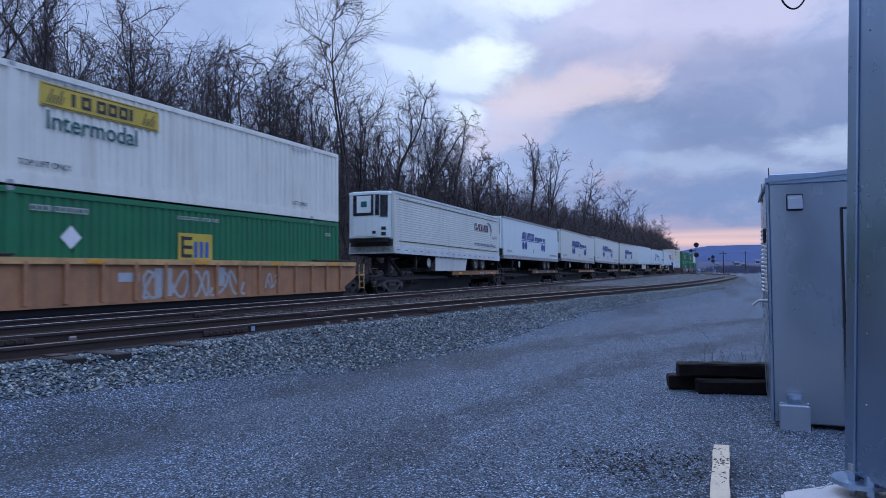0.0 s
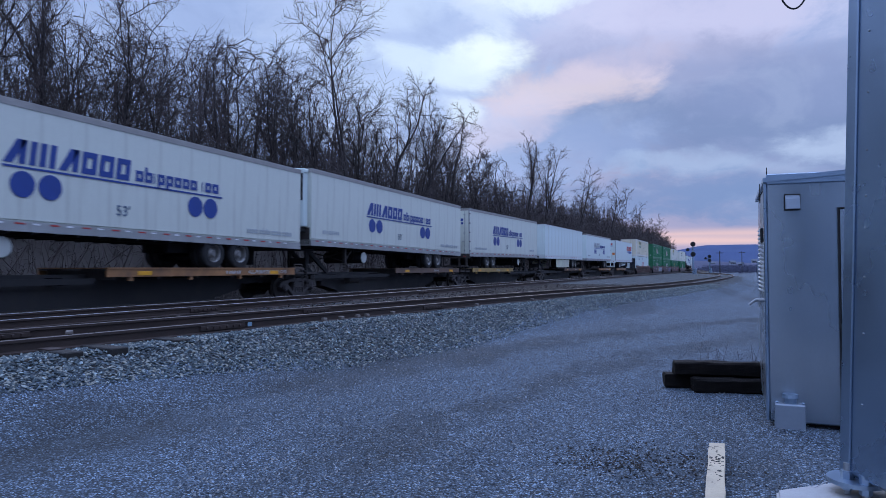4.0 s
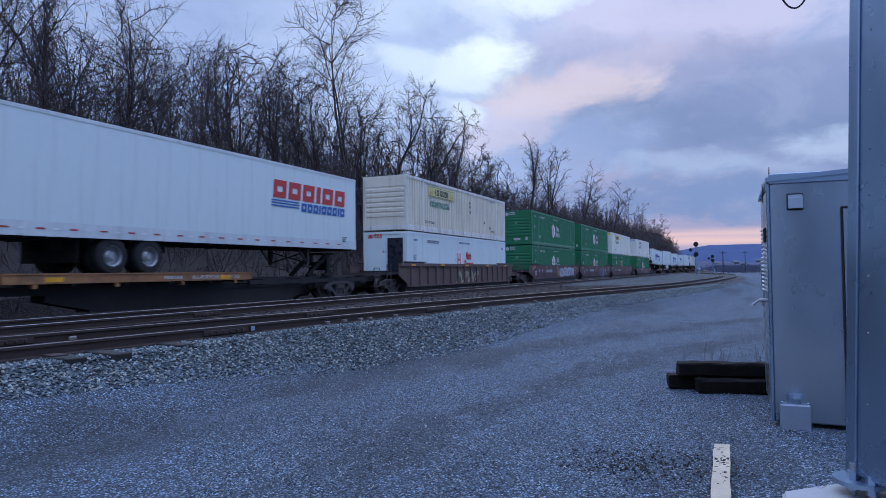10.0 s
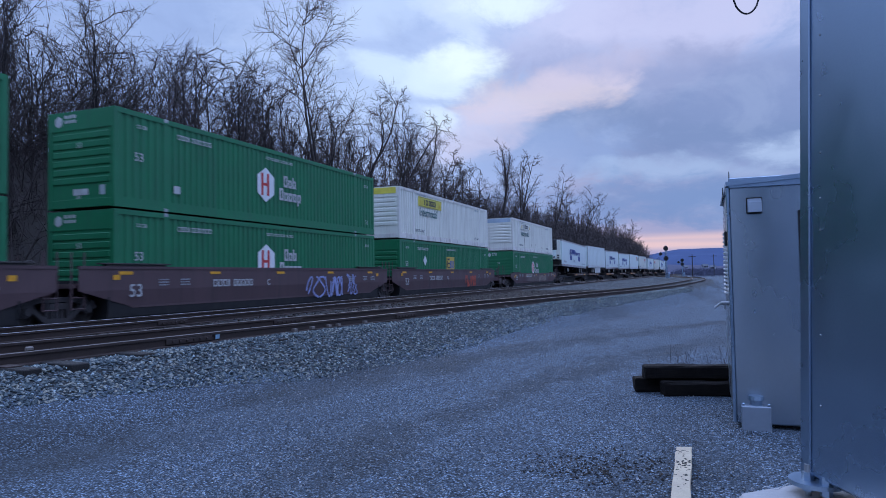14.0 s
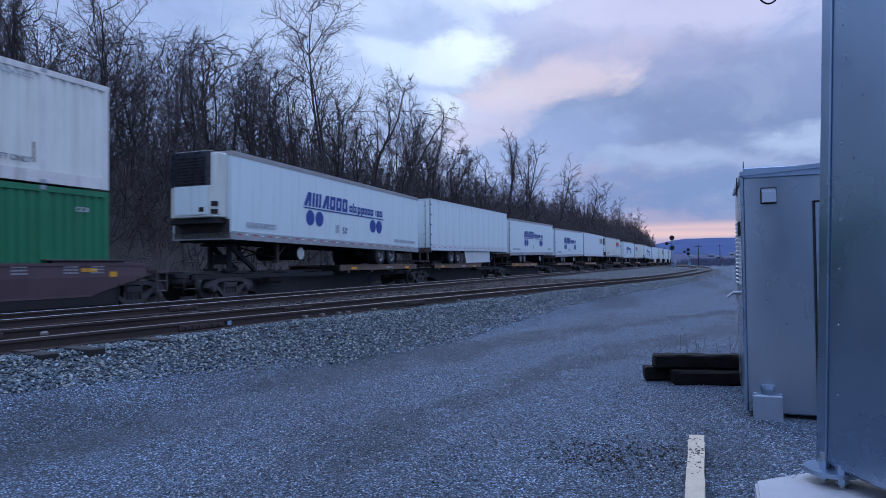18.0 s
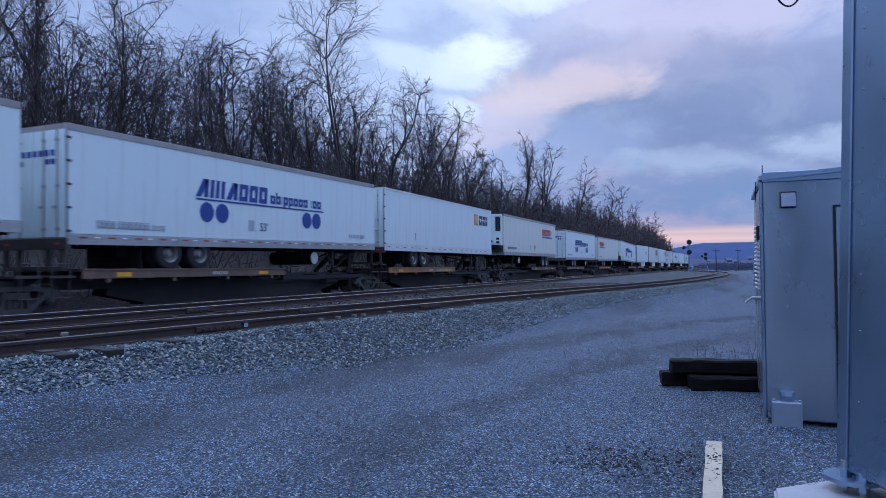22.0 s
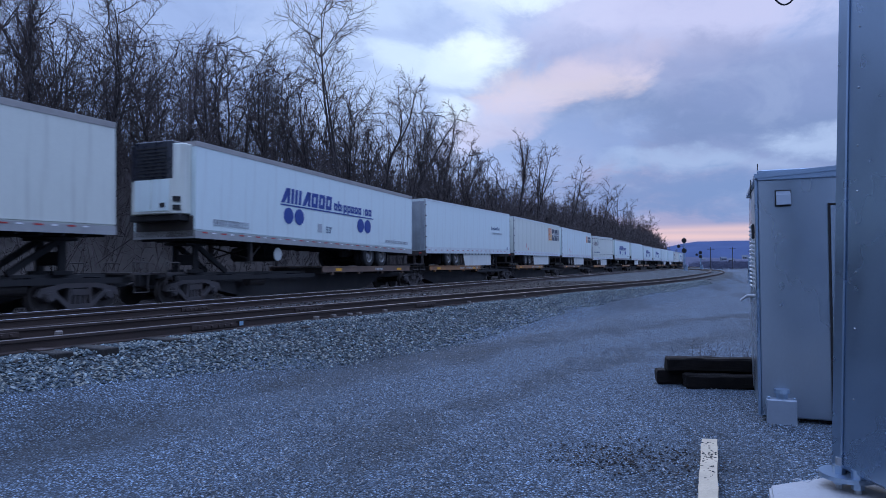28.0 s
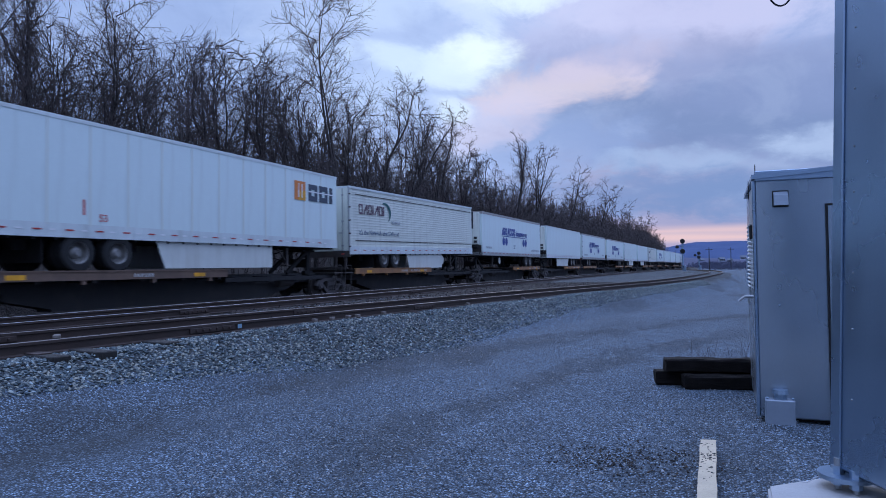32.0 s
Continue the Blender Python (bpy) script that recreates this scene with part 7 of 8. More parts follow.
def well_car(s, y0, y1, kind, paint, trucks, ends, letter=None, tall_ends=False):
    lab = {"rib": "rust-orange double-stack well car with ribbed sides and graffiti", "old": "weathered brown double-stack well car with ribbed sides",
           "flush": "maroon-brown articulated well car with smooth sides and stencils"}[kind]
    th = thing("well_car", lab, "railway car", "double-stack well cars")
    a, b = -8.35, 8.35            # the well itself
    top = {"rib": 1.56, "old": 1.55, "flush": 1.57}[kind] if letter != "A" else 1.28
    for sx in (1, -1):
        def side():
            bm = bmesh.new()
            o = sx
            x = o * 1.40
            if kind == "flush":
                # upper plate, knee, and a lower plate leaning in, cut up towards the trucks
                rows = [(a - 0.95, b + 0.95, top, 0.0), (a - 0.95, b + 0.95, 0.92, 0.0), (a + 0.75, b - 0.75, 0.46, -0.05), (a + 0.9, b - 0.9, 0.40, -0.05)]
                prev = None
                for p, q, z, d in rows:
                    cur = [bm.verts.new((x + o * d, p, z)), bm.verts.new((x + o * d, q, z)), bm.verts.new((x + o * (d - 0.03), p, z)), bm.verts.new((x + o * (d - 0.03), q, z))]
                    if prev:
                        bm.faces.new((prev[0], prev[1], cur[1], cur[0]))
                        bm.faces.new((prev[2], prev[3], cur[3], cur[2]))
                    prev = cur
                bmesh.ops.recalc_face_normals(bm, faces=bm.faces[:])
            else:
                box(bm, x - 0.015, x + 0.015, a, b, 0.37, top - 0.05)
                for p, q in ((a, a - 0.9), (b, b + 0.9)):
                    prism_yz(bm, sorted_quad([(p, 0.55), (q, 0.95), (q, top - 0.05), (p, top - 0.05)]), x - 0.014, x + 0.014)
                box(bm, *sorted((x - o * 0.06, x + o * 0.05)), a, b, 0.35, 0.43)
            return bm
        sd = part("side_wall", shape(("well", kind, sx, top), side), paint, th, lab.split(" ")[0] + " painted side wall")
        if kind != "flush":
            n = 16
            for k in range(n):
                y = a + 0.4 + (b - a - 0.8) * k / (n - 1)
                part("rib", shape(("rib", kind, sx), lambda: cbox((sx * 1.455, 0, top / 2 + 0.18), (0.10, 0.11, top - 0.5), 0.008)), paint, sd, "", Matrix.Translation((0, y, 0)))

        def flange():
            bm = bmesh.new()
            ov = 0.95 if kind == "flush" else 0.8
            box(bm, *sorted((sx * 1.33, sx * (1.42 if kind == "flush" else 1.49))), a - ov, b + ov, top - 0.06, top + 0.02)
            if kind != "flush":
                box(bm, *sorted((sx * 1.47, sx * 1.50)), a - 0.8, b + 0.8, top - 0.14, top + 0.02)
            return bm
        part("top_flange", shape(("flange", kind, sx, top), flange), ENDPAINT if kind == "rib" else paint, th, "worn top flange")
        for e in (a + 1.0, b - 1.0):
            part("walkway_plate", shape(("wp", top, sx, e), lambda: cbox((sx * 1.36, e, top + 0.09), (0.2, 2.6, 0.04), 0.006)), STEEL, th, "raised steel walkway plate")
            part("walkway_bracket", shape(("wpb", top, sx, e), lambda: cbox((sx * 1.36, e, top + 0.045), (0.12, 2.2, 0.06), 0.004)), STEEL, th)
        for k in range(5):
            y = a + 0.6 + (b - a - 1.6) * k / 4
            part("reflector", shape(("refl", kind, sx, top), lambda: cbox((sx * (1.505 if kind != "flush" else 1.406), 0, top - 0.07 if kind != "flush" else top - 0.17), (0.008, 0.5, 0.09), 0)), SAFETY, th, "yellow reflector strip", Matrix.Translation((0, y, 0)))

    def floor():
        bm = bmesh.new()
        box(bm, -1.32, 1.32, a, b, 0.13, 0.33)
        for e in (a, b - 0.05):
            box(bm, -1.38, 1.38, e, e + 0.05, 0.3, 1.2)
        for k in range(9):
            y = a + 0.6 + (b - a - 1.2) * k / 8
            box(bm, -1.30, 1.30, y - 0.15, y + 0.15, 0.08, 0.14)
        return bm
    part("well_floor", shape("wellfloor", floor), BLACK, th, "dark well floor")
    # added black plates that stand in for shade below the side walls
    for sx in (1, -1):
        part("inner_sill", shape(("shadeskirt", sx), lambda: cbox((sx * 1.325, 0, 0.62), (0.03, b - a, 0.9), 0)), BLACK, th, "added black plate for the shade under the well side")

    def end_decks():
        bm = bmesh.new()
        for e, f in (d_end,):
            p, q = sorted((e, f))
            box(bm, -0.40, 0.40, p, q, 0.70, 1.05)
            box(bm, -1.32, 1.32, e - 0.9 if e < 0 else e, e if e < 0 else e + 0.9, 1.0, 1.12)
            f2 = f + 0.35 if f < 0 else f - 0.35
            box(bm, -1.3, 1.3, f2 - 0.18, f2 + 0.18, 1.0, 1.08)
            for sx in (-1.27, 1.27):
                for dy in (-0.2, 0.2):
                    rod(bm, (sx, f2 + dy, 0.42), (sx, f2 + dy, 1.95 if tall_ends else 1.5), 0.022, 0.022, 6)
                for zz in (0.45, 0.75):
                    rod(bm, (sx, f2 - 0.2, zz), (sx, f2 + 0.2, zz), 0.018, 0.018, 6)
        return bm
    for d_end in ((a, y0), (b, y1)):
        part("end_deck", shape(("enddeck", d_end, tall_ends), end_decks), ENDPAINT if kind == "rib" else STEEL if kind != "flush" else PLUM, th, "end platform with ladder rails")

    def wheel_brake():
        bm = bmesh.new()
        ring(bm, (0, 0, 0), 0.26, 0.02, 18)
        for k in range(4):
            an = k * math.pi / 4
            rod(bm, (0, -0.26 * math.cos(an), -0.26 * math.sin(an)), (0, 0.26 * math.cos(an), 0.26 * math.sin(an)), 0.012, 0.012, 5)
        rod(bm, (-0.3, 0, 0), (0, 0, 0), 0.03, 0.03, 6)
        return bm
    part("brake_wheel", shape("brakewheel", wheel_brake), STEEL, th, "hand brake wheel", Matrix.Translation((1.25, y1 - 0.9, 1.45)))
    if kind == "flush":
        h0 = -8.0
        part("stencil_lettering", block_row("OOOI", 3.9 + h0, 4.78 + h0, 0.94, 1.18, 0.0, 1.405, 0.15), STENCIL, th, "pale reporting marks in bars")
        part("stencil_lettering", block_row("OOOOO", 4.95 + h0, 6.05 + h0, 0.94, 1.18, 0.0, 1.405, 0.15), STENCIL, th, "pale reporting marks in bars")
        if letter:
            word(letter, 0.30, STENCIL, th, 6.9 + h0, 0.95, x=1.41)
        word("53", 0.52, STENCIL, th, 0.35 + h0, 0.72, x=1.41)
        for v in (1.5, 2.4, 13.2, 14.6, 15.4):
            for zz in (1.02, 1.10, 1.18):
                part("stencil_lettering", slab_row("r3", 7, v + h0, v + 0.42 + h0, zz, zz + 0.04, 0, 0.5, x=1.405), FADED, th, "small stencils in bars")
        for v in (-0.2, 16.0):
            plate(th, "reflector", SAFETY, v + h0, v + 0.24 + h0, top - 0.36, top - 0.22, x=1.405)
    for y in trucks:
        add_truck(th, y)
    for y, way in ends:
        coupler(th, y, way)
    return rolling(th, s)


def graffiti(th, mat, v0, v1, z0, z1, x, seed, loops, r=0.035):
    """Looping spray strokes, unreadable."""
    rnd = random.Random(seed)
    bm = bmesh.new()
    step = (v1 - v0) / loops
    for k in range(loops):
        c = v0 + (k + 0.5) * step
        ph, fx, fy = rnd.uniform(0, 6), rnd.choice((1, 2)), rnd.choice((1, 2, 3))
        pts = []
        for i in range(15):
            u = i / 14 * 5.2
            pts.append((c + step * 0.46 * math.sin(fx * u + ph), (z0 + z1) / 2 + (z1 - z0) * 0.47 * math.cos(fy * u * 0.8 + ph * 0.7)))
        prev = None
        for (p, q), (p2, q2) in zip(pts, pts[1:]):
            dx, dz = p2 - p, q2 - q
            ln = math.hypot(dx, dz) or 1
            nx, nz = -dz / ln * r, dx / ln * r
            vs = [bm.verts.new((x, p + nx, q + nz)), bm.verts.new((x, p - nx, q - nz)), bm.verts.new((x, p2 - nx, q2 - nz)), bm.verts.new((x, p2 + nx, q2 + nz))]
            bm.faces.new(vs)
    me = bpy.data.meshes.new("graffiti")
    bm.to_mesh(me)
    bm.free()
    part("graffiti", me, mat, th, "looping spray-painted graffiti, unreadable")


def graffiti_blobs(th, fill, rim, v0, v1, z0, z1, x, seed, count, drop=0.0):
    """Fat filled shapes with a dark rim, unreadable."""
    rnd = random.Random(seed)
    step = (v1 - v0) / count
    for mat, grow, dx in ((rim, 1.12, 0.0), (fill, 1.0, 0.002)):
        bm = bmesh.new()
        r2 = random.Random(seed)
        for k in range(count):
            c, zc = v0 + (k + 0.5) * step, (z0 + z1) / 2 + r2.uniform(-0.05, 0.05)
            w, hh = step * r2.uniform(0.46, 0.60), (z1 - z0) * r2.uniform(0.42, 0.52)
            lean = r2.uniform(0.05, 0.25)
            n = 18
            pts = []
            for i in range(n):
                a = 2 * math.pi * i / n
                b = r2.uniform(0.82, 1.12)
                p, q = math.copysign(abs(math.cos(a)) ** 0.5, math.cos(a)) * w * b, math.copysign(abs(math.sin(a)) ** 0.5, math.sin(a)) * hh * b
                pts.append((c + (p + q * lean) * grow, zc + q * grow))
            vs = [bm.verts.new((x + dx + 0.0005 * k, p, min(max(q, 0.42), z1 + 0.16))) for p, q in pts]
            bm.faces.new(vs)
        part("graffiti", bm, mat, th, "fat filled spray-painted graffiti, unreadable")
    bm = bmesh.new()
    for k in range(count):
        c = v0 + (k + 0.5) * step
        for _ in range(2):
            p, q = c + rnd.uniform(-0.25, 0.25) * step, (z0 + z1) / 2 + rnd.uniform(-0.2, 0.2) * (z1 - z0)
            l, w, tl = rnd.uniform(0.10, 0.24) * (z1 - z0), rnd.uniform(0.03, 0.06), rnd.uniform(-0.4, 0.5)
            vs = [bm.verts.new((x + 0.009, p + a * w + b * l * tl, q + b * l)) for a, b in ((-1, -1), (1, -1), (1, 1), (-1, 1))]
            bm.faces.new(vs)
    part("graffiti", bm, rim, th, "dark strokes inside the graffiti")


# ---------------------------------------------------------------- the make-up of the train
# start of each load at 0 s, in metres along the line
START = dict(W1=8.35, T1=29.59, T2=46.74, T3=64.33, T4=81.26, T5=99.1, T6=117.95, T7=136.41, T8=156.79, W2=178.08, W3=201.32, W4=220.6, W5=239.81, W6=263.24,
             T9=284.5, T10=302.64, T11=319.66, T12=337.07, T13=354.23, T14=373.4, T15=393.97, T16=412.27, T17=431.41, T18=449.55, T19=466.95, T20=484.26,
             T21=501.59, T22=519.85, T23=538.56)
_a = 538.56
for _k in range(24, 39):
    _a += 18.2 if _k % 2 else 17.6
    START["T%d" % _k] = _a
ORDER = list(START)
SPLIT = {("W1", "T1"), ("T8", "W2"), ("W2", "W3"), ("W5", "W6"), ("W6", "T9"), ("T13", "T14"), ("T16", "T17"), ("T22", "T23"), ("T28", "T29")}

REEFER_NOSE = {"T1": "pale", "T2": "pale", "T3": "pale", "T4": "pale", "T9": "dark", "T14": "pale", "T17": "dark", "T22": "dark", "T23": "dark", "T25": "dark"}
NOSE = set(REEFER_NOSE) | {"T6", "T7", "T27", "T31", "T34"}
FLEET = {"T2", "T3", "T4", "T5", "T7", "T9", "T11", "T12", "T15", "T17", "T22", "T24", "T25", "T29", "T33"}
PANEL = {"T6", "T10", "T19", "T20", "T26", "T30"}
SKIRTED = {"T1", "T6", "T10", "T18", "T19", "T20", "T21", "T23", "T26", "T27"}
TANKED = {"T1", "T2", "T3", "T4", "T5", "T9", "T11", "T12", "T14", "T15", "T16", "T17", "T21", "T22"}
TAN_EDGE = surface("top_rail_tan", (0.34, 0.32, 0.30), 0.5, 0.2, var=0.15, scale=1.5, fine=20, bump=0.03, dirt=(0.2, 0.18, 0.16), amount=0.4)
RUSTY = surface("rusty_deck_edge", (0.16, 0.10, 0.07), 0.65, var=0.3, scale=1.6, fine=18, bump=0.1, dirt=(0.07, 0.05, 0.04), amount=0.7)
YELLOWED = surface("faded_yellow_edge", (0.42, 0.27, 0.09), 0.6, var=0.3, scale=1.6, fine=18, bump=0.1, dirt=(0.16, 0.09, 0.05), amount=0.8)
H = TL / 2


def word_bars(th, mat, n, v0, v1, z0, z1, slant=0.0, fill=0.64, low=None, label="wordmark in bars"):
    part("wordmark", slab_row("wb", n, v0 - H, v1 - H, z0 - ZR, z1 - ZR, slant, fill, low=low), mat, th, label)


def dress(name, th):
    h = H
    if name in FLEET:
        fleet_script(th, FADED if name == "T7" else NAVY, name in ("T5", "T11", "T12", "T15", "T24"))
    if name in ("T13", "T19", "T20"):
        v0, z0, z1 = (12.65, 4.48, 5.18) if name == "T13" else (11.4, 4.05, 5.22) if name == "T19" else (13.0, 4.4, 5.15)
        w = (z1 - z0) * 1.0
        plate(th, "emblem", FLAME, v0 - h, v0 + w - h, z0 - ZR, z1 - ZR, x=SIDE + 0.012)
        plate(th, "emblem_half", SAFETY, v0 + w * 0.35 - h, v0 + w - h, z0 - ZR, z0 + (z1 - z0) * 0.5 - ZR, x=SIDE + 0.02)
        for k in (0.3, 0.62):
            plate(th, "emblem_line", TAPE_WHITE, v0 + w * k - h, v0 + w * (k + 0.08) - h, z0 + 0.1 - ZR, z1 - 0.1 - ZR, x=SIDE + 0.028)
        part("wordmark", block_row("OOI", v0 + w + 0.15 - h, v0 + w + 0.25 + w * 2.45 - h, z0 + 0.02 - ZR, z1 - 0.05 - ZR, 0.0, SIDE + 0.012, 0.24), CHAR, th, "dark block wordmark")
        plate(th, "emblem_line", TAPE_WHITE, v0 + w + 0.2 - h, v0 + w + 0.2 + w * 2.5 - h, (z0 + z1) / 2 - ZR, (z0 + z1) / 2 + 0.05 - ZR, x=SIDE + 0.02)
        if name != "T13":
            word("53", 0.28, RED, th, 4.0 - h, 3.0 - ZR)
        plate(th, "arrow_mark", RED, 3.5 - h, 3.56 - h, 3.15 - ZR, 3.55 - ZR, x=SIDE + 0.012)
        front_plate(th, "door_emblem", FLAME, -0.98, -0.62, ZT - 0.62, ZT - 0.32, -h - 0.028)
        front_plate(th, "door_wordmark", CHAR, -0.5, 0.4, ZT - 0.60, ZT - 0.36, -h - 0.028)
    if name in ("T14", "T16"):
        v = 11.0 if name == "T14" else 1.0
        part("wordmark", block_row("OIIOOOO", v - h, v + 2.75 - h, 4.42 - ZR, 5.0 - ZR, 0.2, stroke=0.2), RED, th, "slanted red wordmark in blocks")
        word_bars(th, RED, 4, v + 2.8, v + 3.7, 4.52, 4.98, -0.3, 0.3)
        plate(th, "stripe", BLUE, v - h, v + 3.8 - h, 4.20 - ZR, 4.34 - ZR, x=SIDE + 0.012)
        word_bars(th, SLATE, 9, 0.9, 3.2, 3.02, 3.2) if name == "T14" else None
        if name == "T14":
            front_plate(th, "nose_mark", RED, -0.8, 0.0, ZB + 1.62, ZB + 1.76, -h - 0.55)
    if name == "T1":
        y = -h - 0.555
        front_plate(th, "nose_frame", GLASSY, -0.74, 0.42, ZT - 1.22, ZT - 0.20, y)
        front_plate(th, "nose_panel", WHITE, -0.52, 0.28, ZT - 1.08, ZT - 0.24, y - 0.01)
        front_plate(th, "nose_mark", TEAL, -0.28, 0.06, ZT - 0.80, ZT - 0.52, y - 0.02)
        front_plate(th, "nose_louvre", GLASSY, 0.52, 0.74, ZT - 1.22, ZT - 0.20, y)
    if name in ("T1", "T21", "T28"):
        v = 11.15 if name == "T1" else 0.8
        part("wordmark", block_row("OWOIWOI", v - h, v + 2.6 - h, 4.42 - ZR, 4.88 - ZR, stroke=0.12), MAROON, th, "plum wordmark in blocks")
        part("swoosh", arc_mesh(v + 2.55 - h, 4.55 - ZR, 0.62), SLATE if name == "T1" else TEAL, th, "curved swoosh mark")
        word_bars(th, FADED, 6, v + 3.4, v + 4.4, 4.05, 4.2)
        word("It's the Network that Delivers!", 0.32, SLATE, th, v - h, 3.45 - ZR, wide=1.05)
        for z in (ZT - 0.35, ZB + 0.62):
            plate(th, "side_moulding", STEEL, -h + 0.5, h - 0.3, z, z + 0.035, x=SIDE + 0.006)
    if name == "T8":
        part("wordmark", block_row("OOOIOO", 10.2 - h, 15.25 - h, 4.34 - ZR, 5.0 - ZR, 0.12, stroke=0.26), RED, th, "heavy red wordmark in blocks")
        for z in (4.22, 4.12, 4.02):
            plate(th, "stripe", BLUE, 10.2 - h, 11.9 - h, z - ZR, z + 0.05 - ZR, x=SIDE + 0.012)
        part("wordmark", block_row("OOOIOOOIO", 12.0 - h, 15.2 - h, 3.92 - ZR, 4.26 - ZR, 0.12, stroke=0.24), BLUE, th, "blue wordmark in blocks")
        y = -h - 0.03
        for k in range(6):
            front_plate(th, "door_wordmark", RED, -0.60 + 0.25 * k, -0.40 + 0.25 * k, ZT - 0.72, ZT - 0.45, y)
        front_plate(th, "stripe", BLUE, -0.58, 0.88, ZT - 0.86, ZT - 0.78, y)
        for k in range(4):
            front_plate(th, "door_lettering", RED, -0.12 + 0.12 * k, -0.03 + 0.12 * k, ZT - 1.34, ZT - 1.24, y)
        for k in range(9):
            front_plate(th, "door_lettering", CHAR, -0.45 + 0.12 * k, -0.36 + 0.12 * k, ZT - 1.52, ZT - 1.42, y)
        front_plate(th, "door_sign", FLAME, 0.82, 1.16, ZB + 0.95, ZB + 1.3, y)
        front_plate(th, "door_bar", ALU, -0.4, 0.5, ZB + 1.0, ZB + 1.05, y)
        front_plate(th, "number_holder", CHAR, -0.2, 0.3, ZB + 0.42, ZB + 0.62, y)
    if name == "T18":
        word_bars(th, SLATE, 9, 11.6, 13.6, 4.28, 4.5, 0.2, 0.5, 0.7, "faint small wordmark in bars")
        word_bars(th, FADED, 12, 11.9, 14.2, 3.95, 4.08)
        word("53'", 0.3, SLATE, th, 15.3 - h, 2.85 - ZR)
    if name == "T10":
        word("T67", 0.3, CHAR, th, -0.2, ZT - 0.75, x=-h - 0.03, frame_m=FRONT)
        front_plate(th, "vent_plate", CHAR, -0.2, 0.2, ZB + 1.2, ZB + 1.6, -h - 0.028)
    if name == "T8":
        word("53'", 0.3, CHAR, th, 15.0 - h, 2.85 - ZR)
    if name in ("T15", "T5", "T11", "T12", "T24"):
        for k in range(8):
            front_plate(th, "door_lettering", NAVY, -0.85 + 0.22 * k, -0.7 + 0.22 * k, ZT - 0.80, ZT - 0.64, -h - 0.03)
        for x in (-0.7, -0.5, 0.5, 0.7):
            front_plate(th, "door_dot", NAVY, x, x + 0.15, ZT - 1.02, ZT - 0.88, -h - 0.03)
    if name == "T14":
        def torn():
            bm = bmesh.new()
            pts = [(0.0, -0.34), (0.26, -0.16), (0.36, 0.06), (0.14, 0.16), (0.03, 0.36), (-0.12, 0.14), (-0.34, 0.05), (-0.2, -0.12)]
            bm.faces.new([bm.verts.new((SIDE + 0.006, 8.5 - h + a, 3.33 - ZR + b)) for a, b in pts])
            return bm
        part("torn_placard", torn(), surface("peeled_adhesive", (0.42, 0.36, 0.26), 0.8, var=0.2, scale=4, fine=30, bump=0.1), th, "tan remains of a torn-off placard")
    if name in ("T14", "T9", "T17", "T12", "T16"):
        part("small_print", block_row("OOOI OOOOOO", 0.8 - h, 2.6 - h, 3.0 - ZR, 3.2 - ZR, 0.0, SIDE + 0.012, 0.12), FADED, th, "small unit number in bars")
        plate(th, "placard", FADED, 7.0 - h, 7.3 - h, 3.15 - ZR, 3.5 - ZR, x=SIDE + 0.01)


LABELS = {"T1": "grey-white ribbed refrigerated semitrailer with a maroon wordmark", "T8": "white dry van semitrailer with red and blue wordmark, doors leading",
          "T10": "clean white panelled dry van semitrailer with side skirts", "T13": "white semitrailer with orange square emblem and dark wordmark",
          "T14": "white refrigerated semitrailer with red wordmark and blue stripe", "T16": "white semitrailer with red wordmark and blue stripe, doors leading",
          "T18": "plain white dry van semitrailer with bare metal doors", "T19": "white panelled semitrailer with large orange emblem", "T20": "white panelled semitrailer with orange emblem near its front",
          "T21": "dirty cream ribbed semitrailer with swoosh mark, doors leading", "T6": "plain white panelled dry van with cream side skirt"}


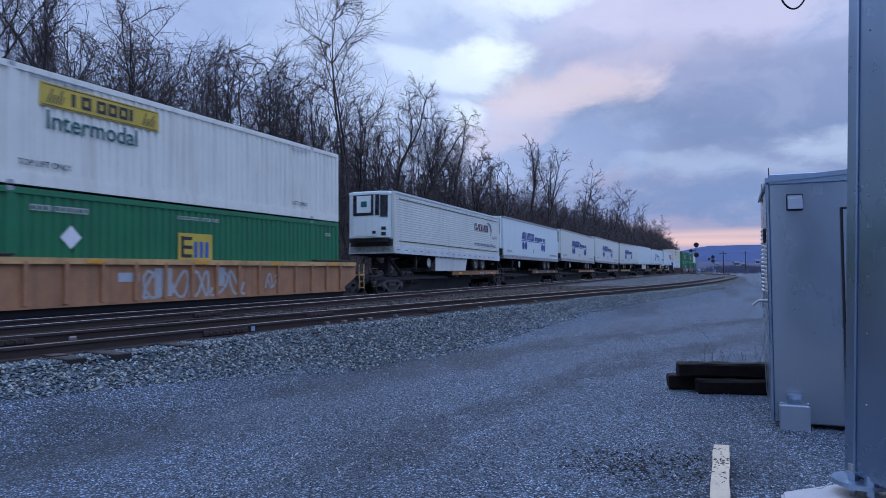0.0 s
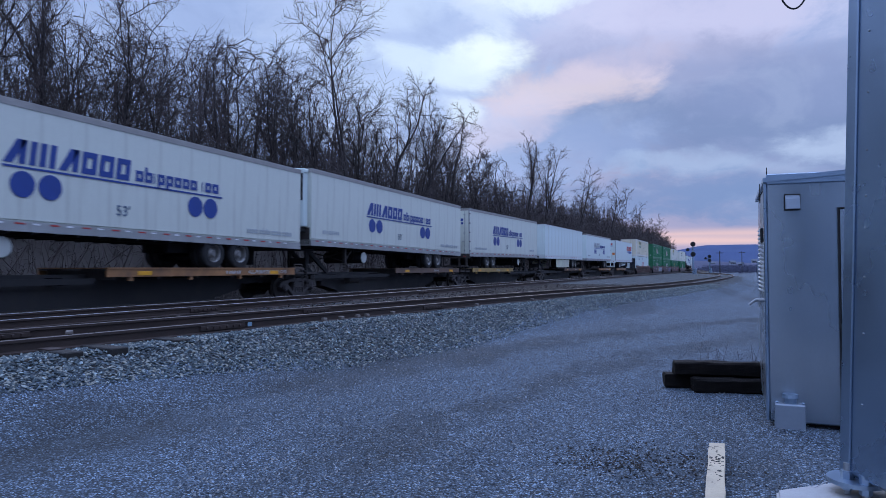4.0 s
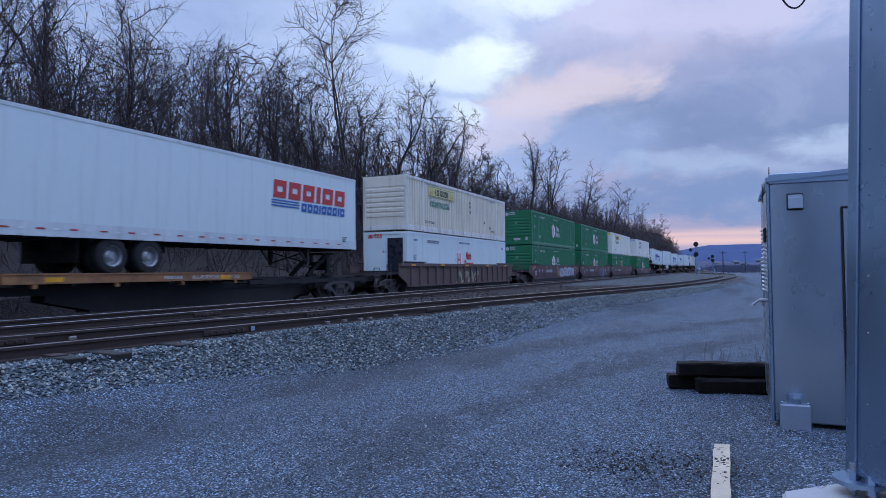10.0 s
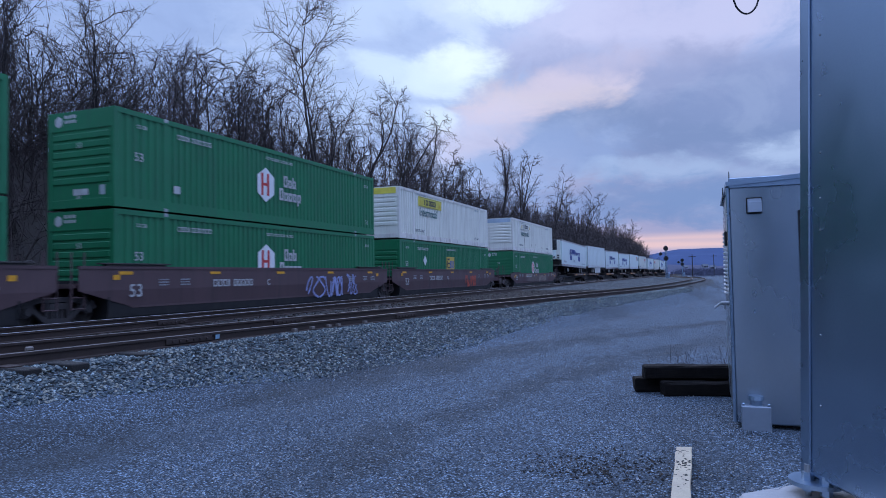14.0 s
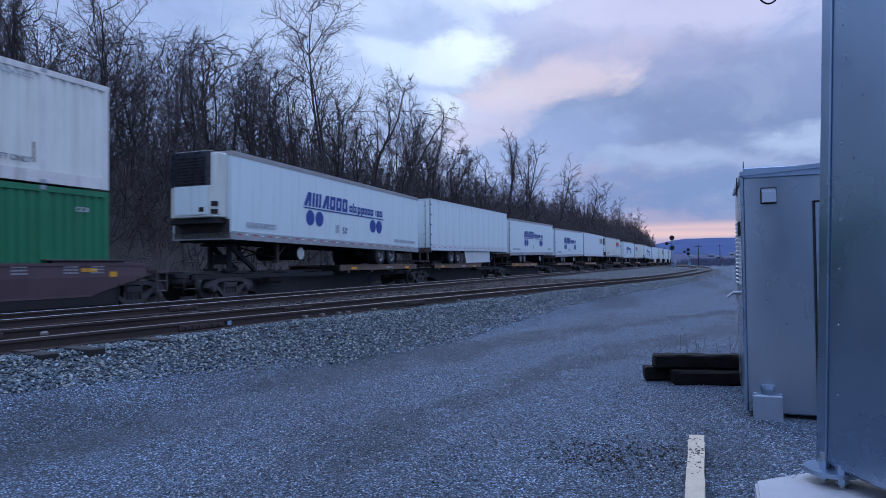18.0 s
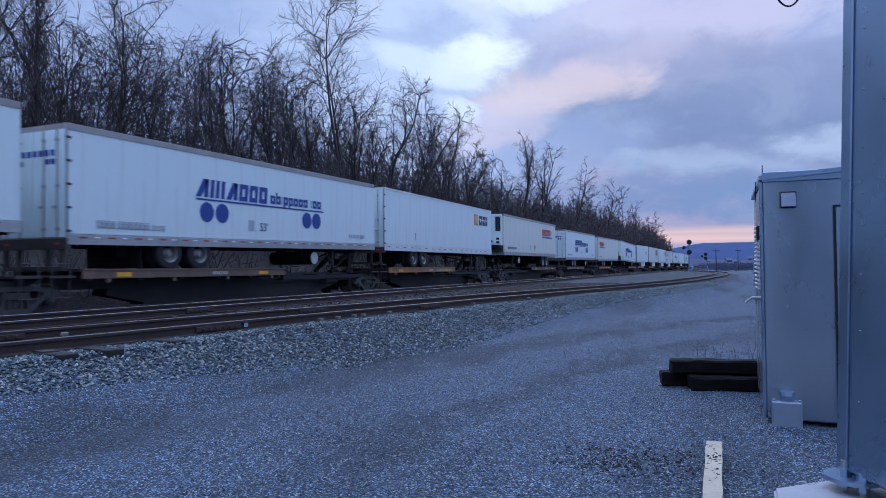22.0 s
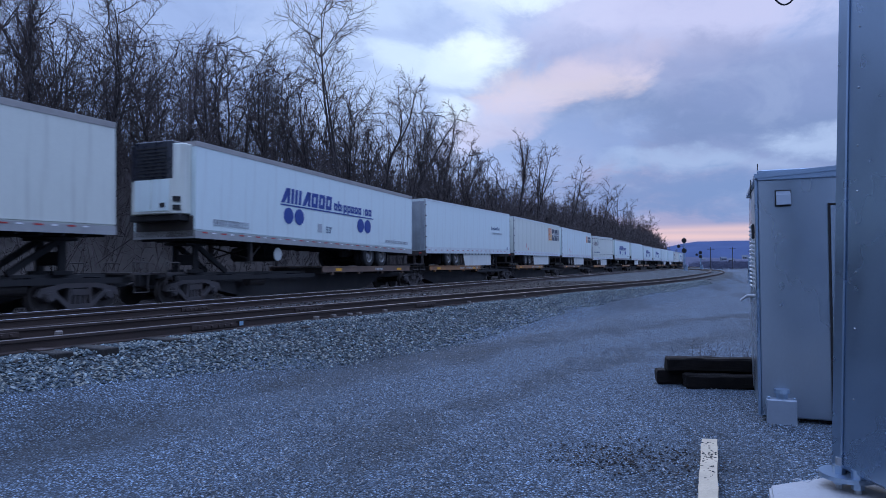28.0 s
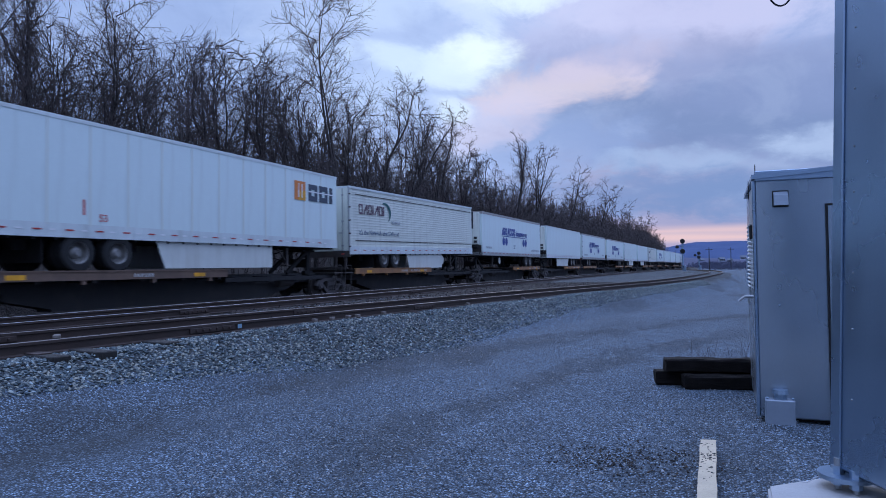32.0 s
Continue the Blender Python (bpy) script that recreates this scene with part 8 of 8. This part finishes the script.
def make_train():
    for i, name in enumerate(ORDER):
        a = START[name]
        s = a + TL / 2
        prev_end = START[ORDER[i - 1]] + TL if i else a - 3.2
        nxt = START[ORDER[i + 1]] if i + 1 < len(ORDER) else a + TL + 2.0
        gap0, gap1 = a - prev_end, nxt - (a + TL)
        split0 = i == 0 or (ORDER[i - 1], name) in SPLIT
        split1 = i + 1 >= len(ORDER) or (name, ORDER[i + 1]) in SPLIT
        y0 = -TL / 2 - (gap0 / 2 - 0.25 if split0 else gap0 / 2 - 0.06)
        y1 = TL / 2 + (gap1 / 2 - 0.25 if split1 else gap1 / 2 - 0.06)
        trucks, ends = [], []
        well = name[0] == "W"
        if split0:
            trucks.append(-TL / 2 - (1.1 if well else -0.3))
            ends.append((y0, -1))
        if split1:
            trucks.append(TL / 2 + (1.1 if well else -0.9))
            ends.append((y1, 1))
        else:
            trucks.append(TL / 2 + gap1 - (0.45 if ORDER[i + 1] in NOSE else 1.2) if not well else TL / 2 + gap1 / 2)
        if well:
            kind, paint = {"W1": ("rib", ORANGE), "W2": ("old", BROWN)}.get(name, ("flush", PLUM))
            w = well_car(s, y0, y1, kind, paint, trucks, ends, {"W3": "B", "W4": "C", "W5": "D", "W6": "A"}.get(name), name in ("W3", "W4", "W5", "W6"))
            z1, z2 = 0.35, 0.35 + CH + 0.034
            if name == "W1":
                c = container(s, z1, GREEN, "green corrugated steel container with a yellow name panel")
                freight_green(c)
                c = container(s, z2, BOXWHITE, "off-white corrugated container with yellow panel and green lettering")
                freight_marks(c, GOLD, TEAL)
                graffiti(w, SPRAY, -2.4, 2.0, 0.42, 1.28, 1.43, 5, 5, 0.045)
                plate(w, "faded_patch", SPRAY, -1.95, -1.30, 0.5, 1.32, x=1.42, label="pale painted-out patch")
                plate(w, "faded_patch", SPRAY, 0.55, 0.95, 0.75, 1.36, x=1.42, label="pale painted-out patch")
                plate(w, "faded_patch", FADED, -3.2, -2.5, 0.95, 1.2, x=1.42, label="pale painted-out patch")
                graffiti(w, SPRAY, 3.0, 3.8, 0.6, 1.15, 1.43, 6, 2, 0.03)
            elif name == "W2":
                c = container(s, z1, WHITE, "white smooth-sided refrigerated container", smooth=True, front="reefer")
                hexagon_marks(c, False)
                c = container(s, z2, BEIGE, "cream corrugated container with pale yellow panel and green lettering", RUSTWHITE)
                freight_marks(c, PALEGOLD, surface("decal_green", (0.04, 0.22, 0.16), 0.5), front=None)
                for v, zz in ((8.95, 2.1), (8.95, 1.85), (9.0, 1.5), (11.6, 1.0), (12.7, 0.7)):
                    plate(c, "scuff", INK, v - H, v + 0.18 - H, zz, zz + 0.16, x=SIDE - 0.006)
                graffiti(w, surface("spray_paint_olive", (0.34, 0.33, 0.22), 0.6), -1.8, 2.0, 0.4, 1.1, 1.43, 15, 4, 0.07)
            elif name in ("W3", "W4"):
                for z in (z1, z2):
                    c = container(s, z, GREEN, "green corrugated container with white hexagon emblem")
                    hexagon_marks(c)
                    if name == "W3":
                        dash_row(c, STENCIL)
                if name == "W3":
                    graffiti_blobs(w, SURF_SILVER, SURF_DARK, 0.9, 6.9, 0.50, 1.40, 1.404, 21, 8)
                    graffiti(w, surface("spray_paint_ochre", (0.40, 0.34, 0.16), 0.6), -0.2, 0.8, 0.5, 1.3, 1.408, 24, 3, 0.04)
                else:
                    graffiti(w, SPRAY_B, 1.6, 4.6, 0.32, 1.25, 1.408, 22, 6, 0.04)
                    graffiti(w, SPRAY_B, 5.0, 6.0, 0.35, 1.35, 1.408, 23, 3, 0.03)
            else:
                c = container(s, z1, GREEN, "green corrugated container with yellow or white emblem")
                freight_green(c) if name == "W5" else hexagon_marks(c)
                c = container(s, z2, BOXWHITE, "off-white corrugated container with name panel and green lettering", RUSTWHITE)
                freight_marks(c, SURF_YELLOW if name == "W5" else BOXWHITE, TEAL, SURF_YELLOW if name == "W5" else SURF_ICE)
                if name == "W5":
                    graffiti(w, SPRAY_R, 2.4, 4.6, 0.4, 1.2, 1.408, 31, 4, 0.05)
                else:
                    graffiti_blobs(w, surface("spray_paint_umber", (0.15, 0.105, 0.095), 0.6, bump=0), SURF_DARK, -3.6, 0.6, 0.50, 1.10, 1.404, 33, 5)
                    graffiti_blobs(w, surface("spray_paint_tan", (0.25, 0.205, 0.175), 0.6, bump=0), BROWN, 0.9, 4.2, 0.50, 1.10, 1.404, 36, 5)
                    graffiti(w, surface("spray_paint_tan", (0.25, 0.205, 0.175)), -3.8, -1.6, 1.0, 1.3, 1.412, 37, 4, 0.03)
                    for v, zz, ww, hh in ((4.1, 0.62, 0.05, 0.7), (4.2, 1.3, 0.04, 0.3), (6.7, 0.5, 0.06, 0.28), (8.2, 0.55, 0.05, 0.3), (11.0, 0.5, 0.05, 0.2), (13.9, 0.5, 0.05, 0.5)):
                        plate(c, "rust_streak", RUSTY, v - H, v + ww - H, zz, zz + hh, x=SIDE - 0.010)
        else:
            nose = name in NOSE
            spine_platform(s, y0, y1, nose, trucks, ends, RUSTY if name in ("T2", "T4", "T6", "T9", "T10", "T12", "T15", "T17", "T14", "T20") else YELLOWED if name == "T5" else EDGE)
            style = "ribbed" if name in ("T1", "T21", "T28") else "panel" if name in PANEL else "smooth"
            paint = PEARL if name in ("T1", "T3", "T4", "T14", "T21", "T28", "T16", "T19", "T5") else WHITE
            front = REEFER_NOSE.get(name, "plain" if nose else ("store" if name == "T8" else "bare" if name == "T18" else "doors"))
            lab = LABELS.get(name) or ("white refrigerated semitrailer with slanted blue wordmark and dots" if name in FLEET and name in REEFER_NOSE else
                                       "white semitrailer with slanted blue wordmark and round dots" if name in FLEET else "plain white dry van semitrailer")
            t = trailer(name, s, nose, style, paint, front, (surface("skirt_cream", (0.60, 0.60, 0.46), 0.5, dirt=(0.4, 0.38, 0.3), streak=True) if name == "T6" else SKIRT) if name in SKIRTED else None,
                        name in TANKED, TAN_EDGE if name in FLEET or name in ("T14", "T16") else None, ALU if name == "T8" else None, lab)
            dress(name, t)


SURF_YELLOW = surface("decal_bright_yellow", (0.70, 0.60, 0.08), 0.5, bump=0)
SURF_ICE = surface("decal_ice_blue", (0.40, 0.50, 0.60), 0.5, bump=0)
SURF_SILVER = surface("spray_paint_silver", (0.38, 0.40, 0.47), 0.5, var=0.15, scale=2, fine=18, bump=0)
SURF_DARK = surface("spray_paint_dark", (0.03, 0.032, 0.035), 0.6, var=0.2, scale=3, fine=18, bump=0)
make_train()


def motions():
    times = [2.0 * k for k in range(17)]
    for ob, s in MOVING:
        rows = []
        for t in times:
            x, y, h = main_at(s - gone(t))
            q = s - gone(t)
            if q < -40:
                x, y, h = -16.665, q, 0.0
            rows.append((t, Matrix.Translation((x, y, ZR + ob.get("lift", 0.0))) @ Matrix.Rotation(-h, 4, "Z") @ Matrix.Rotation(ob.get("tilt", 0.0), 4, "X")))
        walk(ob, rows)


motions()
